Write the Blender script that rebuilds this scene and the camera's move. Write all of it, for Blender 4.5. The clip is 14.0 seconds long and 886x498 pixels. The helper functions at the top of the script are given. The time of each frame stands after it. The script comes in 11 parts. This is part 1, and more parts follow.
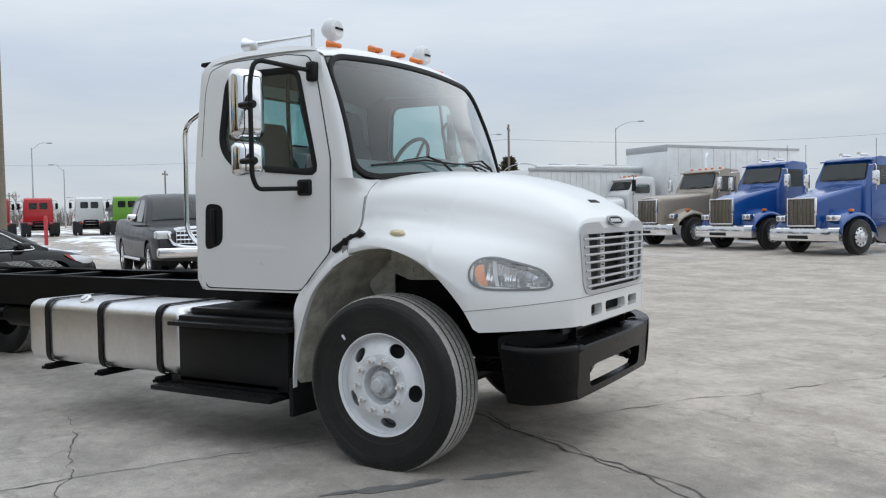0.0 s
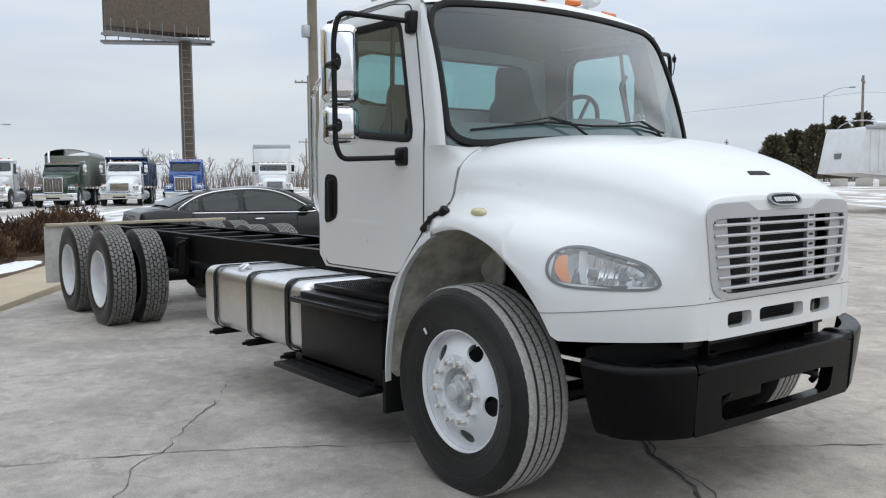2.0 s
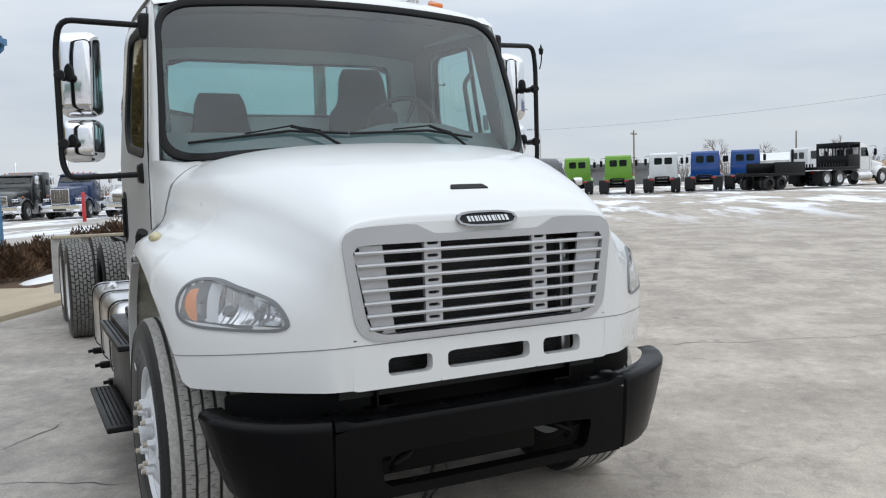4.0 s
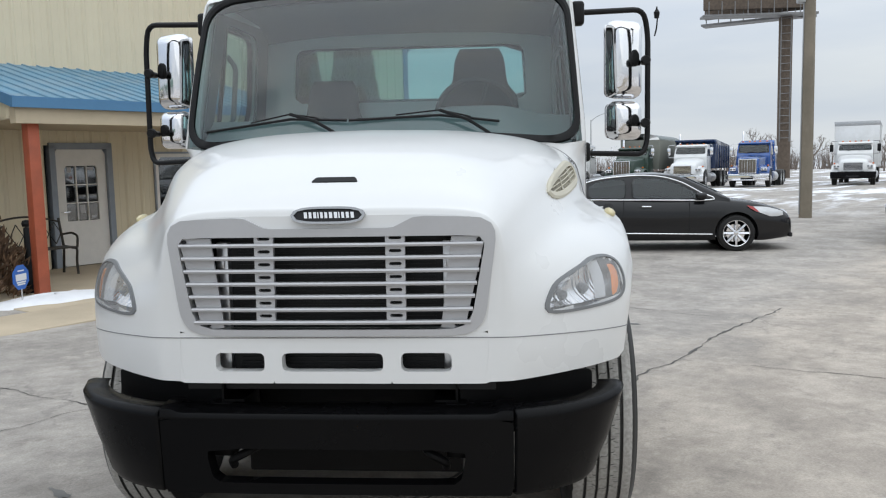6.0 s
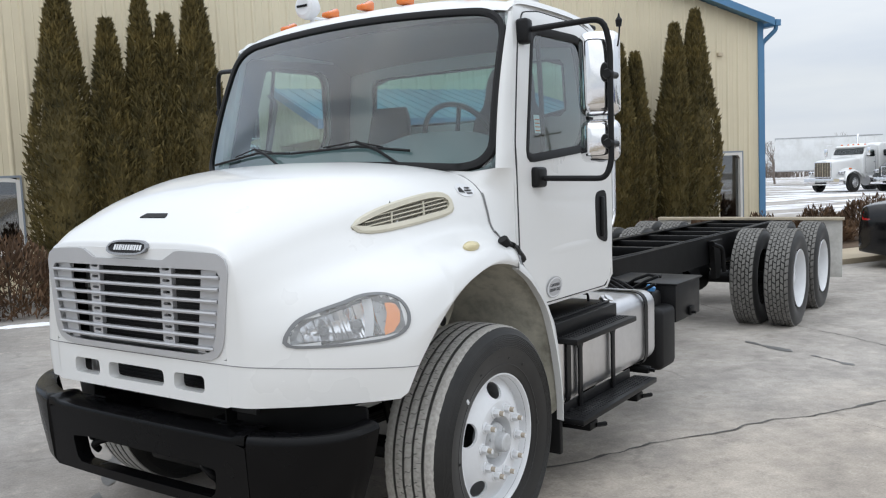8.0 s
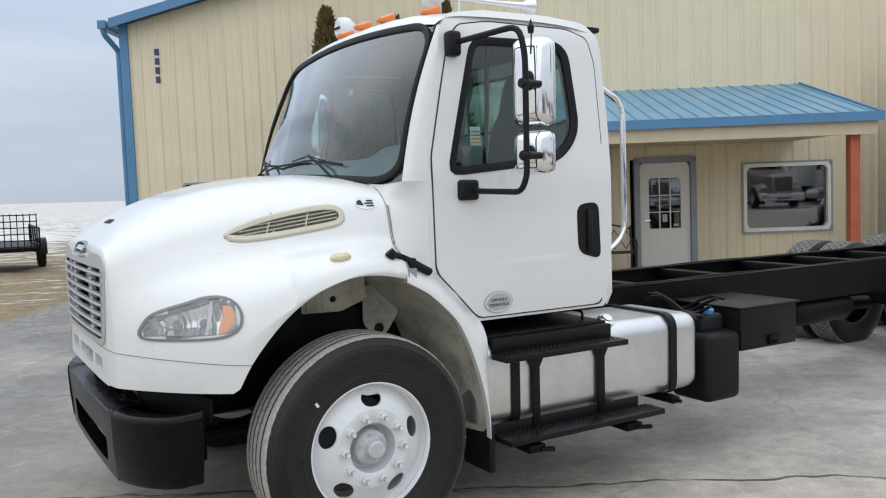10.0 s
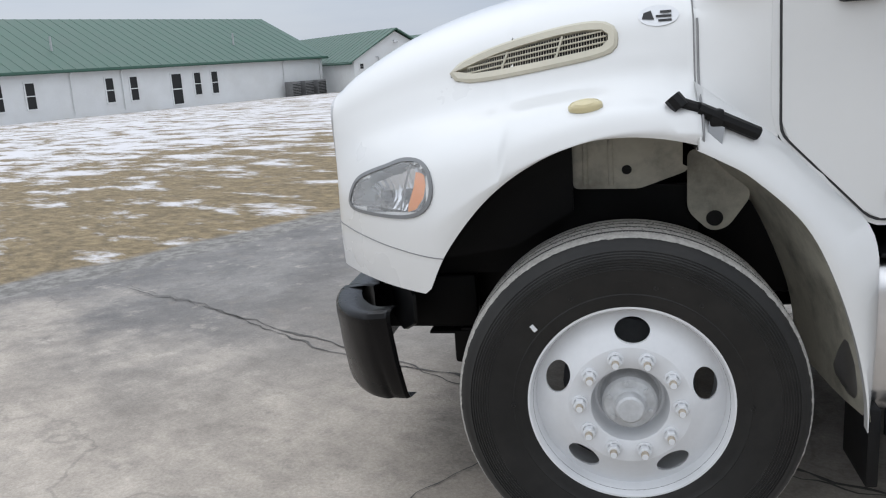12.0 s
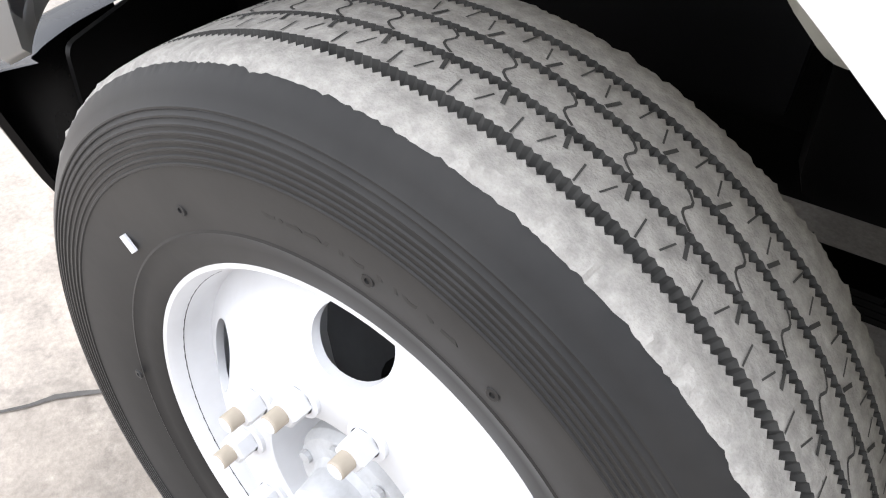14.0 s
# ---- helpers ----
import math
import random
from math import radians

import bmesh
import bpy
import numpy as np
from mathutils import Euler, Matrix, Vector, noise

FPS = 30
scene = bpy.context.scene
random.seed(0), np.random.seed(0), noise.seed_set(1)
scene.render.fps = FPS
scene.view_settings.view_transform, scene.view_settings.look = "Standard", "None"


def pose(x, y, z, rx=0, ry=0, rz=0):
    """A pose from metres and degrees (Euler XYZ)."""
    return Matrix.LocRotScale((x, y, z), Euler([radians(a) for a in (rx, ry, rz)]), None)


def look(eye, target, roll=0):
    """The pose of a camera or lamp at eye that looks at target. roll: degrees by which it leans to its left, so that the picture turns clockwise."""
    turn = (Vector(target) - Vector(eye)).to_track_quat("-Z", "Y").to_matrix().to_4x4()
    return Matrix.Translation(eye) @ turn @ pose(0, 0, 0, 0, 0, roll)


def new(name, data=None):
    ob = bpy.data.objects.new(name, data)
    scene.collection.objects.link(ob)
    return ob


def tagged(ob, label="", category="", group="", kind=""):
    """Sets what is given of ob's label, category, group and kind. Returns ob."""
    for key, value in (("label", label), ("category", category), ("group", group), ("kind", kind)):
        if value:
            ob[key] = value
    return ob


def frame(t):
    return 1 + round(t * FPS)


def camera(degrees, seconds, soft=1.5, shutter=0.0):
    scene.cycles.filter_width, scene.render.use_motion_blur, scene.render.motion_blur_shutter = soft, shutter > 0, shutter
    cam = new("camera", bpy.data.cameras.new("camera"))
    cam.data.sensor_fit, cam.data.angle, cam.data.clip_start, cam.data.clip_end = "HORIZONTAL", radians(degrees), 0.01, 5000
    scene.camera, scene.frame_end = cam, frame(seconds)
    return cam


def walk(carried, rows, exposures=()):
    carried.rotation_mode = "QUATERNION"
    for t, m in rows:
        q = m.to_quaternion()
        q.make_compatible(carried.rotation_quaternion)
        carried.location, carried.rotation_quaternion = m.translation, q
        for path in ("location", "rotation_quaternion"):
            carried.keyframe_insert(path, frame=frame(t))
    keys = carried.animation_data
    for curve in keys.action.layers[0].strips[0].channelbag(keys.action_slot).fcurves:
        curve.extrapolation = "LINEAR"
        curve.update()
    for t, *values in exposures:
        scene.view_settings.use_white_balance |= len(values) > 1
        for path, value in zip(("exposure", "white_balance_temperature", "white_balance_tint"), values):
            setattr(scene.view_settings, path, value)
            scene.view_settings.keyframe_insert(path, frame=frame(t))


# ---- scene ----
cam = camera(55.6, 14.0, soft=1.15)

PATH = [
    (0, (2.703, -4.974, 1.418), (1.689, -3.252, 1.341), -1.0),
    (0.5, (2.734, -4.641, 1.414), (1.59, -3.003, 1.321), -0.9),
    (1, (2.807, -4.31, 1.435), (1.43, -2.865, 1.304), -1.3),
    (1.5, (2.977, -3.878, 1.463), (1.385, -2.677, 1.307), -1.2),
    (2, (3.112, -3.535, 1.467), (1.52, -2.335, 1.31), -0.6),
    (2.5, (3.25, -3.111, 1.494), (1.737, -1.811, 1.348), 0.2),
    (3, (3.538, -2.617, 1.458), (1.993, -1.36, 1.283), 0.3),
    (3.5, (3.634, -2.078, 1.449), (1.973, -0.979, 1.265), -1.3),
    (3.7, (3.669, -1.874, 1.49), (1.96, -0.847, 1.323), -1.6),
    (5.8, (3.889, 0.397, 1.524), (1.899, 0.327, 1.339), -1.1),
    (6, (3.838, 0.618, 1.518), (1.853, 0.461, 1.336), -1.0),
    (6.5, (3.692, 1.2, 1.525), (1.738, 0.818, 1.332), -1.8),
    (7, (3.546, 1.814, 1.564), (1.668, 1.162, 1.346), -2.2),
    (7.5, (3.288, 2.364, 1.58), (1.501, 1.489, 1.379), -1.7),
    (8, (3.064, 2.926, 1.608), (1.415, 1.806, 1.445), -1.7),
    (8.2, (2.957, 3.116, 1.607), (1.359, 1.921, 1.471), -1.8),
    (10.3, (1.371, 4.481, 1.616), (0.502, 2.69, 1.463), -1.2),
    (10.5, (1.195, 4.497, 1.642), (0.462, 2.647, 1.477), -1.2),
    (11, (0.759, 4.344, 1.609), (0.394, 2.394, 1.356), -3.4),
    (11.5, (0.362, 3.964, 1.517), (0.43, 1.992, 1.19), -3.4),
    (12, (0.047, 3.422, 1.484), (0.437, 1.511, 1.042), -3.8),
    (12.5, (-0.169, 2.781, 1.416), (0.235, 0.927, 0.782), -2.8),
    (13, (-0.34, 2.217, 1.358), (0.125, 0.459, 0.526), 0.7),
    (13.5, (-0.389, 1.748, 1.261), (0.35, 0.185, 0.256), -0.2),
    (14, (-0.43, 1.499, 1.247), (0.527, 0.222, 0.042), -0.1),
]
walk(cam, [(t, look(eye, target, roll)) for t, eye, target, roll in PATH], exposures=[(0, 0.02, 6400, 5), (1.5, 0.14, 6400, 5), (3.0, 0.1, 6430, 5), (5.8, 0.12, 6500, 5), (8.2, 0.25, 6500, 6), (10.5, 0.19, 6480, 5), (12.0, 0.09, 6450, 7), (12.5, 0.12, 6450, 8), (13.0, 0.45, 6450, 7), (13.5, 1.05, 6520, 10), (14, 1.38, 6650, 10)])

# ---------------------------------------------------------------- sky and sun
world = bpy.data.worlds.new("sky")
scene.world = world
world.use_nodes = True
nt = world.node_tree
nt.nodes.clear()
sky = nt.nodes.new("ShaderNodeTexSky")
sky.sky_type = "NISHITA"
sky.sun_disc = False
sky.sun_elevation, sky.sun_rotation = radians(40), radians(150)
sky.dust_density, sky.ozone_density = 2.0, 2.0
coord = nt.nodes.new("ShaderNodeTexCoord")
stretch = nt.nodes.new("ShaderNodeMapping")
stretch.inputs["Scale"].default_value = (1.2, 1.2, 7.0)
cloud = nt.nodes.new("ShaderNodeTexNoise")
cloud.inputs["Scale"].default_value, cloud.inputs["Detail"].default_value = 1.7, 7.0
ramp = nt.nodes.new("ShaderNodeValToRGB")
ramp.color_ramp.elements[0].position, ramp.color_ramp.elements[1].position = 0.36, 0.68
ramp.color_ramp.elements[0].color, ramp.color_ramp.elements[1].color = (5.15, 5.52, 6.45, 1), (6.6, 6.73, 7.15, 1)
veil = nt.nodes.new("ShaderNodeMixRGB")
veil.inputs[0].default_value = 0.9
bg = nt.nodes.new("ShaderNodeBackground")
bg.inputs["Strength"].default_value = 0.108
wout = nt.nodes.new("ShaderNodeOutputWorld")
nt.links.new(coord.outputs["Generated"], stretch.inputs[0])
nt.links.new(stretch.outputs[0], cloud.inputs["Vector"])
nt.links.new(cloud.outputs["Fac"], ramp.inputs[0])
nt.links.new(sky.outputs[0], veil.inputs[1])
nt.links.new(ramp.outputs[0], veil.inputs[2])
# an overcast sky is brightest overhead
height = nt.nodes.new("ShaderNodeSeparateXYZ")
nt.links.new(coord.outputs["Generated"], height.inputs[0])
lift = nt.nodes.new("ShaderNodeMapRange")
lift.inputs["From Min"].default_value, lift.inputs["From Max"].default_value = 0.1, 1.0
lift.inputs["To Min"].default_value, lift.inputs["To Max"].default_value = 1.0, 2.3
nt.links.new(height.outputs["Z"], lift.inputs["Value"])
bright = nt.nodes.new("ShaderNodeVectorMath")
bright.operation = "SCALE"
nt.links.new(veil.outputs[0], bright.inputs[0])
nt.links.new(lift.outputs[0], bright.inputs["Scale"])
# the cloud is thinner and bluer over the field
side = nt.nodes.new("ShaderNodeMapRange")
side.inputs["From Min"].default_value, side.inputs["From Max"].default_value = 0.55, 1.0
aim = nt.nodes.new("ShaderNodeVectorMath")
aim.operation = "DOT_PRODUCT"
aim.inputs[1].default_value = (0.15, -0.99, 0.0)
nt.links.new(coord.outputs["Generated"], aim.inputs[0])
nt.links.new(aim.outputs["Value"], side.inputs["Value"])
thin = nt.nodes.new("ShaderNodeMixRGB")
thin.blend_type = "MULTIPLY"
thin.inputs[2].default_value = (0.74, 0.79, 0.87, 1)
nt.links.new(side.outputs[0], thin.inputs[0])
nt.links.new(bright.outputs[0], thin.inputs[1])
nt.links.new(thin.outputs[0], bg.inputs[0])
nt.links.new(bg.outputs[0], wout.inputs[0])
sun = new("sun", bpy.data.lights.new("sun", "SUN"))
sun.data.energy, sun.data.angle, sun.data.color = 0.65, radians(110), (1, 0.97, 0.92)
sun.matrix_world = look((14, 12, 30), (0, 0, 0))


# ---------------------------------------------------------------- materials
def nodes_of(name):
    m = bpy.data.materials.new(name)
    m.use_nodes = True
    return m, m.node_tree, m.node_tree.nodes["Principled BSDF"]


def surface(name, base, rough=0.5, metal=0.0, vary=0.1, scale=6.0, fine=60.0, bump=0.0, coat=0.0, dirt=None, dirt_amount=0.0, each=0.0, spec=0.5):
    """A painted, rubber, metal or stone surface with variation at two scales."""
    m, t, b = nodes_of(name)
    tc = t.nodes.new("ShaderNodeTexCoord")
    n1 = t.nodes.new("ShaderNodeTexNoise")
    n1.inputs["Scale"].default_value, n1.inputs["Detail"].default_value = scale, 5
    n2 = t.nodes.new("ShaderNodeTexNoise")
    n2.inputs["Scale"].default_value, n2.inputs["Detail"].default_value = fine, 3
    t.links.new(tc.outputs["Object"], n1.inputs["Vector"])
    t.links.new(tc.outputs["Object"], n2.inputs["Vector"])
    add = t.nodes.new("ShaderNodeMath")
    add.operation = "MULTIPLY_ADD"
    add.inputs[1].default_value = 0.35
    t.links.new(n2.outputs["Fac"], add.inputs[0])
    t.links.new(n1.outputs["Fac"], add.inputs[2])
    mr = t.nodes.new("ShaderNodeMapRange")
    mr.inputs["From Min"].default_value, mr.inputs["From Max"].default_value = 0.4, 0.95
    mr.inputs["To Min"].default_value, mr.inputs["To Max"].default_value = 1 - vary, 1 + vary
    t.links.new(add.outputs[0], mr.inputs["Value"])
    hsv = t.nodes.new("ShaderNodeHueSaturation")
    hsv.inputs["Color"].default_value = (*base, 1)
    t.links.new(mr.outputs[0], hsv.inputs["Value"])
    col = hsv.outputs[0]
    if each:
        info = t.nodes.new("ShaderNodeObjectInfo")
        er = t.nodes.new("ShaderNodeMapRange")
        er.inputs["To Min"].default_value, er.inputs["To Max"].default_value = 1 - each, 1 + each
        t.links.new(info.outputs["Random"], er.inputs["Value"])
        h2 = t.nodes.new("ShaderNodeHueSaturation")
        t.links.new(col, h2.inputs["Color"])
        t.links.new(er.outputs[0], h2.inputs["Value"])
        col = h2.outputs[0]
    if dirt:
        n3 = t.nodes.new("ShaderNodeTexNoise")
        n3.inputs["Scale"].default_value, n3.inputs["Detail"].default_value, n3.inputs["Roughness"].default_value = scale * 0.8, 8, 0.65
        t.links.new(tc.outputs["Object"], n3.inputs["Vector"])
        dr = t.nodes.new("ShaderNodeMapRange")
        dr.inputs["From Min"].default_value, dr.inputs["From Max"].default_value = 0.45, 0.72
        dr.inputs["To Max"].default_value = dirt_amount
        t.links.new(n3.outputs["Fac"], dr.inputs["Value"])
        mix = t.nodes.new("ShaderNodeMixRGB")
        mix.inputs[2].default_value = (*dirt, 1)
        t.links.new(dr.outputs[0], mix.inputs[0])
        t.links.new(col, mix.inputs[1])
        col = mix.outputs[0]
    t.links.new(col, b.inputs["Base Color"])
    b.inputs["Specular IOR Level"].default_value = spec
    b.inputs["Metallic"].default_value, b.inputs["Coat Weight"].default_value = metal, coat
    span = min(0.08, 0.01 + vary * 0.6)
    rr = t.nodes.new("ShaderNodeMapRange")
    rr.inputs["To Min"].default_value, rr.inputs["To Max"].default_value = max(0.02, rough - span), min(1, rough + span)
    t.links.new(n1.outputs["Fac"], rr.inputs["Value"])
    t.links.new(rr.outputs[0], b.inputs["Roughness"])
    if bump:
        bp = t.nodes.new("ShaderNodeBump")
        bp.inputs["Strength"].default_value, bp.inputs["Distance"].default_value = 0.5, bump
        t.links.new(add.outputs[0], bp.inputs["Height"])
        t.links.new(bp.outputs[0], b.inputs["Normal"])
    return m


def glass(name, tint, gloss=1.0, rough=0.02, haze=0.0):
    m, t, b = nodes_of(name)
    t.nodes.remove(b)
    out = t.nodes["Material Output"]
    clear, shine, mix = (t.nodes.new("ShaderNodeBsdfTransparent"), t.nodes.new("ShaderNodeBsdfGlossy"), t.nodes.new("ShaderNodeMixShader"))
    clear.inputs[0].default_value = (*tint, 1)
    shine.inputs["Roughness"].default_value = rough
    lw = t.nodes.new("ShaderNodeLayerWeight")
    lw.inputs["Blend"].default_value = 0.5
    p5 = t.nodes.new("ShaderNodeMath")
    p5.operation = "POWER"
    p5.inputs[1].default_value = 4.0
    t.links.new(lw.outputs["Facing"], p5.inputs[0])
    fr = t.nodes.new("ShaderNodeMath")
    fr.operation = "MULTIPLY_ADD"
    fr.use_clamp = True
    fr.inputs[1].default_value, fr.inputs[2].default_value = 0.9, 0.045
    t.links.new(p5.outputs[0], fr.inputs[0])
    mul = t.nodes.new("ShaderNodeMath")
    mul.operation = "MULTIPLY"
    mul.inputs[1].default_value = gloss
    t.links.new(fr.outputs[0], mul.inputs[0])
    t.links.new(mul.outputs[0], mix.inputs[0])
    t.links.new(clear.outputs[0], mix.inputs[1])
    t.links.new(shine.outputs[0], mix.inputs[2])
    last = mix.outputs[0]
    if haze:
        dull, veil2 = t.nodes.new("ShaderNodeBsdfDiffuse"), t.nodes.new("ShaderNodeMixShader")
        dull.inputs[0].default_value = (0.78, 0.78, 0.77, 1)
        veil2.inputs[0].default_value = haze
        t.links.new(last, veil2.inputs[1])
        t.links.new(dull.outputs[0], veil2.inputs[2])
        last = veil2.outputs[0]
    t.links.new(last, out.inputs["Surface"])
    return m


WHITE = surface("white_truck_paint", (0.678, 0.681, 0.674), 0.28, vary=0.012, scale=2, fine=30, coat=0.5)
WHEEL_WHITE = surface("white_wheel_paint", (0.67, 0.68, 0.695), 0.40, vary=0.05, scale=9, fine=70, dirt=(0.55, 0.55, 0.55), dirt_amount=0.22)
CREAM = surface("cream_liner", (0.52, 0.50, 0.42), 0.6, vary=0.15, scale=8, dirt=(0.05, 0.042, 0.03), dirt_amount=0.65)
BLACK = surface("satin_black_paint", (0.007, 0.007, 0.0076), 0.40, vary=0.25, scale=7, bump=0.0006, spec=0.2)
BUMPER = surface("black_bumper_plastic", (0.003, 0.003, 0.0034), 0.26, vary=0.15, scale=4, fine=300, bump=0.0003, spec=0.13)
CHASSIS = surface("black_chassis_paint", (0.004, 0.004, 0.0043), 0.45, vary=0.35, scale=5, bump=0.001, spec=0.14)
RUBBER = surface("tyre_rubber", (0.0088, 0.0086, 0.0083), 0.50, vary=0.3, scale=7, fine=45, bump=0.0007, dirt=(0.034, 0.032, 0.029), dirt_amount=0.3, spec=0.32)
# a film of dust shows on the rubber at a slant
RUBBER.node_tree.nodes["Principled BSDF"].inputs["Sheen Weight"].default_value = 0.11
RUBBER.node_tree.nodes["Principled BSDF"].inputs["Sheen Roughness"].default_value = 0.45
TREAD = surface("worn_tread", (0.36, 0.347, 0.322), 0.9, vary=0.28, scale=70, fine=420, bump=0.004, dirt=(0.16, 0.15, 0.138), dirt_amount=0.4)
GROOVE = surface("tread_groove", (0.05, 0.049, 0.046), 0.9, vary=0.4, scale=30, fine=150, bump=0.001)
DRIVE = surface("drive_tread", (0.145, 0.14, 0.13), 0.8, vary=0.25, scale=12, fine=90, bump=0.0015)
SILVER = surface("silver_grille_paint", (0.46, 0.46, 0.47), 0.38, 0.35, vary=0.04, scale=5)
CHROME = surface("chrome", (0.80, 0.80, 0.81), 0.09, 1.0, vary=0.04, scale=5)
ALU = surface("brushed_aluminium", (0.72, 0.72, 0.73), 0.34, 1.0, vary=0.12, scale=3, fine=25, dirt=(0.55, 0.53, 0.5), dirt_amount=0.4)
AMBER = surface("amber_lens", (0.75, 0.24, 0.03), 0.22, vary=0.1, coat=0.5)
MARKER = surface("orange_marker_lens", (0.70, 0.17, 0.02), 0.25, vary=0.1, coat=0.5)
YELLOWED = surface("yellowed_lens", (0.55, 0.48, 0.28), 0.3, vary=0.15, coat=0.5)
STEEL_TRIM = surface("dark_steel_trim", (0.24, 0.245, 0.25), 0.3, 0.7, vary=0.08)
BEIGE = surface("beige_vent_plastic", (0.50, 0.47, 0.38), 0.5, vary=0.08)
# near black for holes drawn as dark shapes, and for black parts
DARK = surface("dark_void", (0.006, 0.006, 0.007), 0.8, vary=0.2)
FINS = surface("radiator_fins", (0.012, 0.012, 0.013), 0.5, 0.3, vary=0.3, fine=120)
INTERIOR = surface("grey_cab_interior", (0.105, 0.11, 0.112), 0.7, vary=0.1)
DASH = surface("grey_dashboard_plastic", (0.20, 0.205, 0.21), 0.55, vary=0.1, scale=4, fine=200)
SEAT = surface("dark_seat_fabric", (0.05, 0.05, 0.053), 0.9, vary=0.2, fine=200)
SEAM_GREY = surface("fine_panel_joint", (0.20, 0.20, 0.205), 0.7, vary=0.1)
GAP = surface("hood_edge_gap", (0.22, 0.22, 0.222), 0.7, vary=0.1)
SEAM = surface("seam_shadow_gap", (0.03, 0.03, 0.032), 0.8, vary=0.1)
TRIM = surface("black_rubber_trim", (0.008, 0.008, 0.0084), 0.5, vary=0.1, spec=0.2)
REFLECTOR = surface("lamp_reflector", (0.75, 0.76, 0.78), 0.14, 0.9, vary=0.05)
STICKER = surface("sticker_grey", (0.42, 0.42, 0.43), 0.5, vary=0.05)
GLASS = glass("tinted_cab_glass", (0.58, 0.75, 0.745), 1.8)
PANE = glass("house_window_glass", (0.42, 0.46, 0.48), 4.5)
RUSTY = surface("rusty_stud", (0.40, 0.35, 0.28), 0.7, vary=0.2)
BEZEL = surface("grey_lamp_bezel", (0.17, 0.175, 0.18), 0.4, vary=0.05)
DRUM = surface("grey_brake_drum", (0.10, 0.105, 0.11), 0.6, 0.2, vary=0.2)
HUBGREY = surface("dull_grey_hub", (0.50, 0.51, 0.52), 0.5, vary=0.15, scale=20, dirt=(0.25, 0.25, 0.25), dirt_amount=0.5)
LENS = glass("headlamp_lens", (0.93, 0.935, 0.94), 1.3, 0.03, 0.18)


# ---------------------------------------------------------------- mesh helpers
def part(name, bm, material, parent=None, label="", flat=False, angle=32, recalc=True):
    """Links a bmesh as one mesh object under a thing or a part."""
    if recalc:
        bmesh.ops.recalc_face_normals(bm, faces=bm.faces)
    me = bpy.data.meshes.new(name)
    bm.to_mesh(me)
    bm.free()
    for mm in material if isinstance(material, (list, tuple)) else (material,):
        me.materials.append(mm)
    if not flat:
        me.polygons.foreach_set("use_smooth", [True] * len(me.polygons))
        me.set_sharp_from_angle(angle=radians(angle))
    ob = new(name, me)
    if parent is not None:
        ob.parent = parent
    if label:
        ob["label"] = label
    return ob


def thing(name, label, category, group="", m=None, kind=""):
    ob = new(name)
    ob.empty_display_size = 0.2
    if m is not None:
        ob.matrix_basis = m
    return tagged(ob, label, category, group, kind)


def curve(pts, n, closed=False):
    """A smooth curve through points, resampled evenly by index."""
    p = [Vector(q) for q in pts]
    k = len(p)
    out = []
    spans = k if closed else k - 1
    for i in range(n):
        s = i * spans / (n if closed else n - 1)
        a = min(int(s), spans - 1)
        f = s - a
        if closed:
            q = [p[(a + d) % k] for d in (-1, 0, 1, 2)]
        else:
            q = [p[max(0, min(k - 1, a + d))] for d in (-1, 0, 1, 2)]
        out.append(0.5 * (2 * q[1] + (q[2] - q[0]) * f + (2 * q[0] - 5 * q[1] + 4 * q[2] - q[3]) * f * f + (3 * q[1] - q[0] - 3 * q[2] + q[3]) * f ** 3))
    return out


def loft(bm, rows, close_u=False, close_v=False, mat=0, skip=None):
    vs = [[bm.verts.new(c) for c in row] for row in rows]
    nr, nc = len(vs), len(vs[0])
    for i in range(nr if close_u else nr - 1):
        for j in range(nc if close_v else nc - 1):
            q = (vs[i][j], vs[i][(j + 1) % nc], vs[(i + 1) % nr][(j + 1) % nc], vs[(i + 1) % nr][j])
            if skip and skip(sum((v.co for v in q), Vector()) / 4):
                continue
            if len(set(q)) == 4:
                bm.faces.new(q).material_index = mat
    return vs


def fill(bm, ring):
    bm.faces.new(ring)


def tube(bm, pts, r, seg=8, cap=True):
    pts = [Vector(p) for p in pts]
    rows = []
    up = Vector((0.31, 0.17, 0.93))
    for i, p in enumerate(pts):
        d = (pts[min(i + 1, len(pts) - 1)] - pts[max(i - 1, 0)]).normalized()
        a = d.cross(up)
        if a.length < 0.05:
            a = d.cross(Vector((0.9, 0.1, 0)))
        a.normalize()
        b = d.cross(a)
        rows.append([p + r * (math.cos(2 * math.pi * k / seg) * a + math.sin(2 * math.pi * k / seg) * b) for k in range(seg)])
    vs = loft(bm, rows, close_v=True)
    if cap:
        fill(bm, vs[0][::-1])
        fill(bm, vs[-1])


def bend(pts, r, n=4):
    """A polyline whose corners are rounded."""
    p = [Vector(q) for q in pts]
    out = [p[0]]
    for a, b, c in zip(p, p[1:], p[2:]):
        u, w = (a - b), (c - b)
        d = min(r, u.length * 0.45, w.length * 0.45)
        s, e = b + u.normalized() * d, b + w.normalized() * d
        for i in range(n + 1):
            f = i / n
            out.append(s * (1 - f) ** 2 + 2 * b * f * (1 - f) + e * f * f)
    return out + [p[-1]]


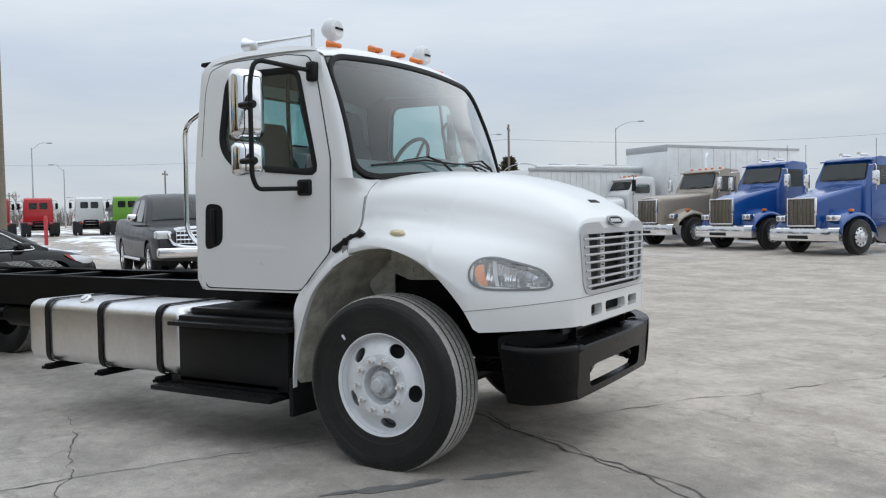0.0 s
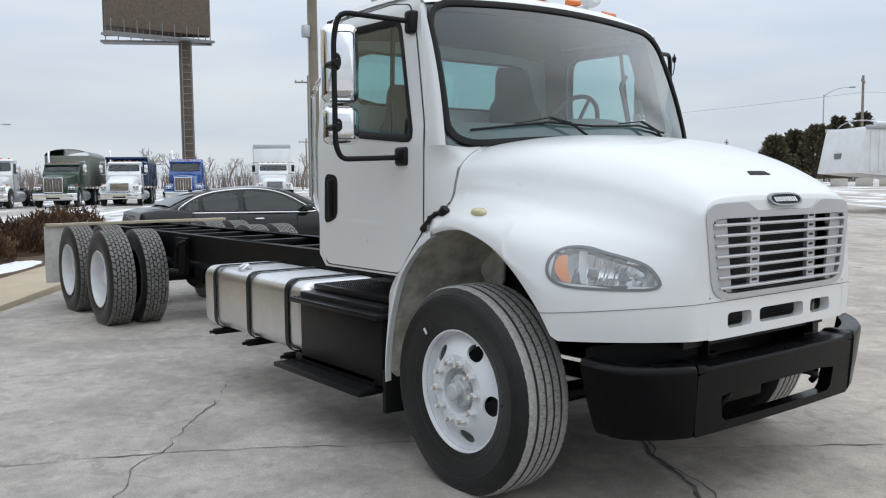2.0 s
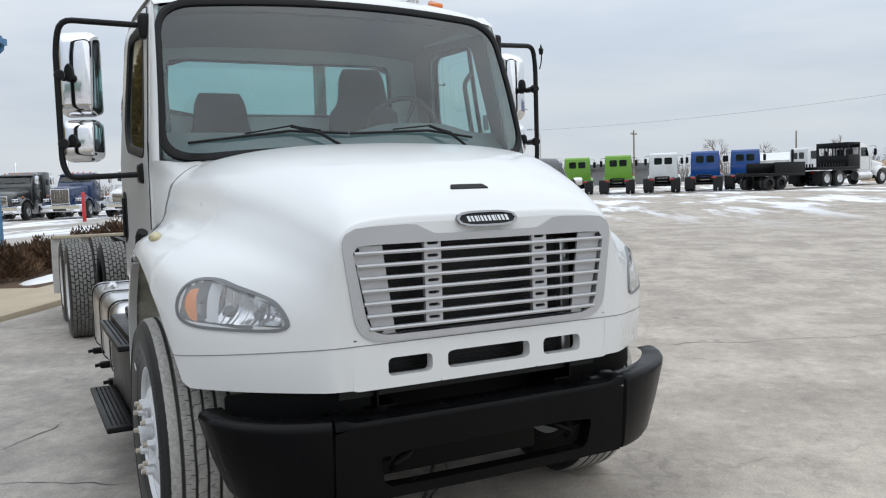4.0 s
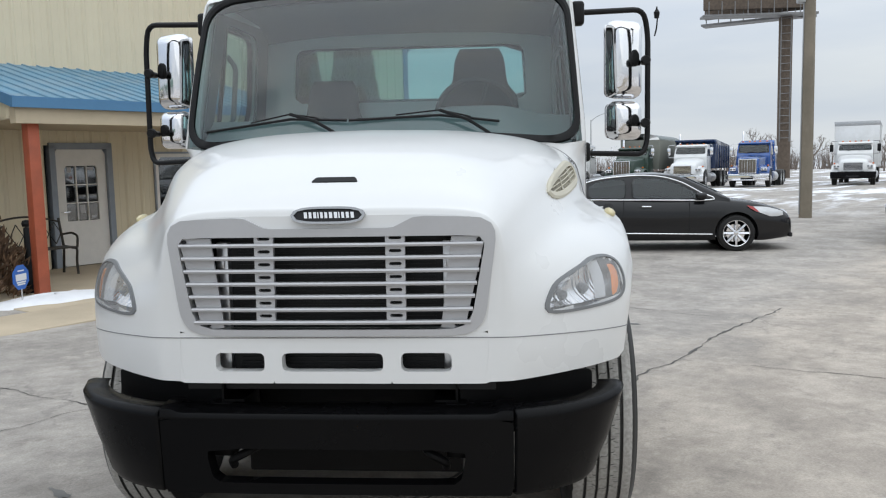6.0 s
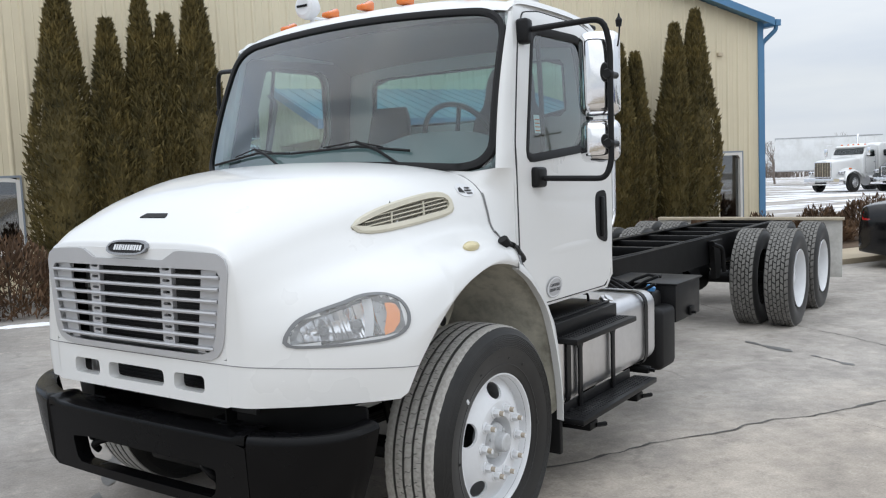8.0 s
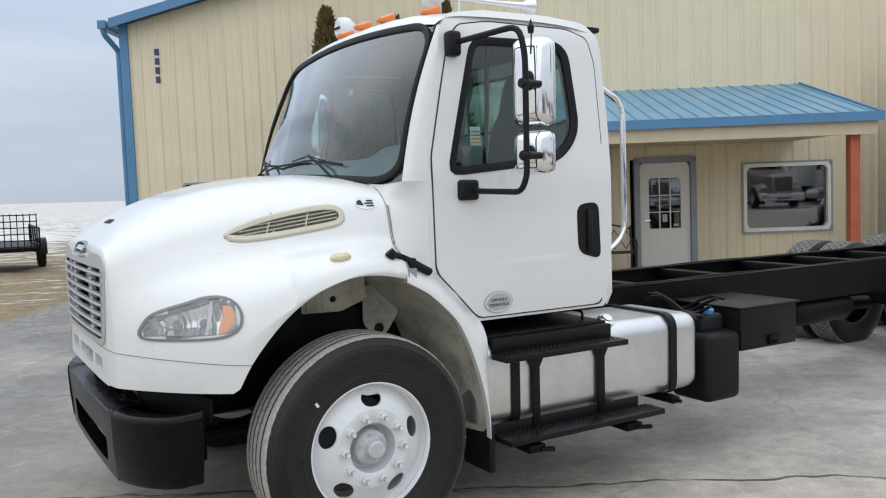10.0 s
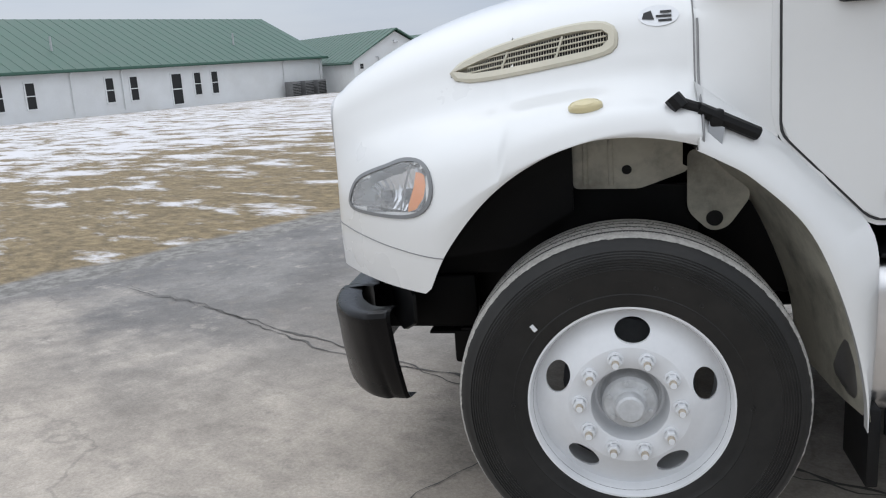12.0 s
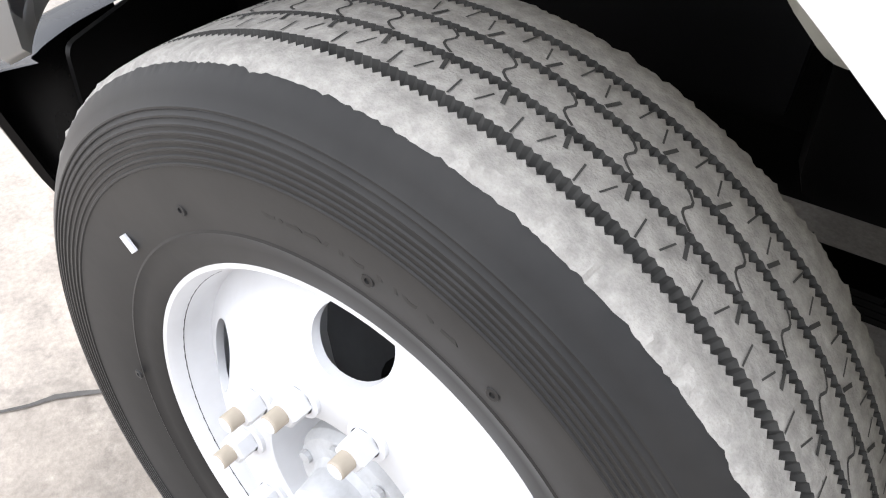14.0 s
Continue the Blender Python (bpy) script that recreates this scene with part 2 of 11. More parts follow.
def box(bm, x0, x1, y0, y1, z0, z1, bevel=0.0, seg=2, m=None):
    g = bmesh.ops.create_cube(bm, size=1)["verts"]
    for v in g:
        v.co = ((x0 + x1) / 2 + v.co.x * (x1 - x0), (y0 + y1) / 2 + v.co.y * (y1 - y0), (z0 + z1) / 2 + v.co.z * (z1 - z0))
    if bevel:
        es = list({e for v in g for e in v.link_edges})
        r = bmesh.ops.bevel(bm, geom=es, offset=bevel, segments=seg, profile=0.5, affect="EDGES", clamp_overlap=True)
        g = list({v for v in r["verts"]} | {v for v in g if v.is_valid})
        fs = {f for v in g for f in v.link_faces}
        g = list({v for f in fs for v in f.verts})
    if m is not None:
        bmesh.ops.transform(bm, matrix=m, verts=g)
    return g


def lathe(bm, prof, seg, axis="y", at=(0, 0, 0), mats=None, close=False):
    """prof: rows of (radius, along the axis)."""
    at = Vector(at)
    rows = []
    for r, a in prof:
        row = []
        for k in range(seg):
            c, s = r * math.cos(2 * math.pi * k / seg), r * math.sin(2 * math.pi * k / seg)
            row.append(at + Vector({"y": (c, a, s), "x": (a, c, s), "z": (c, s, a)}[axis]))
        rows.append(row)
    vs = [[bm.verts.new(c) for c in row] for row in rows]
    n = len(vs)
    for i in range(n if close else n - 1):
        for j in range(seg):
            f = bm.faces.new((vs[i][j], vs[i][(j + 1) % seg], vs[(i + 1) % n][(j + 1) % seg], vs[(i + 1) % n][j]))
            if mats:
                f.material_index = mats[i]
    return vs


def around(pts, centre, n):
    """A closed outline resampled at n even angles round a centre that sees all of it."""
    c = Vector(centre)
    k = len(pts)
    out = []
    for i in range(n):
        a = 2 * math.pi * i / n
        d = Vector((math.cos(a), math.sin(a)))
        best = None
        for j in range(k):
            p, q = Vector(pts[j]) - c, Vector(pts[(j + 1) % k]) - c
            e = q - p
            den = d.x * e.y - d.y * e.x
            if abs(den) < 1e-9:
                continue
            tt = (p.x * e.y - p.y * e.x) / den
            u = (p.x * d.y - p.y * d.x) / den
            if tt > 0 and -1e-6 <= u <= 1 + 1e-6 and (best is None or tt > best):
                best = tt
        out.append(c + d * (best or 0.0))
    return out


def rounded(pts, r, n=4):
    """A closed polygon with rounded corners."""
    p = [Vector(q) for q in pts]
    k = len(p)
    out = []
    for i in range(k):
        a, b, c = p[i - 1], p[i], p[(i + 1) % k]
        u, w = a - b, c - b
        rr = r[i] if isinstance(r, (list, tuple)) else r
        d = min(rr, u.length * 0.48, w.length * 0.48)
        s, e = b + u.normalized() * d, b + w.normalized() * d
        for j in range(n + 1):
            f = j / n
            out.append(s * (1 - f) ** 2 + 2 * b * f * (1 - f) + e * f * f)
    return out


def grow(pts, d):
    """A closed outline moved outwards by d."""
    p = [Vector(q) for q in pts]
    c = sum(p, Vector((0, 0))) / len(p)
    out = []
    for i in range(len(p)):
        t = p[(i + 1) % len(p)] - p[i - 1]
        nrm = Vector((t.y, -t.x))
        if nrm.length < 1e-9:
            nrm = p[i] - c
        nrm.normalize()
        if nrm.dot(p[i] - c) < 0:
            nrm = -nrm
        out.append(p[i] + nrm * d)
    return out


def holed(bm, outer, hole, place, depth, centre=None, n=72, back=True):
    """A panel with one opening: place(u, v, d) gives the point at depth d."""
    c = centre or tuple(sum((Vector(h) for h in hole), Vector((0, 0))) / len(hole))
    o, h = around(outer, c, n), around(hole, c, n)
    rows = [[place(p.x, p.y, 0) for p in o]]
    for f in (0.25, 0.5, 0.75):
        rows.append([place(*(a.lerp(b, f)), 0) for a, b in zip(o, h)])
    rows.append([place(p.x, p.y, 0) for p in h])
    if back:
        rows.append([place(p.x, p.y, depth) for p in h])
        rows.append([place(p.x, p.y, depth) for p in o])
    loft(bm, rows, close_u=back, close_v=True)


def plate(bm, outline, place, depth):
    """A solid plate of any outline."""
    a = [bm.verts.new(place(p[0], p[1], 0)) for p in outline]
    b = [bm.verts.new(place(p[0], p[1], depth)) for p in outline]
    fill(bm, a)
    fill(bm, b[::-1])
    for i in range(len(a)):
        j = (i + 1) % len(a)
        bm.faces.new((a[i], b[i], b[j], a[j]))


def sheet(bm, outline, place, centre, n=48, rings=6):
    """A pane of any star-shaped outline that follows a curved surface."""
    o = around(outline, centre, n)
    c = Vector(centre)
    rows = [[place(*(c.lerp(p, (k + 1) / rings)), 0) for p in o] for k in range(rings)]
    vs = loft(bm, rows, close_v=True)
    fill(bm, vs[0][::-1])


def mirrored(bm):
    """Adds the other side, y to -y."""
    g = bmesh.ops.duplicate(bm, geom=bm.verts[:] + bm.edges[:] + bm.faces[:])["geom"]
    for v in [e for e in g if isinstance(e, bmesh.types.BMVert)]:
        v.co.y = -v.co.y


def B():
    return bmesh.new()


def at_az(x, y, az, d):
    return x + d * math.cos(radians(az)), y + d * math.sin(radians(az))


# ---------------------------------------------------------------- the white truck: x ahead, y to its left, front axle over the origin
truck = thing("truck", "white cab and chassis truck with bare black frame rails on pavement", "truck")

# rows from the middle of the hood outwards and down the fender
STATIONS = [
    (-0.215, [(0, 1.735), (0.45, 1.722), (0.78, 1.675), (0.915, 1.60), (0.955, 1.50), (0.975, 1.42), (1.02, 1.362), (1.085, 1.32), (1.115, 1.27)]),
    (0.00, [(0, 1.747), (0.43, 1.734), (0.73, 1.687), (0.875, 1.600), (0.925, 1.496), (0.955, 1.423), (1.03, 1.369), (1.10, 1.330), (1.128, 1.280)]),
    (0.20, [(0, 1.736), (0.40, 1.724), (0.68, 1.679), (0.83, 1.589), (0.885, 1.472), (0.93, 1.396), (1.03, 1.347), (1.105, 1.290), (1.13, 1.230)]),
    (0.40, [(0, 1.706), (0.37, 1.696), (0.62, 1.652), (0.775, 1.559), (0.835, 1.445), (0.895, 1.363), (1.01, 1.303), (1.09, 1.230), (1.12, 1.140)]),
    (0.58, [(0, 1.662), (0.35, 1.652), (0.57, 1.610), (0.715, 1.524), (0.775, 1.420), (0.84, 1.333), (0.95, 1.268), (1.035, 1.180), (1.075, 1.040)]),
    (0.74, [(0, 1.606), (0.33, 1.598), (0.54, 1.561), (0.665, 1.481), (0.72, 1.388), (0.775, 1.301), (0.86, 1.228), (0.93, 1.130), (0.965, 1.020)]),
    (0.87, [(0, 1.541), (0.32, 1.536), (0.53, 1.501), (0.63, 1.433), (0.675, 1.348), (0.715, 1.269), (0.77, 1.192), (0.815, 1.100), (0.835, 1.000)]),
    (0.96, [(0, 1.480), (0.31, 1.478), (0.515, 1.456), (0.60, 1.395), (0.635, 1.313), (0.66, 1.237), (0.69, 1.161), (0.715, 1.080), (0.725, 1.000)]),
    (1.015, [(0, 1.432), (0.30, 1.432), (0.505, 1.415), (0.582, 1.365), (0.608, 1.29), (0.62, 1.215), (0.63, 1.14), (0.64, 1.07), (0.645, 1.0)]),
    (1.030, [(0, 1.418), (0.30, 1.418), (0.50, 1.405), (0.575, 1.36), (0.593, 1.285), (0.594, 1.21), (0.592, 1.14), (0.588, 1.07), (0.583, 1.0)]),
    (1.037, [(0, 1.395), (0.30, 1.398), (0.49, 1.388), (0.555, 1.352), (0.572, 1.285), (0.566, 1.21), (0.558, 1.14), (0.552, 1.07), (0.546, 1.0)]),
]
ARCH = [(0.60, 0.795), (0.52, 0.945), (0.37, 1.115), (0.18, 1.230), (0.0, 1.262), (-0.2, 1.226), (-0.345, 1.142), (-0.478, 1.012), (-0.618, 0.69), (-0.660, 0.41)]
SKIRT = 0.79
ROUND = [(p.x, p.y) for p in curve([(x, z, 0) for x, z in ARCH], 120)]


def arch_z(x):
    if x >= 0.6:
        return SKIRT + 0.005
    for (a, za), (b, zb) in zip(ROUND, ROUND[1:]):
        if b <= x <= a:
            return za + (zb - za) * (x - a) / (b - a)
    return 0.41


def hood_rows(nx=70, nt=56):
    k = len(STATIONS[0][1])
    lines = [curve([(x, *pts[i]) for x, pts in STATIONS], nx) for i in range(k)]
    rows = []
    for i in range(nx):
        ctrl = [l[i].copy() for l in lines]
        x = ctrl[0].x
        base = arch_z(x)
        last = ctrl[-1]
        tuck = 0.012 if x > 0.6 else 0.004
        if last.z - base > 0.03:
            ctrl.append(Vector((x, last.y + 0.003, (last.z + base) / 2)))
        ctrl.append(Vector((x, last.y - tuck, base)))
        rows.append(curve(ctrl, nt))
    return rows


HOOD = hood_rows()


def row_y(row, z):
    best = None
    for a, b in zip(row, row[1:]):
        if a.y > 0.3 and min(a.z, b.z) - 1e-6 <= z <= max(a.z, b.z) + 1e-6:
            f = 0 if abs(b.z - a.z) < 1e-9 else (z - a.z) / (b.z - a.z)
            best = a.y + (b.y - a.y) * f
    return best if best is not None else row[-1].y


def hood_y(x, z):
    """How far out the hood's side lies at a place along and up."""
    for a, b in zip(HOOD, HOOD[1:]):
        if a[0].x <= x <= b[0].x:
            f = (x - a[0].x) / max(1e-9, b[0].x - a[0].x)
            return row_y(a, z) * (1 - f) + row_y(b, z) * f
    return row_y(HOOD[0] if x < HOOD[0][0].x else HOOD[-1], z)


LAMP_OUT = [(0.936, 1.046), (0.918, 1.090), (0.885, 1.128), (0.825, 1.156), (0.750, 1.181), (0.685, 1.203), (0.620, 1.204), (0.583, 1.178), (0.568, 1.130), (0.578, 1.082), (0.612, 1.050), (0.67, 1.032), (0.77, 1.024), (0.88, 1.020), (0.925, 1.026)]
VENT_OUT = [(0.545, 1.452), (0.50, 1.492), (0.38, 1.535), (0.20, 1.575), (0.08, 1.588), (0.025, 1.572), (0.012, 1.53), (0.04, 1.488), (0.20, 1.457), (0.40, 1.430), (0.50, 1.428)]
LAMP = [Vector(p) for p in [tuple(q) for q in curve([(x, z, 0) for x, z in LAMP_OUT], 48, True)]]
LAMP = [Vector((p.x, p.y)) for p in LAMP]
VENT = [Vector((p.x, p.y)) for p in curve([(x, z, 0) for x, z in VENT_OUT], 64, True)]


def inside(p, poly):
    hit = False
    j = len(poly) - 1
    for i in range(len(poly)):
        a, b = poly[i], poly[j]
        if (a[1] > p[1]) != (b[1] > p[1]) and p[0] < (b[0] - a[0]) * (p[1] - a[1]) / (b[1] - a[1]) + a[0]:
            hit = not hit
        j = i
    return hit


def nose_x(y):
    """The front of the nose, turning into the sides of the hood."""
    return 1.043 - 0.006 * (abs(y) / 0.534) ** 6


def build_hood():
    bm = B()
    tight, open_vent = grow(LAMP, -0.010), grow(VENT, -0.012)
    for s in (1, -1):
        # the air inlet is cut into the driver's side alone
        loft(bm, [[Vector((p.x, s * p.y, p.z)) for p in r] for r in HOOD], skip=lambda c: abs(c.y) > 0.6 and (inside((c.x, c.z), tight) if c.z < 1.26 else s > 0 and inside((c.x, c.z), open_vent)))
        # rolled lip along the arch and the skirt
        lip = [Vector((r[-1].x, s * r[-1].y, r[-1].z)) for r in HOOD]
        loft(bm, [lip, [p + Vector((0, -0.03 * s, 0.004)) for p in lip], [p + Vector((0, -0.032 * s, 0.05)) for p in lip]])
    # nose below the grille, with three air slots
    hole = lambda y0, y1: rounded([(y0, 0.832), (y1, 0.832), (y1, 0.898), (y0, 0.898)], 0.022)
    at = lambda y, z, d: Vector((nose_x(y) - d, y, z))
    for cell, h in (((-0.553, -0.21), (-0.42, -0.243)), ((-0.21, 0.21), (-0.180, 0.180)), ((0.21, 0.553), (0.243, 0.42))):
        o = [(cell[0], 0.79), (cell[1], 0.79), (cell[1], 0.972), (cell[0], 0.972)]
        holed(bm, o, hole(*h), at, 0.05, n=144)
    bmesh.ops.remove_doubles(bm, verts=bm.verts, dist=0.0006)
    hood = part("hood", bm, WHITE, truck, "white fibreglass tilting hood with flared fenders", angle=50)
    # seams round the skirt and at the back of the hood
    for s in (1, -1):
        bm = B()
        line = [Vector((nose_x(y) + 0.0008, s * y, 0.954)) for y in [0.53 * i / 20 for i in range(21)]]
        for i in range(70):
            x = 1.034 - 0.494 * i / 69
            z = 0.912 + 0.041 * ((x - 0.54) / 0.494) ** 1.1
            line.append(Vector((x + 0.0006, s * (hood_y(x, z) + 0.0006), z)))
        tube(bm, line, 0.0019, 5)
        part("skirt_seam", bm, SEAM_GREY, hood)
        bm = B()
        tube(bm, [p + Vector((-0.004, 0, 0.001)) for p in [Vector((q.x, s * q.y, q.z)) for q in HOOD[0][18:]]], 0.0035, 5)
        part("hood_gap", bm, GAP, hood)
    # cab air slot on the crown, its shade coloured in as a dark plate
    bm = B()
    plate(bm, rounded([(-0.085, -0.008), (0.085, -0.008), (0.07, 0.010), (-0.07, 0.010)], 0.006), lambda u, v, d: Vector((0.90 - 1.6 * v, u, 1.5255 + 0.9 * v - d)), 0.006)
    part("washer_slot", bm, DARK, hood)
    return hood


hood = build_hood()


def build_grille():
    at = lambda y, z, d: Vector((1.056 - 0.04 * y * y - d, y, z))
    outer = rounded([(-0.532, 0.962), (0.532, 0.962), (0.588, 1.385), (0.295, 1.394), (0.235, 1.352), (-0.235, 1.352), (-0.295, 1.394), (-0.588, 1.385)], [0.10, 0.10, 0.085, 0.03, 0.03, 0.03, 0.03, 0.085], 6)
    inner = rounded([(-0.487, 0.985), (0.487, 0.985), (0.545, 1.322), (-0.545, 1.322)], [0.075, 0.075, 0.04, 0.04], 5)
    bm = B()
    holed(bm, outer, inner, at, 0.06, (0, 1.15), 120)
    grille = part("grille", bm, SILVER, truck, "silver painted grille with seven bars")
    for s in (-1, 1):
        bm = B()
        edge = [(s * 0.385, 0.99), (s * 0.43, 0.988), (s * 0.475, 1.02), (s * 0.541, 1.318), (s * 0.425, 1.318)]
        plate(bm, edge, lambda y, z, d: at(y, z, 0.016 + d), 0.01)
        part("side_plate", bm, SILVER, grille)
        for z, y in ((1.305, 0.520), (1.004, 0.440)):
            bm = B()
            lathe(bm, [(0, 0.006), (0.007, 0.006), (0.009, 0.0)], 10, "x", at(s * y, z, 0.012))
            part("screw", bm, DARK, grille)
    for k in range(7):
        z = 1.293 - k * 0.0468
        half = 0.538 - (1.31 - z) * 0.165
        bm = B()
        rows = []
        for i in range(25):
            y = -half + 2 * half * i / 24
            c = at(y, z, 0)
            rows.append([c + Vector(q) for q in ((-0.014, 0, -0.006), (0.004, 0, -0.007), (0.007, 0, 0.0), (0.004, 0, 0.006), (-0.014, 0, 0.007))])
        vs = loft(bm, rows, close_v=True)
        fill(bm, vs[0][::-1])
        fill(bm, vs[-1])
        part("bar", bm, SILVER, grille)
        for s in (-1, 1):
            bm = B()
            yc = s * 0.231
            zz = z + 0.0234
            holed(bm, [(yc - 0.034, zz - 0.019), (yc + 0.034, zz - 0.019), (yc + 0.034, zz + 0.019), (yc - 0.034, zz + 0.019)], rounded([(yc - 0.022, zz - 0.006), (yc + 0.022, zz - 0.006), (yc + 0.022, zz + 0.006), (yc - 0.022, zz + 0.006)], 0.006), lambda y, z2, d: at(y, z2, 0.008 + d), 0.02, n=32)
            part("bracket", bm, SILVER, grille)
    # white nose face round the grille
    bm = B()
    rim = [(p.y, p.z) for p in HOOD[-1] if p.z > 0.958]
    rim = rim + [(-y, z) for y, z in reversed(rim[1:])]
    holed(bm, rim, inner, lambda y, z, d: Vector((1.0405 - 0.010 * y * y - d, y, z)), 0.02, (0, 1.15), 144)
    part("nose_face", bm, WHITE, truck, angle=50)
    # radiator behind
    bm = B()
    box(bm, 0.90, 0.92, -0.57, 0.57, 0.74, 1.36)
    radiator = part("radiator", bm, FINS, truck, "dark finned radiator", flat=True)
    for k in range(40):
        z = 0.80 + k * 0.014
        bm = B()
        box(bm, 0.921, 0.927, -0.36, 0.36, z, z + 0.005)
        part("fin", bm, FINS, radiator, flat=True)
    for s in (-1, 1):
        bm = B()
        box(bm, 0.915, 0.955, s * 0.41 - 0.022, s * 0.41 + 0.022, 0.80, 1.30, 0.006)
        box(bm, 0.935, 0.965, s * 0.415 - 0.015, s * 0.415 + 0.015, 1.20, 1.235, 0.006)
        part("radiator_side", bm, ALU, truck)
    # badge: an oval with plain bars in place of lettering
    bm = B()
    ov = lambda a, b: [(a * math.copysign(abs(math.cos(w)) ** 0.6, math.cos(w)), b * math.copysign(abs(math.sin(w)) ** 0.75, math.sin(w))) for w in [2 * math.pi * i / 48 for i in range(48)]]
    lean = lambda y, z, d: Vector((1.043 + 0.25 * 0 - z * 0.55 + d, y, 1.400 + z))
    holed(bm, ov(0.130, 0.030), ov(0.120, 0.0225), lambda y, z, d: lean(y, z, 0.010 - d), 0.02, (0, 0), 48)
    badge = part("badge", bm, STEEL_TRIM, truck, "oval chrome badge with a black field")
    bm = B()
    plate(bm, ov(0.121, 0.0235), lambda y, z, d: lean(y, z, 0.004 - d), 0.01)
    part("badge_field", bm, DARK, badge)
    bm = B()
    x = -0.093
    for k, w in enumerate((0.015, 0.014, 0.013, 0.006, 0.015, 0.015, 0.013, 0.012, 0.006, 0.014, 0.013, 0.015)):
        plate(bm, [(-(x), -0.0105), (-(x + w * 0.72), -0.0105), (-(x + w * 0.72 + 0.004), 0.0105), (-(x + 0.004), 0.0105)], lambda y, z, d: lean(y, z, 0.0065 - d), 0.003)
        x += w + 0.0025
    part("badge_bars", bm, WHEEL_WHITE, badge)


build_grille()


def on_side(s, x, z, out):
    """A point on the hood's side, out metres proud of it."""
    e = 0.012
    y = hood_y(x, z)
    dx = (hood_y(x + e, z) - hood_y(x - e, z)) / (2 * e)
    dz = (hood_y(x, z + e) - hood_y(x, z - e)) / (2 * e)
    n = Vector((-dx, 1, -dz)).normalized()
    p = Vector((x, y, z)) + n * out
    return Vector((p.x, s * p.y, p.z))


def build_headlamp(s):
    c = (0.75, 1.11)

    def srf(x, z, out):
        f = (0.945 - x) / 0.45
        n = Vector((0.62 - 0.25 * f, 0.62 + 0.2 * f, 0.2)).normalized()
        y = hood_y(max(0.52, min(0.95, x)), z)
        p = Vector((x, y, z)) + n * out
        return Vector((p.x, s * p.y, p.z))

    ring_out, ring_in = grow(LAMP, 0.005), grow(LAMP, -0.006)
    bm = B()
    o, h = around(ring_out, c, 72), around(ring_in, c, 72)
    loft(bm, [[srf(p.x, p.y, -0.02) for p in o], [srf(p.x, p.y, 0.006) for p in o], [srf(p.x, p.y, 0.007) for p in h], [srf(p.x, p.y, -0.03) for p in h]], close_v=True)
    lamp = part("headlamp", bm, BEZEL, truck, "clear headlamp with amber corner and grey bezel")
    # bowl
    bm = B()
    rows = []
    for f, d in ((1.0, -0.012), (0.96, -0.045), (0.85, -0.075), (0.55, -0.09), (0.2, -0.095)):
        rows.append([srf(*(Vector(c).lerp(p, f)), d) for p in h])
    vs = loft(bm, rows, close_v=True)
    fill(bm, vs[-1])
    part("bowl", bm, surface_cache("lamp_bowl"), lamp)
    # fluted reflector with two bulb caps, the slanting rib and the amber corner
    bm = B()
    core = grow(LAMP, -0.020)
    rows = []
    for i in range(43):
        x = 0.655 + 0.235 * i / 42
        zs = [z for z in [1.02 + 0.004 * k for k in range(52)] if inside((x, z), core)]
        if len(zs) > 2:
            dip = 0.016 * abs(((x - 0.655) / 0.0783) % 1 - 0.5) + 0.004 * ((i // 2) % 2)
            rows.append([srf(x, zs[0] + (zs[-1] - zs[0]) * j / 8, -0.042 - dip - 0.03 * math.sin(math.pi * j / 8)) for j in range(9)])
    loft(bm, rows)
    part("reflector", bm, REFLECTOR, lamp, angle=20)
    for x, z in ((0.825, 1.085), (0.725, 1.10)):
        bm = B()
        ax = Vector((0.85, s * 0.5, 0))
        lathe(bm, [(0.020, -0.01), (0.019, 0.012), (0.012, 0.020), (0.0, 0.022)], 14, "x")
        bm.transform(Matrix.Translation(srf(x, z, -0.070)) @ ax.to_track_quat("X", "Z").to_matrix().to_4x4())
        part("bulb_cap", bm, BEZEL, lamp)
    bm = B()
    loft(bm, [[srf(0.70 - 0.035 * k / 6 + w, 1.050 + 0.140 * k / 6, -0.008 - 0.03 * (w > 0)) for w in (0.0, 0.02)] for k in range(7)])
    part("rib", bm, WHEEL_WHITE, lamp)
    bm = B()
    am = [(0.672, 1.046), (0.632, 1.060), (0.604, 1.095), (0.594, 1.135), (0.602, 1.168), (0.634, 1.172), (0.640, 1.130), (0.656, 1.085)]
    sheet(bm, am, lambda x, z, d: srf(x, z, -0.006), (0.622, 1.11), 32, 4)
    part("amber_corner", bm, AMBER, lamp, "amber turn signal")
    bm = B()
    sheet(bm, ring_in, lambda x, z, d: srf(x, z, 0.003), c, 64, 8)
    part("lens", bm, LENS, lamp).visible_shadow = False
    # small oval signal on the fender
    bm = B()
    base = on_side(s, 0.105, 1.345, 0)
    nrm = (on_side(s, 0.105, 1.345, 0.1) - base).normalized()
    q = Matrix.Translation(base) @ nrm.to_track_quat("Z", "X").to_matrix().to_4x4()
    lathe(bm, [(1, 0.0), (0.98, 0.010), (0.85, 0.016), (0.82, 0.014), (0.6, 0.021), (0, 0.024)], 28, "z")
    fx = Vector((1, 0, 0))
    fy = nrm.cross(fx).normalized()
    fx = fy.cross(nrm)
    fr = Matrix(((fx.x, fy.x, nrm.x, base.x), (fx.y, fy.y, nrm.y, base.y), (fx.z, fy.z, nrm.z, base.z), (0, 0, 0, 1)))
    bm.transform(fr @ Matrix.Diagonal((0.048, 0.026, 1, 1)))
    part("side_signal", bm, YELLOWED, truck, "yellowed oval side signal")


_cache = {}


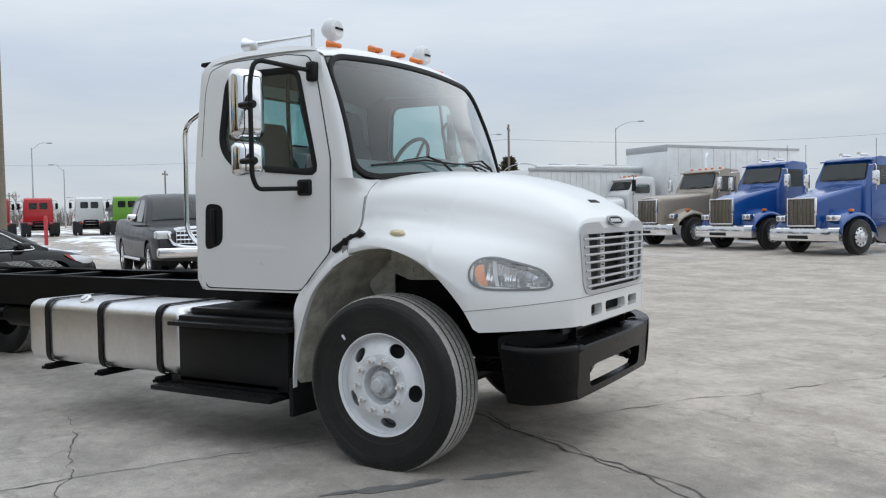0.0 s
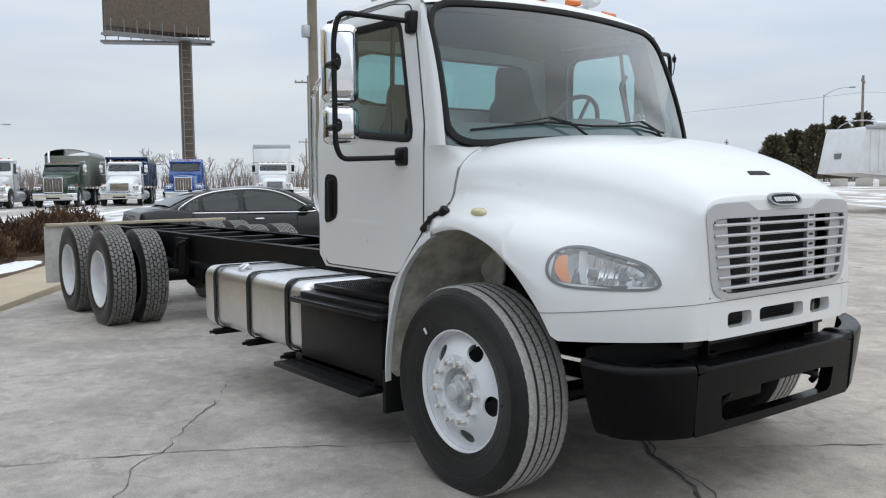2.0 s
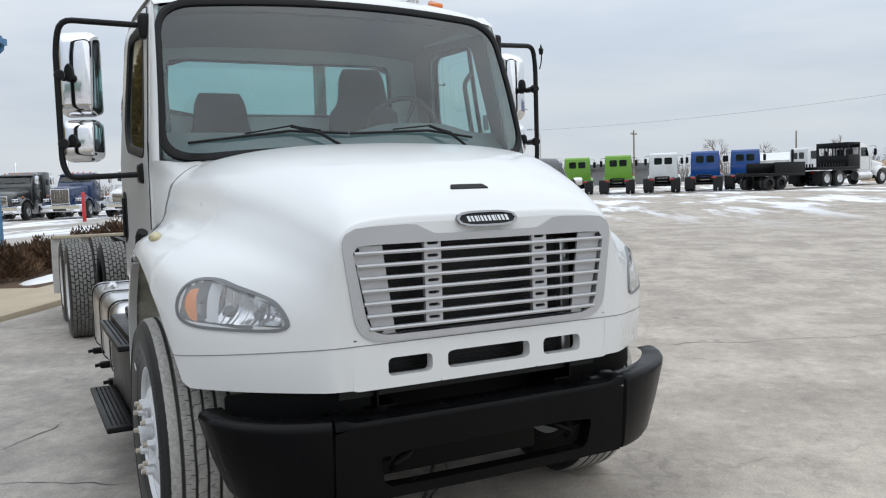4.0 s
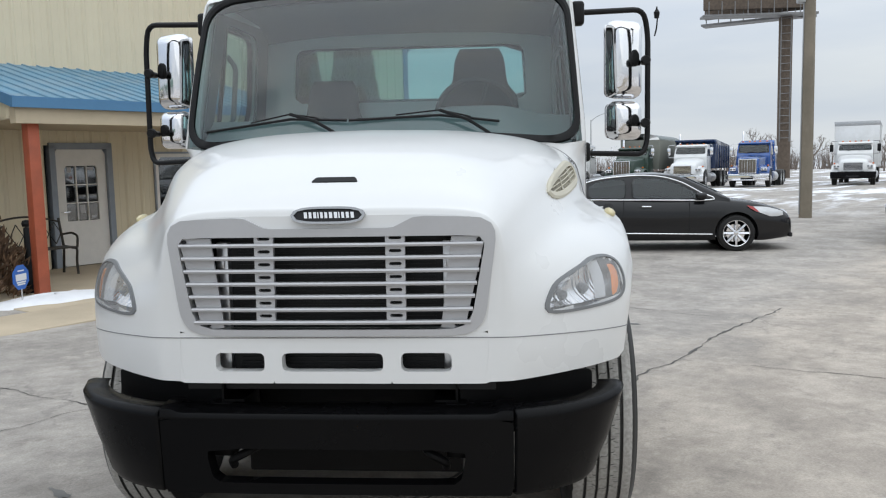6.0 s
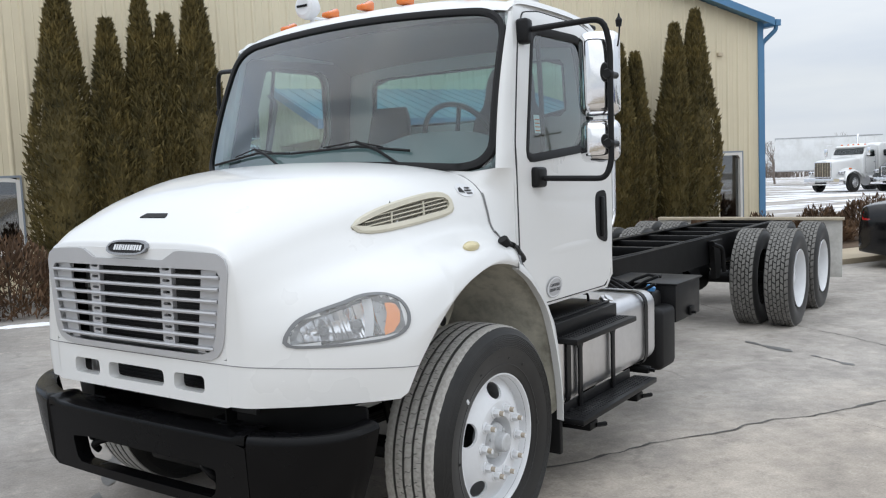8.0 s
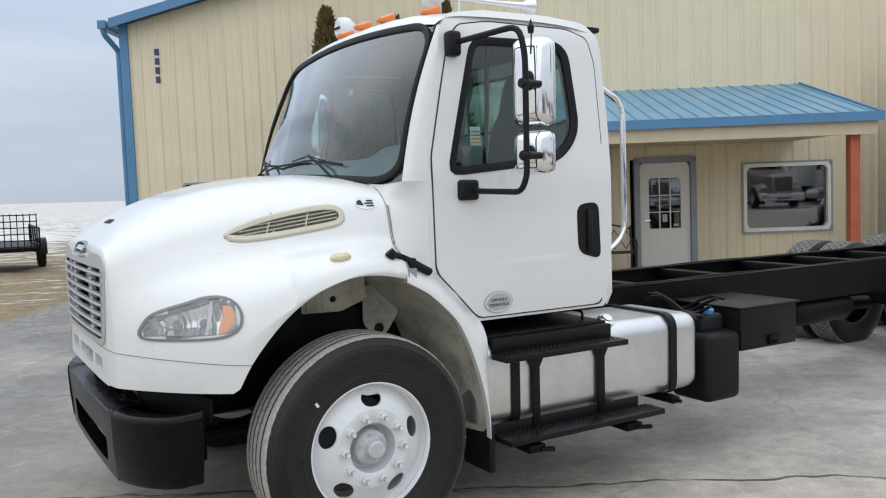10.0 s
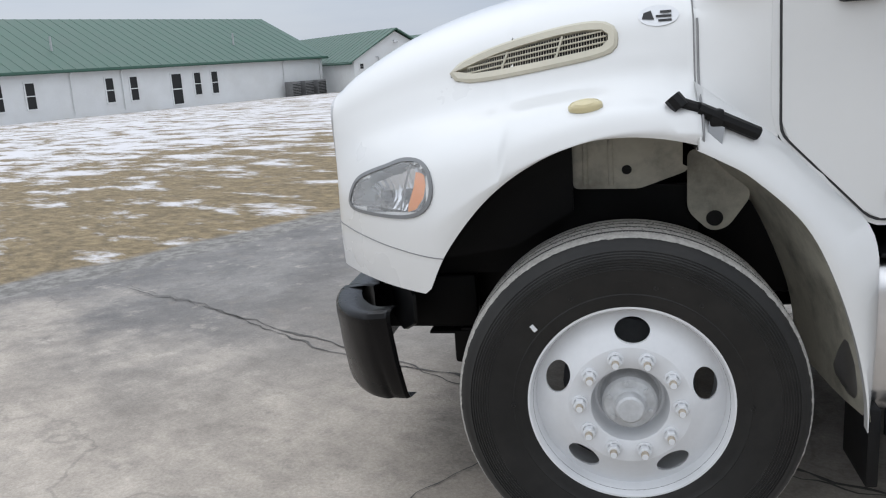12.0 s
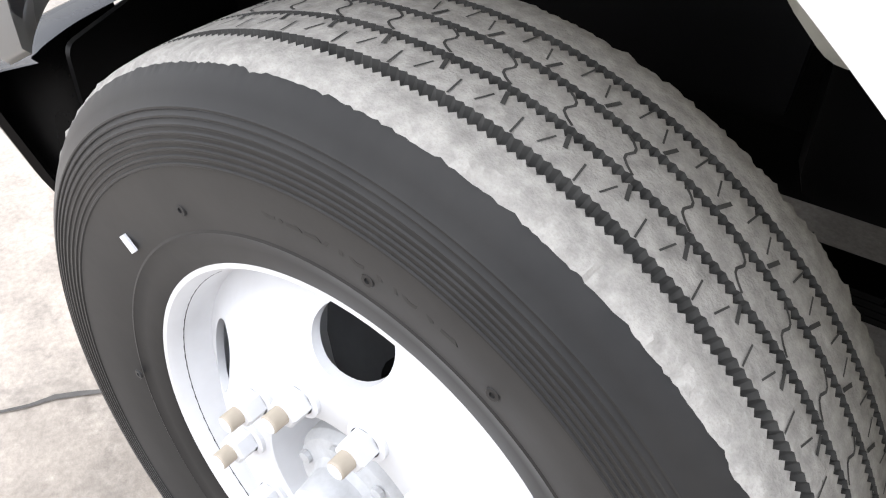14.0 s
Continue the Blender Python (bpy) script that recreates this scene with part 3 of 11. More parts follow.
def surface_cache(name):
    if name not in _cache:
        _cache[name] = surface(name, (0.46, 0.47, 0.48), 0.28, 0.6, vary=0.12)
    return _cache[name]


for side in (1, -1):
    build_headlamp(side)


def build_vent(s):
    out = VENT
    inn = grow(out, -0.026)
    c = (0.24, 1.51)
    at = lambda x, z, d: Vector((x + 0.25 * d, s * (hood_y(x, z) + 0.85 * d), z + 0.4 * d))
    bm = B()
    o, h = around(out, c, 72), around(inn, c, 72)
    loft(bm, [[at(p.x, p.y, -0.07) for p in o], [at(p.x, p.y, 0.006) for p in o], [at(p.x, p.y, 0.012) for p in around(grow(out, -0.008), c, 72)], [at(p.x, p.y, 0.010) for p in h], [at(p.x, p.y, -0.02) for p in h]], close_v=True)
    vent = part("air_inlet", bm, BEIGE, truck, "beige oval air inlet with black mesh")
    bm = B()
    sheet(bm, inn, lambda x, z, d: at(x, z, -0.006), c, 48, 4)
    part("inlet_mesh", bm, DARK, vent)
    # slanting slats and cross bars
    tilt = 0.13
    for k in range(-4, 5):
        off = k * 0.0165
        seg = []
        for i in range(60):
            x = 0.02 + 0.51 * i / 59
            z = c[1] - tilt * (x - c[0]) * 1.25 + off
            if inside((x, z), inn):
                seg.append((x, z))
        if len(seg) > 3:
            (x0, z0), (x1, z1) = seg[0], seg[-1]
            bm = B()
            tube(bm, [at(x0, z0, 0.004), at((x0 + x1) / 2, (z0 + z1) / 2, 0.004), at(x1, z1, 0.004)], 0.0028, 5)
            part("slat", bm, BEIGE, vent)
    for x in (0.36, 0.19):
        zs = [z for z in [1.42 + 0.003 * i for i in range(60)] if inside((x + 0.02 * (z - 1.5), z), inn)]
        bm = B()
        tube(bm, [at(x, zs[0], 0.005), at(x - 0.02, zs[-1], 0.005)], 0.004, 5)
        part("cross_bar", bm, BEIGE, vent)
    bm = B()
    for i in range(64):
        x = 0.03 + 0.5 * i / 63
        zs = [z for z in [1.42 + 0.003 * k for k in range(60)] if inside((x, z), inn)]
        if len(zs) > 2:
            tube(bm, [at(x, zs[0], -0.002), at(x, zs[-1], -0.002)], 0.0011, 4)
    part("wire_mesh", bm, BEIGE, vent)


build_vent(1)


def build_bumper():
    plan = [(1.092, 0), (1.092, 0.35), (1.084, 0.62), (1.035, 0.80), (0.96, 0.925), (0.88, 0.998), (0.80, 1.034), (0.70, 1.05)]
    prof = [(-0.085, 0.700), (-0.03, 0.704), (-0.012, 0.698), (-0.002, 0.684), (0.0, 0.665), (-0.006, 0.54), (-0.020, 0.415), (-0.034, 0.390), (-0.09, 0.385)]

    def rows_for(y0, y1, n, s):
        line = curve([(x, y, 0) for x, y in plan], 120)
        ln = [p for p in line]
        first = min(range(120), key=lambda k: abs(ln[k].y - y0))
        pick = [ln[round(first + (119 - first) * i / (n - 1))] for i in range(n)]
        rows = []
        for i, p in enumerate(pick):
            k = ln.index(p)
            t = (ln[min(k + 1, 119)] - ln[max(k - 1, 0)]).normalized()
            nrm = Vector((t.y, -t.x, 0))
            if nrm.x < -0.2:
                nrm = -nrm
            end = max(0, (k - first) / (119 - first))
            up = 0.035 * end ** 1.4
            row = []
            for o, z in prof:
                zz = z + (up if z > 0.6 else up * 0.4)
                q = p + nrm * (o - 0.085 * min(1, end * 1.3) * max(0, 0.69 - z) / 0.28)
                q.x += 0.08 * end ** 3 - 0.024
                row.append(Vector((q.x, s * q.y, zz)))
            rows.append(row)
        return rows

    # middle with its tow opening
    at = lambda y, z, d: Vector((1.066 - 0.02 * (0.69 - min(z, 0.69)) / 0.26 - 0.012 * (y / 0.62) ** 2 - d, y, z))
    bm = B()
    outer = rounded([(-0.632, 0.388), (0.632, 0.388), (0.632, 0.668), (-0.632, 0.668)], 0.006)
    hole = rounded([(-0.445, 0.428), (0.445, 0.428), (0.47, 0.556), (-0.47, 0.556)], 0.035)
    holed(bm, outer, hole, at, 0.07, (0, 0.52), 120)
    bumper = part("bumper", bm, BUMPER, truck, "black steel bumper in three sections with a tow opening")
    # added dark box behind the tow opening, in place of the shade there
    bm = B()
    box(bm, 0.56, 0.66, -0.43, 0.43, 0.34, 0.58, 0.015)
    part("front_cross_member", bm, CHASSIS, bumper)
    for w in (-1, 1):
        bm = B()
        tube(bm, bend([(0.97, w * 0.39, 0.47), (1.0, w * 0.39, 0.50), (1.0, w * 0.33, 0.53), (0.90, w * 0.30, 0.53)], 0.03), 0.016, 8)
        part("tow_hook", bm, CHASSIS, bumper)
    bm = B()
    ledge = ((1.0655, 0.664), (1.0650, 0.674), (1.060, 0.684), (1.050, 0.6885), (1.035, 0.689), (1.030, 0.692), (0.965, 0.697), (0.930, 0.693), (0.925, 0.640))
    lift = lambda y: 0.012 * max(0, min(1, (abs(y) - 0.56) / 0.03))
    loft(bm, [[Vector((x - 0.012 * (y / 0.62) ** 2, y, z + lift(y) * (i > 1))) for i, (x, z) in enumerate(ledge)] for y in [-0.632 + 1.264 * k / 60 for k in range(61)]])
    part("bumper_step", bm, BUMPER, bumper)
    for s in (-1, 1):
        bm = B()
        rows = rows_for(0.642, 1.0, 34, s)
        vs = loft(bm, rows)
        inner = [[p + Vector((-0.012, -s * 0.010, 0)) for p in r] for r in rows]
        vi = loft(bm, inner)
        for e in (0, -1):
            for j in range(len(prof) - 1):
                bm.faces.new((vs[e][j], vs[e][j + 1], vi[e][j + 1], vi[e][j]))
        part("bumper_end", bm, BUMPER, bumper, angle=40)
        bm = B()
        box(bm, 0.55, 0.97, s * 0.43 - 0.04, s * 0.43 + 0.04, 0.50, 0.70, 0.01)
        part("bumper_bracket", bm, CHASSIS, bumper)
        # added dark plate that keeps the gap between bumper and hood in shade
        bm = B()
        plate(bm, rounded([(0.44, 0.56), (0.80, 0.60), (0.935, 0.665), (0.935, 0.765), (0.44, 0.785)], 0.02), lambda y, z, d: Vector((0.90 - 0.55 * max(0, y - 0.55) - d, s * y, z)), 0.012)
        part("splash_shield", bm, CHASSIS, bumper)


build_bumper()


# ---------------------------------------------------------------- cab
def cab_y(z):
    if z < 1.1:
        return 0.985 + 0.015 * (z - 0.95) / 0.15
    if z < 1.72:
        return 1.0
    if z < 2.40:
        return 1.0 - 0.055 * (z - 1.72) / 0.68
    return 0.945 - 0.055 * ((z - 2.40) / 0.14) ** 1.6


SIDE = [(-1.53, 0.965), (-0.66, 0.965), (-0.43, 1.215), (-0.405, 1.30), (-0.405, 1.74), (-0.41, 1.86), (-0.45, 2.08), (-0.495, 2.30), (-0.515, 2.42), (-0.58, 2.50), (-0.80, 2.535), (-1.2, 2.54), (-1.44, 2.52), (-1.52, 2.44), (-1.545, 2.0), (-1.55, 1.4)]
DOOR = [(-1.475, 0.985), (-0.675, 0.985), (-0.435, 1.24), (-0.425, 1.80), (-0.50, 2.12), (-0.56, 2.36), (-0.62, 2.44), (-0.8, 2.47), (-1.3, 2.47), (-1.43, 2.43), (-1.47, 2.30), (-1.485, 1.9)]
WINDOW = rounded([(-0.525, 1.728), (-0.70, 2.372), (-1.275, 2.385), (-1.325, 1.93), (-1.19, 1.79)], [0.05, 0.07, 0.10, 0.12, 0.10], 5)


def side_y(x, z):
    """The cab's flank, drawn in to meet the back of the hood."""
    y = cab_y(z)
    if x > -0.43 and z < 1.75:
        f = min(1, (x + 0.43) / 0.215)
        y += (min(y, row_y(HOOD[0], min(max(z, 1.30), 1.66))) - y) * f * f * (3 - 2 * f)
    return y


def side_at(s, off=0.0):
    return lambda x, z, d: Vector((x, s * (side_y(x, z) + off - d), z))


def shield(u, v):
    """The windshield: u from side to side, v from bottom to top."""
    bottom = Vector((-0.275 + 0.215 * (1 - u * u), 0.972 * u, 1.690 + 0.045 * (1 - u * u)))
    top = Vector((-0.515 + 0.055 * (1 - u * u), 0.925 * u, 2.435 + 0.045 * (1 - u * u)))
    p = bottom.lerp(top, v)
    p.x += 0.028 * math.sin(math.pi * max(0, min(1, v)))
    return p


def build_cab():
    for s in (1, -1):
        bm = B()
        holed(bm, rounded(SIDE, 0.03, 2), grow(WINDOW, 0.012), side_at(s), 0.04, (-0.93, 2.05), 144)
        cab_side = part("cab_side", bm, WHITE, truck, angle=40)
        bm = B()
        holed(bm, rounded(DOOR, 0.03, 3), grow(WINDOW, 0.006), side_at(s, 0.0045), 0.03, (-0.93, 2.05), 144)
        door = part("door", bm, WHITE, truck, "white cab door with a black rimmed window", angle=40)
        # gap round the door
        bm = B()
        ring = rounded(DOOR, 0.03, 3)
        tube(bm, [Vector((p.x, s * (cab_y(p.y) + 0.001), p.y)) for p in grow(ring, 0.003)], 0.0042, 5)
        part("door_gap", bm, SEAM, cab_side)
        # a soft pressed line low on the door
        bm = B()
        rows = []
        for i in range(30):
            x = -1.44 + 0.75 * i / 29
            h = 0.005 * math.sin(math.pi * min(1, (29 - i) / 24)) ** 0.7 if i < 29 else 0
            rows.append([Vector((x, s * (cab_y(1.25) + 0.003 + (h if 0 < k < 4 else 0) * (1, 0.2, 1, 0.6, 1)[k]), 1.215 - 0.02 * i / 29 + 0.022 * k)) for k in range(5)])
        loft(bm, rows)
        part("door_crease", bm, WHITE, door, angle=80)
        bm = B()
        o, h = around(grow(WINDOW, 0.018), (-0.93, 2.05), 96), around(grow(WINDOW, -0.022), (-0.93, 2.05), 96)
        f = side_at(s)
        loft(bm, [[f(p.x, p.y, 0.01) for p in o], [f(p.x, p.y, -0.008) for p in o], [f(p.x, p.y, -0.009) for p in around(grow(WINDOW, 0), (-0.93, 2.05), 96)], [f(p.x, p.y, 0.0) for p in h], [f(p.x, p.y, 0.03) for p in h]], close_v=True)
        tube(bm, [(-0.735, s * (cab_y(1.74) - 0.02), 1.74), (-0.775, s * (cab_y(2.05) - 0.02), 2.05), (-0.80, s * (cab_y(2.38) - 0.02), 2.38)], 0.013, 6)
        part("window_rubber", bm, TRIM, door)
        bm = B()
        sheet(bm, WINDOW, side_at(s, -0.008), (-0.93, 2.05), 64, 4)
        part("door_glass", bm, GLASS, door).visible_shadow = False
        # handle in its dished recess
        bm = B()
        hx, hz = -1.385, 1.40
        oval = rounded([(hx - 0.080, hz - 0.165), (hx + 0.075, hz - 0.12), (hx + 0.085, hz + 0.145), (hx - 0.065, hz + 0.16)], 0.055)
        plate(bm, oval, side_at(s, 0.008), 0.010)
        dish = part("door_handle", bm, TRIM, door, "black recessed door handle")
        bm = B()
        box(bm, hx - 0.015, hx + 0.022, s * 1.012 - 0.012, s * 1.012 + 0.012, hz - 0.12, hz + 0.12, 0.011)
        part("handle_grip", bm, BLACK, dish)
        # grab bar behind the cab
        bm = B()
        tube(bm, bend([(-1.54, s * 0.93, 2.18), (-1.665, s * 0.95, 2.08), (-1.675, s * 0.95, 1.36), (-1.55, s * 0.93, 1.24)], 0.07), 0.016, 10)
        part("grab_bar", bm, CHROME, truck, "bent chrome grab bar")
    # roof
    bm = B()
    rows = []
    for x, zt, ze, w in ((-0.505, 2.485, 2.435, 0.925), (-0.53, 2.515, 2.455, 0.928), (-0.60, 2.555, 2.48, 0.932), (-0.75, 2.59, 2.49, 0.935), (-1.0, 2.605, 2.495, 0.935), (-1.25, 2.60, 2.49, 0.935), (-1.43, 2.57, 2.47, 0.93), (-1.51, 2.53, 2.44, 0.92), (-1.545, 2.46, 2.40, 0.90)):
        row = []
        for i in range(41):
            u = -1 + 2 * i / 40
            row.append(Vector((x + (0.055 * (1 - u * u) if x > -0.7 else 0), w * math.copysign(min(1, abs(u) * 1.0), u), ze + (zt - ze) * (1 - abs(u) ** 3.2))))
        rows.append(row)
    loft(bm, curve_rows(rows, 30))
    roof = part("roof", bm, WHITE, truck, "white domed cab roof", angle=60)
    # gutter dark caps at the rear corners
    for s in (1, -1):
        bm = B()
        box(bm, -1.56, -1.47, s * 0.885 - 0.03, s * 0.885 + 0.03, 2.475, 2.505, 0.012)
        part("corner_cap", bm, TRIM, roof)
    # back wall with its window
    bm = B()
    back = rounded([(-1.0, 0.965), (1.0, 0.965), (0.985, 1.8), (0.915, 2.44), (-0.915, 2.44), (-0.985, 1.8)], 0.05)
    rear = rounded([(-0.74, 2.0), (0.74, 2.0), (0.72, 2.345), (-0.72, 2.345)], 0.06)
    holed(bm, back, rear, lambda y, z, d: Vector((-1.55 + d, y, z)), 0.03, (0, 2.15), 120)
    wall = part("cab_back", bm, WHITE, truck)
    bm = B()
    o, h = around(grow(rear, 0.02), (0, 2.17), 72), around(grow(rear, -0.015), (0, 2.17), 72)
    loft(bm, [[Vector((-1.545, p.x, p.y)) for p in o], [Vector((-1.56, p.x, p.y)) for p in o], [Vector((-1.56, p.x, p.y)) for p in h], [Vector((-1.515, p.x, p.y)) for p in h]], close_v=True)
    part("rear_rubber", bm, TRIM, wall)
    bm = B()
    plate(bm, rear, lambda y, z, d: Vector((-1.54 + d, y, z)), 0.004)
    part("rear_glass", bm, GLASS, wall).visible_shadow = False
    # floor and front bulkhead
    bm = B()
    box(bm, -1.53, -0.60, -0.97, 0.97, 0.97, 1.0)
    box(bm, -0.60, -0.55, -0.93, 0.93, 0.98, 1.62)
    part("cab_floor", bm, INTERIOR, truck)
    # cowl between hood and glass, and the pillars at the glass's sides
    bm = B()
    us = [-0.74 + 1.48 * i / 40 for i in range(41)]
    rows = [[shield(u, 0.0) for u in us]]
    rows.append([p + Vector((0.03, 0, -0.03)) for p in rows[0]])
    rows.append([Vector((-0.19, 0.96 * u, 1.68 - 0.14 * abs(u) ** 3)) for u in us])
    loft(bm, rows)
    part("cowl", bm, TRIM, truck)
    # white shell between the door, the glass corner and the back of the hood
    rim = sorted({(round(abs(p.y), 4), round(p.z, 4), round(p.x, 4)) for p in HOOD[0] if p.z > 1.605 and abs(p.y) > 0.55}, reverse=True)
    rim = curve([(x + 0.004, y - 0.003, z - 0.003) for y, z, x in rim], 9)
    for s in (1, -1):
        low = []
        for k in range(15):
            row = []
            for i in range(9):
                x = -0.425 + 0.205 * i / 8
                z0 = 1.215 + 0.17 * i / 8
                z = z0 + (rim[0].z - z0) * k / 14
                row.append(Vector((x + (rim[0].x - x) * (i / 8) ** 4, side_y(x, z) - 0.002, z)))
            low.append(row)
        front = low[-1][:-1] + rim
        back = []
        for i in range(8):
            f = i / 8
            c = shield(1.0, 0.0)
            x = -0.425 + (c.x + 0.425) * f
            away, y = c.x - x, cab_y(1.74) - 0.002
            keep = 1 - away / 0.012 * 0.55 if away < 0.012 else (0.45 - (away - 0.012) / 0.023 * 0.33 if away < 0.035 else max(0, 0.12 - (away - 0.035) / 0.03 * 0.12))
            back.append(Vector((x, c.y * keep + y * (1 - keep), c.z)))
        for i in range(9):
            back.append(shield(1.0 - 0.40 * i / 8, -0.03 * min(1, i / 2)))
        mids = []
        for f in (0.25, 0.5, 0.75):
            mids.append([a.lerp(b, f) + Vector((0, 0.016, 0.010)) * math.sin(math.pi * f) * (0.1 + 0.9 * math.sin(math.pi * min(1, k / 16))) for k, (a, b) in enumerate(zip(front, back))])
        bm = B()
        loft(bm, [[Vector((p.x, s * p.y, p.z)) for p in r] for r in low])
        loft(bm, [[Vector((p.x, s * p.y, p.z)) for p in r] for r in [front] + mids + [back]])
        bmesh.ops.remove_doubles(bm, verts=bm.verts, dist=0.0015)
        inner = [v for v in bm.verts if not v.is_boundary]
        for _ in range(16):
            bmesh.ops.smooth_vert(bm, verts=inner, factor=0.5, use_axis_x=True, use_axis_y=True, use_axis_z=True)
        shell = part("cowl_shoulder", bm, WHITE, truck, angle=80)
        bm = B()
        edge = [Vector((rim[0].x + 0.002, s * (side_y(-0.22, 1.385 + 0.22 * k / 8) + 0.001), 1.385 + 0.22 * k / 8)) for k in range(8)] + [Vector((p.x + 0.002, s * (p.y + 0.002), p.z + 0.002)) for p in rim]
        tube(bm, edge, 0.0022, 5)
        part("hood_gap", bm, GAP, shell)
        bm = B()
        rows = []
        for k in range(21):
            a = shield(s * 1.0, k / 20)
            z = a.z
            y = cab_y(max(z, 1.74)) - 0.002
            rows.append([a, Vector((a.x - 0.012, s * (abs(a.y) * 0.45 + y * 0.55), z)), Vector((a.x - 0.035, s * (abs(a.y) * 0.12 + y * 0.88), z)), Vector((a.x - 0.065, s * y, z)), Vector((min(a.x - 0.10, -0.425), s * (y - 0.001), z))])
        loft(bm, rows)
        part("windshield_pillar", bm, WHITE, truck, angle=80)
    # windshield with its rubber border
    bm = B()
    loft(bm, [[shield(-0.985 + 1.97 * i / 32, 0.005 + 0.985 * k / 14) for i in range(33)] for k in range(15)])
    ws = part("windshield", bm, GLASS, truck, "wide curved windshield")
    ws.visible_shadow = False
    bm = B()
    uv = rounded([(-1.0, -0.030), (1.0, -0.030), (1.0, 1.02), (-1.0, 1.02)], 0.19, 10)
    ui = rounded([(-0.972, 0.012), (0.972, 0.012), (0.972, 0.980), (-0.972, 0.980)], 0.175, 10)
    o, h = around(uv, (0, 0.5), 288), around(ui, (0, 0.5), 288)
    nrm = Vector((0.012, 0, 0.005))
    loft(bm, [[shield(p.x, p.y) - nrm for p in o], [shield(p.x, p.y) + nrm for p in o], [shield(p.x, p.y) + nrm * 1.2 for p in [a.lerp(b, 0.5) for a, b in zip(o, h)]], [shield(p.x, p.y) + nrm * 0.6 for p in h], [shield(p.x, p.y) - nrm for p in h]], close_v=True)
    part("windshield_rubber", bm, TRIM, ws)
    # wipers
    for y0, y1, y2 in ((0.56, 0.30, -0.12), (-0.14, -0.40, -0.84)):
        up = lambda y, v, o: shield(y / 0.955, v) + Vector((0.6, 0, 0.35)).normalized() * o
        bm = B()
        tube(bm, [up(y0 + 0.02, -0.05, 0.02), up((y0 + y1) / 2, 0.055, 0.05), up(y1, 0.115, 0.045)], 0.008, 6)
        wiper = part("wiper", bm, TRIM, truck, "black windshield wiper")
        bm = B()
        tube(bm, [up(y1 + 0.27, 0.075, 0.02), up(y1, 0.10, 0.022), up(y2, 0.075, 0.018)], 0.007, 5)
        tube(bm, [up(y1 + 0.14, 0.09, 0.03), up(y1, 0.115, 0.045), up(y1 - 0.2, 0.095, 0.028)], 0.004, 5)
        part("wiper_blade", bm, TRIM, wiper)


def curve_rows(rows, n):
    k = len(rows[0])
    lines = [curve([r[i] for r in rows], n) for i in range(k)]
    return [[lines[i][j] for i in range(k)] for j in range(n)]


build_cab()


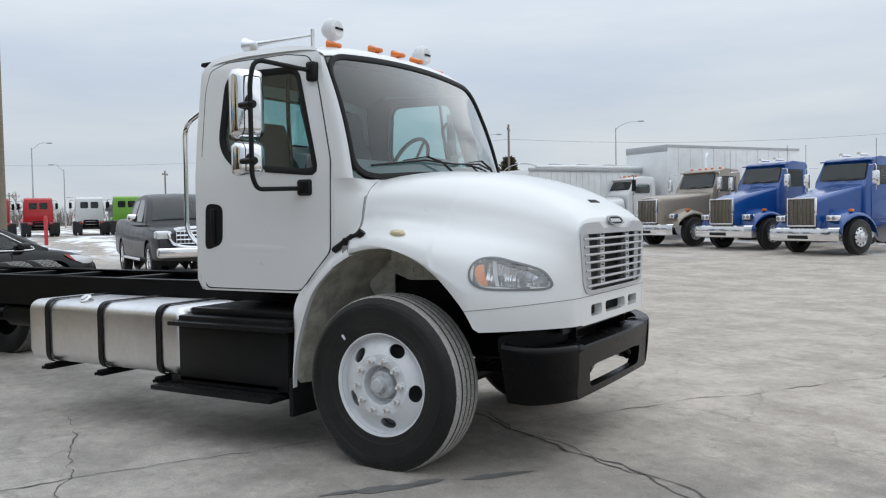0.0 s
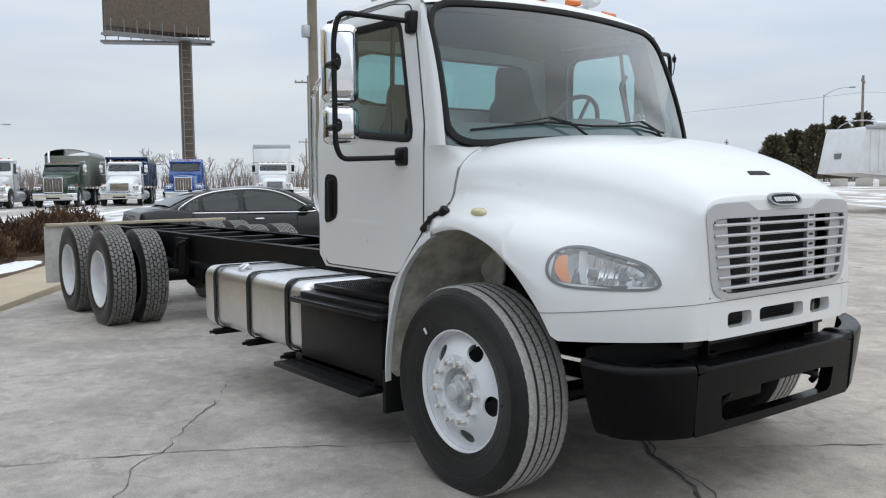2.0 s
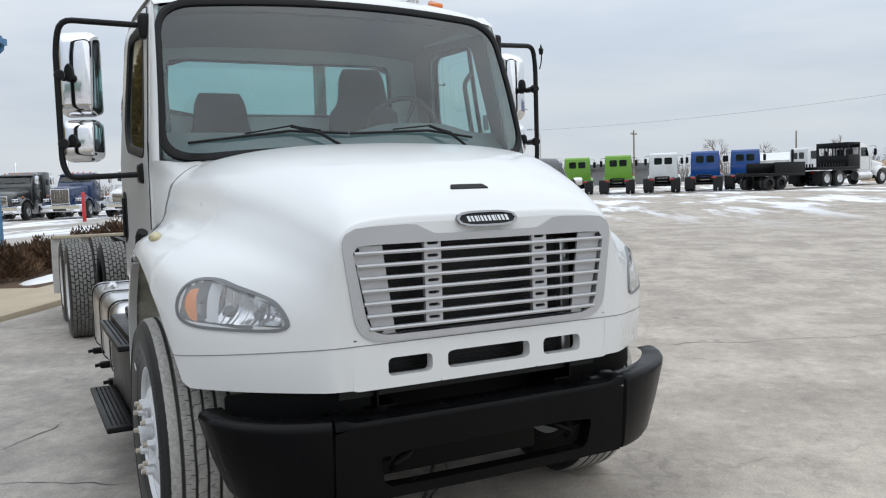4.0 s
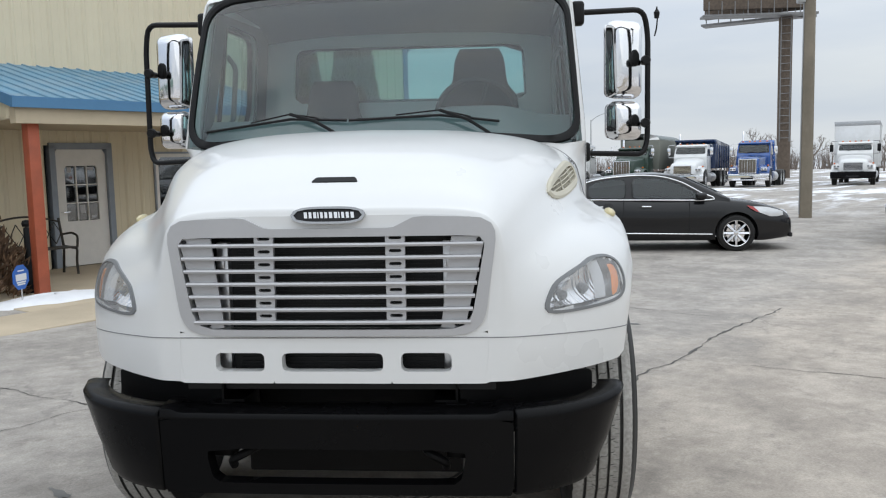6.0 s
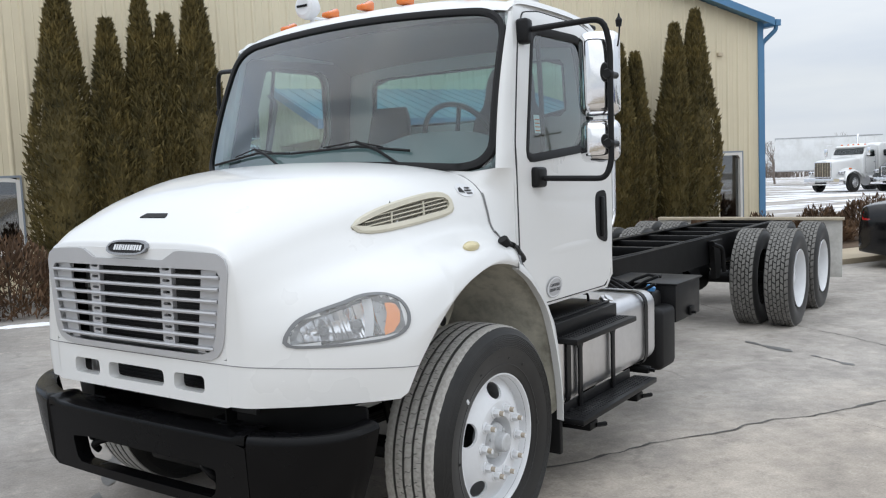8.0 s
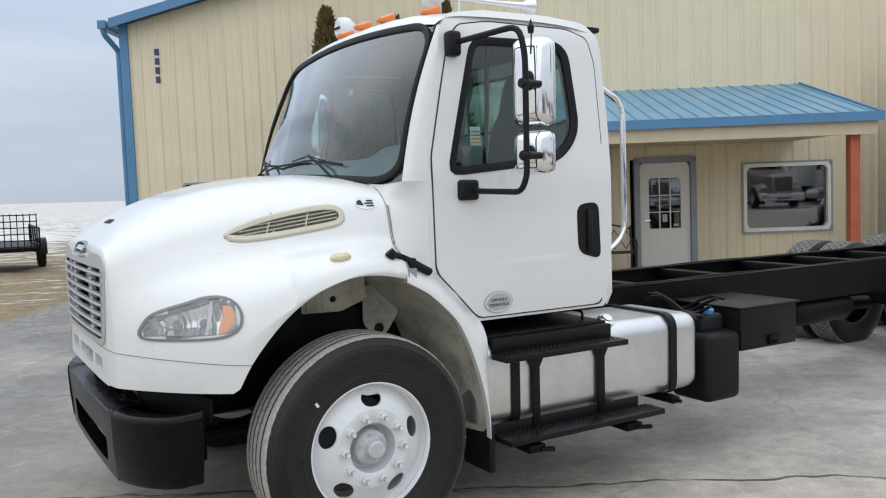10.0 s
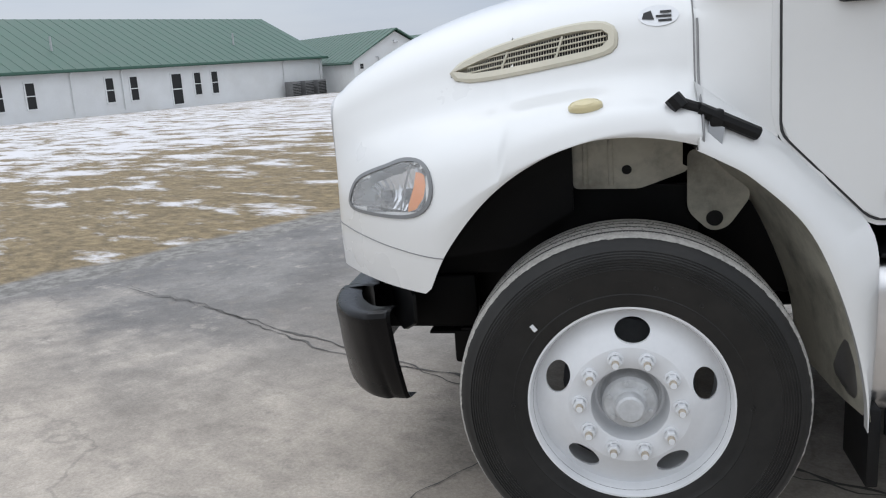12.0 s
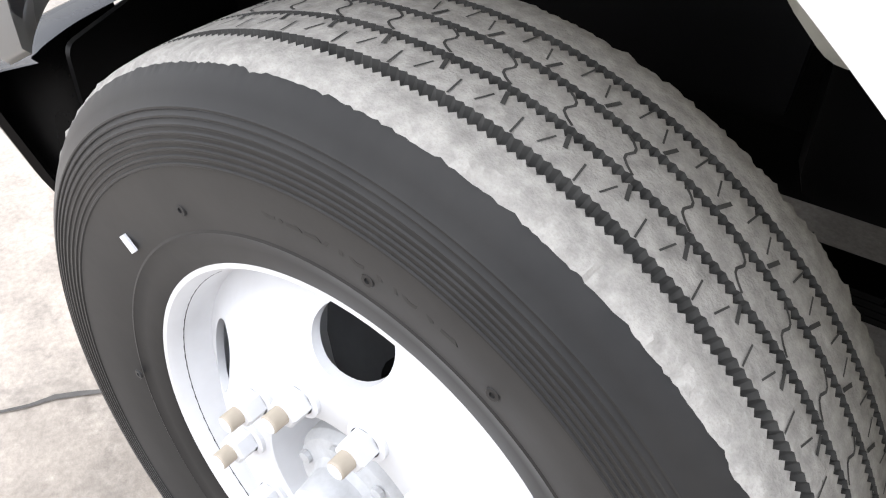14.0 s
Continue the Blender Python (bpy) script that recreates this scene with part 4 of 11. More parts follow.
def build_inside():
    bm = B()
    rows = []
    for y in [-0.93 + 1.86 * i / 30 for i in range(31)]:
        hump = 0.055 * math.exp(-((y - 0.45) / 0.28) ** 4)
        rows.append([Vector(p) for p in ((-0.31 + 0.15 * (1 - y * y), y, 1.655), (-0.42 + 0.1 * (1 - y * y), y, 1.725), (-0.55, y, 1.835 + hump), (-0.64, y, 1.84 + hump), (-0.69, y, 1.74 + hump * 0.5), (-0.60, y, 1.45), (-0.54, y, 1.30))])
    loft(bm, rows)
    part("dashboard", bm, DASH, truck, "grey dashboard with a raised hood", angle=50)
    bm = B()
    m = pose(-0.79, 0.45, 1.85, 0, -62, 0)
    rows = []
    for k in range(40):
        a = 2 * math.pi * k / 40
        c = Vector((0.215 * math.cos(a), 0.215 * math.sin(a), 0))
        rows.append([m @ (c + 0.015 * (math.cos(b) * c.normalized() + Vector((0, 0, math.sin(b))))) for b in [2 * math.pi * j / 8 for j in range(8)]])
    loft(bm, rows, close_u=True, close_v=True)
    for a in (0.3, 2.84, 4.71):
        tube(bm, [m @ Vector((0, 0, -0.03)), m @ Vector((0.21 * math.cos(a), 0.21 * math.sin(a), 0))], 0.012, 6)
    tube(bm, [m @ Vector((0, 0, 0.0)), m @ Vector((0, 0, -0.3))], 0.035, 10)
    part("steering_wheel", bm, SEAT, truck, "dark steering wheel")
    for y, h in ((0.45, 0.0), (-0.45, -0.17)):
        bm = B()
        box(bm, -1.25, -0.78, y - 0.25, y + 0.25, 1.28, 1.44, 0.05, 3)
        seat = part("seat", bm, SEAT, truck, "dark fabric cab seat")
        bm = B()
        rows = []
        for z, w, d in ((1.40, 0.23, 0.10), (1.6, 0.245, 0.12), (1.85, 0.24, 0.11), (2.0, 0.225, 0.10), (2.08, 0.17, 0.09), (2.22, 0.15, 0.08), (2.29, 0.12, 0.06)):
            x = -1.26 - 0.12 * (z - 1.4)
            rows.append([Vector((x + d * 0.5 * math.copysign(abs(math.cos(a)) ** 0.6, math.cos(a)), y + w * math.copysign(abs(math.sin(a)) ** 0.6, math.sin(a)), z + h)) for a in [2 * math.pi * i / 24 for i in range(24)]])
        vs = loft(bm, curve_rows(rows, 22), close_v=True)
        fill(bm, vs[-1])
        part("seat_back", bm, SEAT, seat)
    # headlining
    bm = B()
    loft(bm, [[Vector((x, 0.9 * (-1 + 2 * i / 16), z - 0.05 * abs(-1 + i / 8) ** 3)) for i in range(17)] for x, z in ((-0.56, 2.435), (-0.8, 2.50), (-1.3, 2.50), (-1.5, 2.42))])
    part("headliner", bm, INTERIOR, truck)
    for s in (-1, 1):
        bm = B()
        holed(bm, [(-1.50, 1.0), (-0.60, 1.0), (-0.40, 1.4), (-0.40, 1.70), (-0.55, 2.40), (-1.50, 2.45)], grow(WINDOW, -0.004), lambda x, z, d: Vector((x, s * (cab_y(z) - 0.05 - d), z)), 0.01, (-0.93, 2.05), 72)
        part("door_lining", bm, INTERIOR, truck)
        bm = B()
        tube(bm, bend([(-0.62, s * 0.90, 1.80), (-0.66, s * 0.86, 1.84), (-0.74, s * 0.86, 2.14), (-0.72, s * 0.90, 2.20)], 0.05), 0.014, 8)
        part("inner_grab_handle", bm, INTERIOR, truck)


build_inside()


def build_mirror(s):
    bm = B()
    pole = [(-0.575, s * 0.965, 2.345), (-0.70, s * 1.325, 2.375), (-0.715, s * 1.35, 2.25), (-0.715, s * 1.35, 1.70), (-0.70, s * 1.325, 1.625), (-0.625, s * 1.0, 1.635)]
    tube(bm, bend(pole, 0.06), 0.0145, 10)
    arm = part("mirror_arm", bm, BLACK, truck, "black tubular arm with two chrome backed mirrors")
    for z0, z1, w, d in ((1.930, 2.345, 0.200, 0.125), (1.708, 1.918, 0.195, 0.12)):
        bm = B()
        box(bm, -d, 0.0, -w / 2, w / 2, z0, z1, 0.045, 4)
        for v in bm.verts:
            if v.co.x > -d * 0.5:
                f = (v.co.x + d * 0.5) / (d * 0.5)
                zc = (z0 + z1) / 2
                v.co.y *= 1 - 0.20 * f
                v.co.z = zc + (v.co.z - zc) * (1 - 0.10 * f)
        bm.transform(pose(-0.775, s * 1.272, 0, 0, 0, s * 24))
        shell = part("mirror_shell", bm, CHROME, arm, "chrome mirror shell", angle=60)
        bm = B()
        zc = (z0 + z1) / 2
        plate(bm, rounded([(-w / 2 + 0.012, z0 + 0.012), (w / 2 - 0.012, z0 + 0.012), (w / 2 - 0.012, z1 - 0.012), (-w / 2 + 0.012, z1 - 0.012)], 0.03), lambda y, z, dd: Vector((-d - 0.001 - dd, y, z)), 0.003)
        bm.transform(pose(-0.775, s * 1.272, 0, 0, 0, s * 24))
        part("mirror_glass", bm, CHROME, shell)
        bm = B()
        lathe(bm, [(0, -0.09), (0.016, -0.09), (0.018, -0.03), (0.026, -0.008), (0.026, 0.008), (0.02, 0.022), (0, 0.022)], 14, "x", (-0.715, s * 1.34, zc - 0.02))
        part("mirror_clamp", bm, BLACK, arm)
        bm = B()
        lathe(bm, [(0.9, -0.012), (1.0, 0.0), (0.85, 0.010), (0.0, 0.012)], 24, "x")
        bm.transform(pose(-0.777, s * 1.295, zc, 0, 0, s * 16) @ Matrix.Diagonal((1, 0.022, 0.045 if z1 - z0 > 0.3 else 0.03, 1)))
        part("mirror_recess", bm, TRIM, arm)
    for x, y, z, h in ((-0.57, 0.968, 2.34, 0.06), (-0.610, 1.0, 1.640, 0.052)):
        bm = B()
        box(bm, x - (0.035 if z > 2 else 0.058), x + (0.035 if z > 2 else 0.050), s * y - 0.025, s * y + 0.040, z - h, z + h, 0.018, 3)
        part("mirror_base", bm, BLACK, arm)
    if s > 0:
        bm = B()
        tube(bm, bend([(-0.72, 1.385, 2.24), (-0.715, 1.395, 2.28), (-0.715, 1.40, 2.35)], 0.02), 0.004, 6)
        lathe(bm, [(0, 0), (0.012, 0), (0.016, 0.03), (0.006, 0.045), (0.003, 0.06)], 10, "z", (-0.715, 1.395, 2.33))
        part("antenna_mount", bm, BLACK, arm)


for side in (1, -1):
    build_mirror(side)


def build_roof_lights():
    for y, x, z in ((-0.64, -0.645, 2.558), (-0.26, -0.587, 2.583), (0.0, -0.575, 2.588), (0.26, -0.587, 2.583), (0.64, -0.645, 2.558)):
        bm = B()
        box(bm, x - 0.060, x + 0.045, y - 0.030, y + 0.030, z - 0.02, z + 0.040, 0.020, 3)
        for v in bm.verts:
            if v.co.x > x:
                v.co.z = z - 0.02 + (v.co.z - z + 0.02) * 0.55
        part("marker_light", bm, MARKER, truck, "orange roof marker light")
    for s in (-1, 1):
        bm = B()
        lathe(bm, [(0, 0.06), (0.05, 0.062), (0.068, 0.05), (0.074, 0.02), (0.07, -0.01), (0.04, -0.05), (0.015, -0.07)], 24, "x", (-0.74, s * 0.55, 2.685))
        tube(bm, [(-0.76, s * 0.55, 2.58), (-0.76, s * 0.55, 2.64)], 0.014, 8)
        lamp = part("work_lamp", bm, WHEEL_WHITE, truck, "round white roof lamp")
        bm = B()
        box(bm, -0.676, -0.670, s * 0.55 - 0.04, s * 0.55 + 0.04, 2.678, 2.692, 0.002)
        part("lamp_label", bm, CHASSIS, lamp)
    bm = B()
    tube(bm, [(-0.83, -0.62, 2.65), (-1.38, -0.62, 2.645)], 0.009, 8)
    tube(bm, [(-0.84, -0.62, 2.57), (-0.84, -0.62, 2.69)], 0.012, 8)
    lathe(bm, [(0.009, 0.0), (0.012, -0.3), (0.02, -0.5), (0.055, -0.58)], 16, "x", (-0.84, -0.62, 2.65))
    box(bm, -1.36, -1.30, -0.65, -0.59, 2.55, 2.66, 0.006)
    part("roof_horn", bm, ALU, truck, "long silver air horn on the roof")
    bm = B()
    tube(bm, [(-0.84, 0.62, 2.57), (-0.84, 0.62, 2.66)], 0.010, 8)
    lathe(bm, [(0.009, 0.04), (0.012, -0.25), (0.02, -0.42), (0.05, -0.48)], 16, "x", (-0.84, 0.62, 2.65))
    part("roof_horn", bm, ALU, truck)


build_roof_lights()


# ---------------------------------------------------------------- front fenders behind the wheel, liners
def build_fender_rear(s):
    arc = curve([(-0.192, 1.222, 0), (-0.270, 1.180, 0), (-0.345, 1.131, 0), (-0.472, 1.004, 0), (-0.552, 0.852, 0), (-0.615, 0.67, 0), (-0.650, 0.505, 0), (-0.658, 0.40, 0)], 40)
    rim = curve([(-0.205, 1.40, 0), (-0.30, 1.325, 0), (-0.425, 1.228, 0), (-0.55, 1.095, 0), (-0.665, 0.965, 0), (-0.68, 0.80, 0), (-0.68, 0.60, 0), (-0.672, 0.40, 0)], 40)
    bm = B()
    rows = []
    for k, (p, o) in enumerate(zip(arc, rim)):
        y = 1.124 - 0.022 * k / 39
        yo = 1.005 if o.y > 0.985 else 1.045
        g = max(0, min(1, (1.02 - o.y) / 0.15))
        yo = 1.004 + 0.055 * g
        mid = p.lerp(o, 0.5)
        rows.append([Vector((p.x, s * (y - 0.035), p.y + 0.004)), Vector((p.x, s * y, p.y)), Vector((p.x * 0.85 + o.x * 0.15, s * (y + 0.001), p.y * 0.85 + o.y * 0.15)), Vector((mid.x, s * (y * 0.62 + yo * 0.38), mid.y)), Vector((o.x, s * yo, o.y)), Vector((o.x, s * (yo - 0.04), o.y))])
    loft(bm, rows)
    part("fender_extension", bm, WHITE, truck, "white fender rear section", angle=50)
    # liner sweeping over the wheel, open towards the engine
    bm = B()
    rows = []
    for k in range(26):
        a = k / 25
        p = curve([(x, z, 0) for x, z in ARCH[4:]], 26)[k]
        toward = Vector((0 - p.x, 0, 0.475 - p.y)).normalized()
        rows.append([Vector((p.x - 0.010, s * y, p.y + 0.010 + 0.012 * math.sin(9 * y) * math.sin(5 * a))) + toward * 0.085 * ((1.085 - y) / 0.55) ** 1.3 * min(1, 2.2 * a) for y in (1.085, 1.0, 0.9, 0.8, 0.72, 0.63, 0.54)])
    loft(bm, rows)
    liner = part("fender_liner", bm, CREAM, truck, "dirty cream inner fender liner", angle=50)
    bm = B()
    plate(bm, rounded([(-0.20, 1.25), (0.16, 1.25), (0.16, 1.05), (-0.05, 1.045), (-0.20, 1.10)], 0.02), lambda x, z, d: Vector((x, s * (0.70 - d), z)), 0.01)
    for x in (0.12, 0.04):
        box(bm, x - 0.008, x + 0.008, s * 0.702 - 0.005, s * 0.702 + 0.005, 1.06, 1.24, 0.003)
    part("liner_panel", bm, CREAM, liner)
    bm = B()
    lathe(bm, [(0.0, 0.004), (0.014, 0.004), (0.016, 0.0)], 14, "y", (-0.01, s * 0.702, 1.11))
    part("liner_plug", bm, DARK, liner)
    bm = B()
    plate(bm, rounded([(-0.22, 1.16), (-0.22, 0.95), (-0.29, 0.88), (-0.345, 0.89), (-0.42, 1.0), (-0.34, 1.16)], 0.03), lambda x, z, d: Vector((x, s * (0.635 - d), z)), 0.012)
    br = part("hinge_bracket", bm, CREAM, truck, "cream steel bracket with a round hole")
    # flat dark disc gives the uncut hole its shade
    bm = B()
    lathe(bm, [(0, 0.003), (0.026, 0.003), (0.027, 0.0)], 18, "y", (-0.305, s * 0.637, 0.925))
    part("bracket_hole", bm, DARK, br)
    bm = B()
    plate(bm, [(-0.27, 1.04), (0.20, 1.04), (0.22, 0.80), (-0.25, 0.80)], lambda x, z, d: Vector((x, s * (0.60 - d), z)), 0.02)
    plate(bm, [(0.16, 1.26), (0.60, 1.15), (0.78, 0.92), (0.66, 0.82), (0.36, 0.86), (0.16, 0.98)], lambda x, z, d: Vector((x, s * (0.72 + 0.15 * max(0, 0.6 - x) * 0 - d), z)), 0.015)
    part("splash_panel", bm, CHASSIS, truck)
    # mud flap behind the wheel, rubber hood latch
    bm = B()
    box(bm, -0.70, -0.665, s * 0.97 - 0.13, s * 0.97 + 0.11, 0.22, 0.46, 0.008)
    part("mud_flap", bm, TRIM, truck)
    bm = B()
    a, b = Vector((-0.135, s * 1.078, 1.352)), Vector((-0.365, s * 1.052, 1.248))
    tube(bm, [a, a.lerp(b, 0.25) + Vector((0, s * 0.010, 0.004))], 0.015, 8)
    tube(bm, [a.lerp(b, 0.25) + Vector((0, s * 0.010, 0.004)), a.lerp(b, 0.55) + Vector((0, s * 0.014, 0.006)), b], 0.020, 8)
    tube(bm, [a + Vector((0.012, 0, 0.012)), a + Vector((-0.012, s * 0.006, -0.018))], 0.024, 8)
    box(bm, -0.275, -0.235, s * 1.075 - 0.022, s * 1.075 + 0.022, 1.275, 1.325, 0.01)
    latch = part("hood_latch", bm, TRIM, truck, "black rubber hood latch")
    bm = B()
    plate(bm, [(-0.235, 1.292), (-0.275, 1.274), (-0.262, 1.205), (-0.225, 1.222)], lambda x, z, d: Vector((x, s * (1.112 - 0.25 * (z - 1.2) - d), z)), 0.004)
    part("latch_strap", bm, STEEL_TRIM, latch, "short metal strap")


for side in (1, -1):
    build_fender_rear(side)


# ---------------------------------------------------------------- wheels
AXLE_Z = 0.475
HOLE0 = 92.6
DISC = [(0.276, 1.050), (0.262, 1.056), (0.225, 1.083), (0.19, 1.104), (0.175, 1.110)]


def disc_y(r):
    for (a, ya), (b, yb) in zip(DISC, DISC[1:]):
        if b <= r <= a:
            return ya + (yb - ya) * (r - a) / (b - a)
    return DISC[0][1] if r > 0.276 else 1.110


def steer_rim():
    bm = B()
    # flange and barrel
    lathe(bm, [(0.262, 0.86), (0.285, 0.862), (0.300, 0.870), (0.285, 0.89), (0.268, 0.93), (0.268, 1.04), (0.274, 1.052), (0.277, 1.075), (0.283, 1.098), (0.289, 1.107), (0.295, 1.107), (0.297, 1.100), (0.292, 1.09), (0.284, 1.07)], 96)
    for k in range(5):
        a0 = radians(HOLE0 + 72 * k)
        half = radians(36)
        rm = 0.219
        # sector in flat coordinates: u along the arc at rm, v along the radius
        sec = []
        for i in range(13):
            sec.append((-half + 2 * half * i / 12, 0.276))
        for i in range(13):
            sec.append((half - 2 * half * i / 12, 0.175))
        flat = [(t * rm, r - rm) for t, r in sec]
        

        def at(u, v, d):
            r, t = rm + v, a0 + u / rm
            return Vector((r * math.cos(t), disc_y(r) - d, r * math.sin(t)))

        ring = []
        for i in range(25):
            ring.append(((-half + 2 * half * i / 24) * rm, 0.276 - rm))
        for i in range(1, 8):
            ring.append((half * rm, 0.276 - rm - 0.101 * i / 8))
        for i in range(25):
            ring.append(((half - 2 * half * i / 24) * rm, 0.175 - rm))
        for i in range(1, 8):
            ring.append((-half * rm, 0.175 - rm + 0.101 * i / 8))
        oval = []
        for u, v in ring:
            k2 = math.hypot(u, v)
            f2 = 1 / math.sqrt((u / k2 / 0.050) ** 2 + (v / k2 / 0.0345) ** 2)
            oval.append((u / k2 * f2, v / k2 * f2))
        rows = [[at(u + (a - u) * f, v + (b2 - v) * f, 0) for (u, v), (a, b2) in zip(ring, oval)] for f in (0, 0.3, 0.65, 0.9, 1.0)]
        rows.append([at(a, b2, 0.012) for a, b2 in oval])
        loft(bm, rows, close_v=True)
    lathe(bm, [(0.1755, 1.110), (0.118, 1.110), (0.112, 1.106), (0.108, 1.045), (0.100, 1.035), (0.088, 1.035)], 64)
    bmesh.ops.remove_doubles(bm, verts=bm.verts, dist=0.0004)
    return bm


def hub_mesh():
    bm = B()
    lathe(bm, [(0.102, 1.034), (0.086, 1.036), (0.081, 1.046), (0.079, 1.088), (0.072, 1.098), (0.050, 1.102), (0.043, 1.110), (0.040, 1.144), (0.034, 1.149), (0.0, 1.149)], 48)
    for k in range(6):
        a = radians(20 + 60 * k)
        lathe(bm, [(0.008, 0.0), (0.008, 0.006), (0.0, 0.007)], 8, "y", (0.062 * math.cos(a), 1.100, 0.062 * math.sin(a)))
    return bm


def nut_mesh():
    bm = B()
    lathe(bm, [(0.0245, 1.110), (0.0245, 1.115), (0.018, 1.1165)], 24)
    lathe(bm, [(0.0185, 1.116), (0.0185, 1.138), (0.0165, 1.141), (0.0, 1.141)], 6)
    for f in bm.faces:
        f.smooth = False
    lathe(bm, [(0.0108, 1.139), (0.0108, 1.158), (0.0095, 1.160), (0, 1.160)], 14, mats=[1, 1, 0])
    return bm


TREAD_Y = [(-0.118, 0.499), (-0.106, 0.503), (-0.081, 0.5043), (-0.0735, 0.5045), (-0.0735, 0.4925), (-0.0655, 0.4925), (-0.0655, 0.5052), (-0.059, 0.5054), (-0.032, 0.5063), (-0.0255, 0.5065), (-0.0255, 0.4945), (-0.0190, 0.4945), (-0.0190, 0.5067), (-0.0125, 0.5067), (0.0125, 0.5067), (0.0190, 0.5067), (0.0190, 0.4945), (0.0255, 0.4945), (0.0255, 0.5065), (0.032, 0.5063), (0.059, 0.5054), (0.0655, 0.5052), (0.0655, 0.4925), (0.0760, 0.4925), (0.0760, 0.5045), (0.0835, 0.5036), (0.100, 0.5015), (0.107, 0.4985)]


def steer_tyre():
    """The tyre round its own axle, its outside towards +y."""
    wall = [(0.280, 0.098), (0.288, 0.112), (0.297, 0.1185), (0.318, 0.123), (0.332, 0.127), (0.334, 0.1285), (0.337, 0.1275), (0.36, 0.1335), (0.385, 0.1385), (0.405, 0.1412)]
    for k in range(8):
        r0 = 0.409 + 0.0073 * k
        y0 = 0.1418 - 2.9 * max(0, r0 - 0.428) ** 2 - 0.10 * max(0, r0 - 0.44)
        wall += [(r0, y0), (r0 + 0.0012, y0 + 0.0016), (r0 + 0.0030, y0 + 0.0015), (r0 + 0.0042, y0 - 0.0001)]
    wall += [(0.475, 0.1315), (0.486, 0.1225), (0.4935, 0.115)]
    prof = [(r, a, 0) for r, a in wall]
    prof += [(r, y, 1) for y, r in reversed(TREAD_Y)]
    prof += [(r, -a, 0) for r, a in reversed(wall)]
    seg = 720
    bm = B()
    rng = random.Random(5)
    rows = []
    edge = {i for i in range(len(prof)) if prof[i][2] and prof[i][0] > 0.5 and abs(prof[i][1]) < 0.08 and min(prof[i - 1][0], prof[i + 1][0]) < 0.496}
    for i, (r, y, kind) in enumerate(prof):
        row = []
        for k in range(seg):
            t = 2 * math.pi * k / seg
            rr, yy = r, y
            if kind and (abs(y - 0.107) < 0.001 or abs(y + 0.118) < 0.001):
                j = noise.noise(Vector((k * 0.175, 3.1 * (1 if y > 0 else -1), 0)))
                j *= 1.0 if y > 0 else 0.3
                rr += 0.0035 * j + (0.002 if y > 0 else 0.001) * noise.noise(Vector((k * 0.83, 5.5, 2)))
                yy += 0.007 * (noise.noise(Vector((k * 0.275, 9.0, 1))) + 0.8 * noise.noise(Vector((k * 0.71, 4.0, 7)))) * (1 if y > 0 else -1)
            if not kind and r > 0.49 and y > 0:
                rag = noise.noise(Vector((k * 0.21, 2.0, 4))) + 0.8 * noise.noise(Vector((k * 0.67, 8.0, 3)))
                rr += 0.0024 * rag
                yy -= 0.0020 * rag
            if kind and abs(y) < 0.08:
                zig = 0.0007 * math.sin(2 * math.pi * k / 36.0) if abs(y) < 0.03 else 0.0
                yy += zig
                if i in edge and k % 2 == 0:
                    towards = 1 if prof[i - 1][0] > 0.5 and prof[(i + 1)][0] < 0.5 else -1
                    yy += 0.0042 * towards
                    rr -= 0.0012
            c, s2 = rr * math.cos(t), rr * math.sin(t)
            if s2 < -AXLE_Z + 0.001:
                s2 = -AXLE_Z + 0.001
            if s2 < -0.38 and not kind:
                yy *= 1 + 0.05 * min(1, (-s2 - 0.38) / 0.09)
            row.append(Vector((c, yy, s2)))
        rows.append(row)
    vs = [[bm.verts.new(c) for c in row] for row in rows]
    for i in range(len(vs) - 1):
        low = prof[i][0] < 0.496 and prof[i][2] or prof[i + 1][0] < 0.496 and prof[i + 1][2]
        both = prof[i][2] and prof[i + 1][2]
        mi = 2 if (both and low) else (1 if both or prof[i][2] or prof[i + 1][2] else 0)
        for k in range(seg):
            bm.faces.new((vs[i][k], vs[i][(k + 1) % seg], vs[i + 1][(k + 1) % seg], vs[i + 1][k])).material_index = mi
    return bm


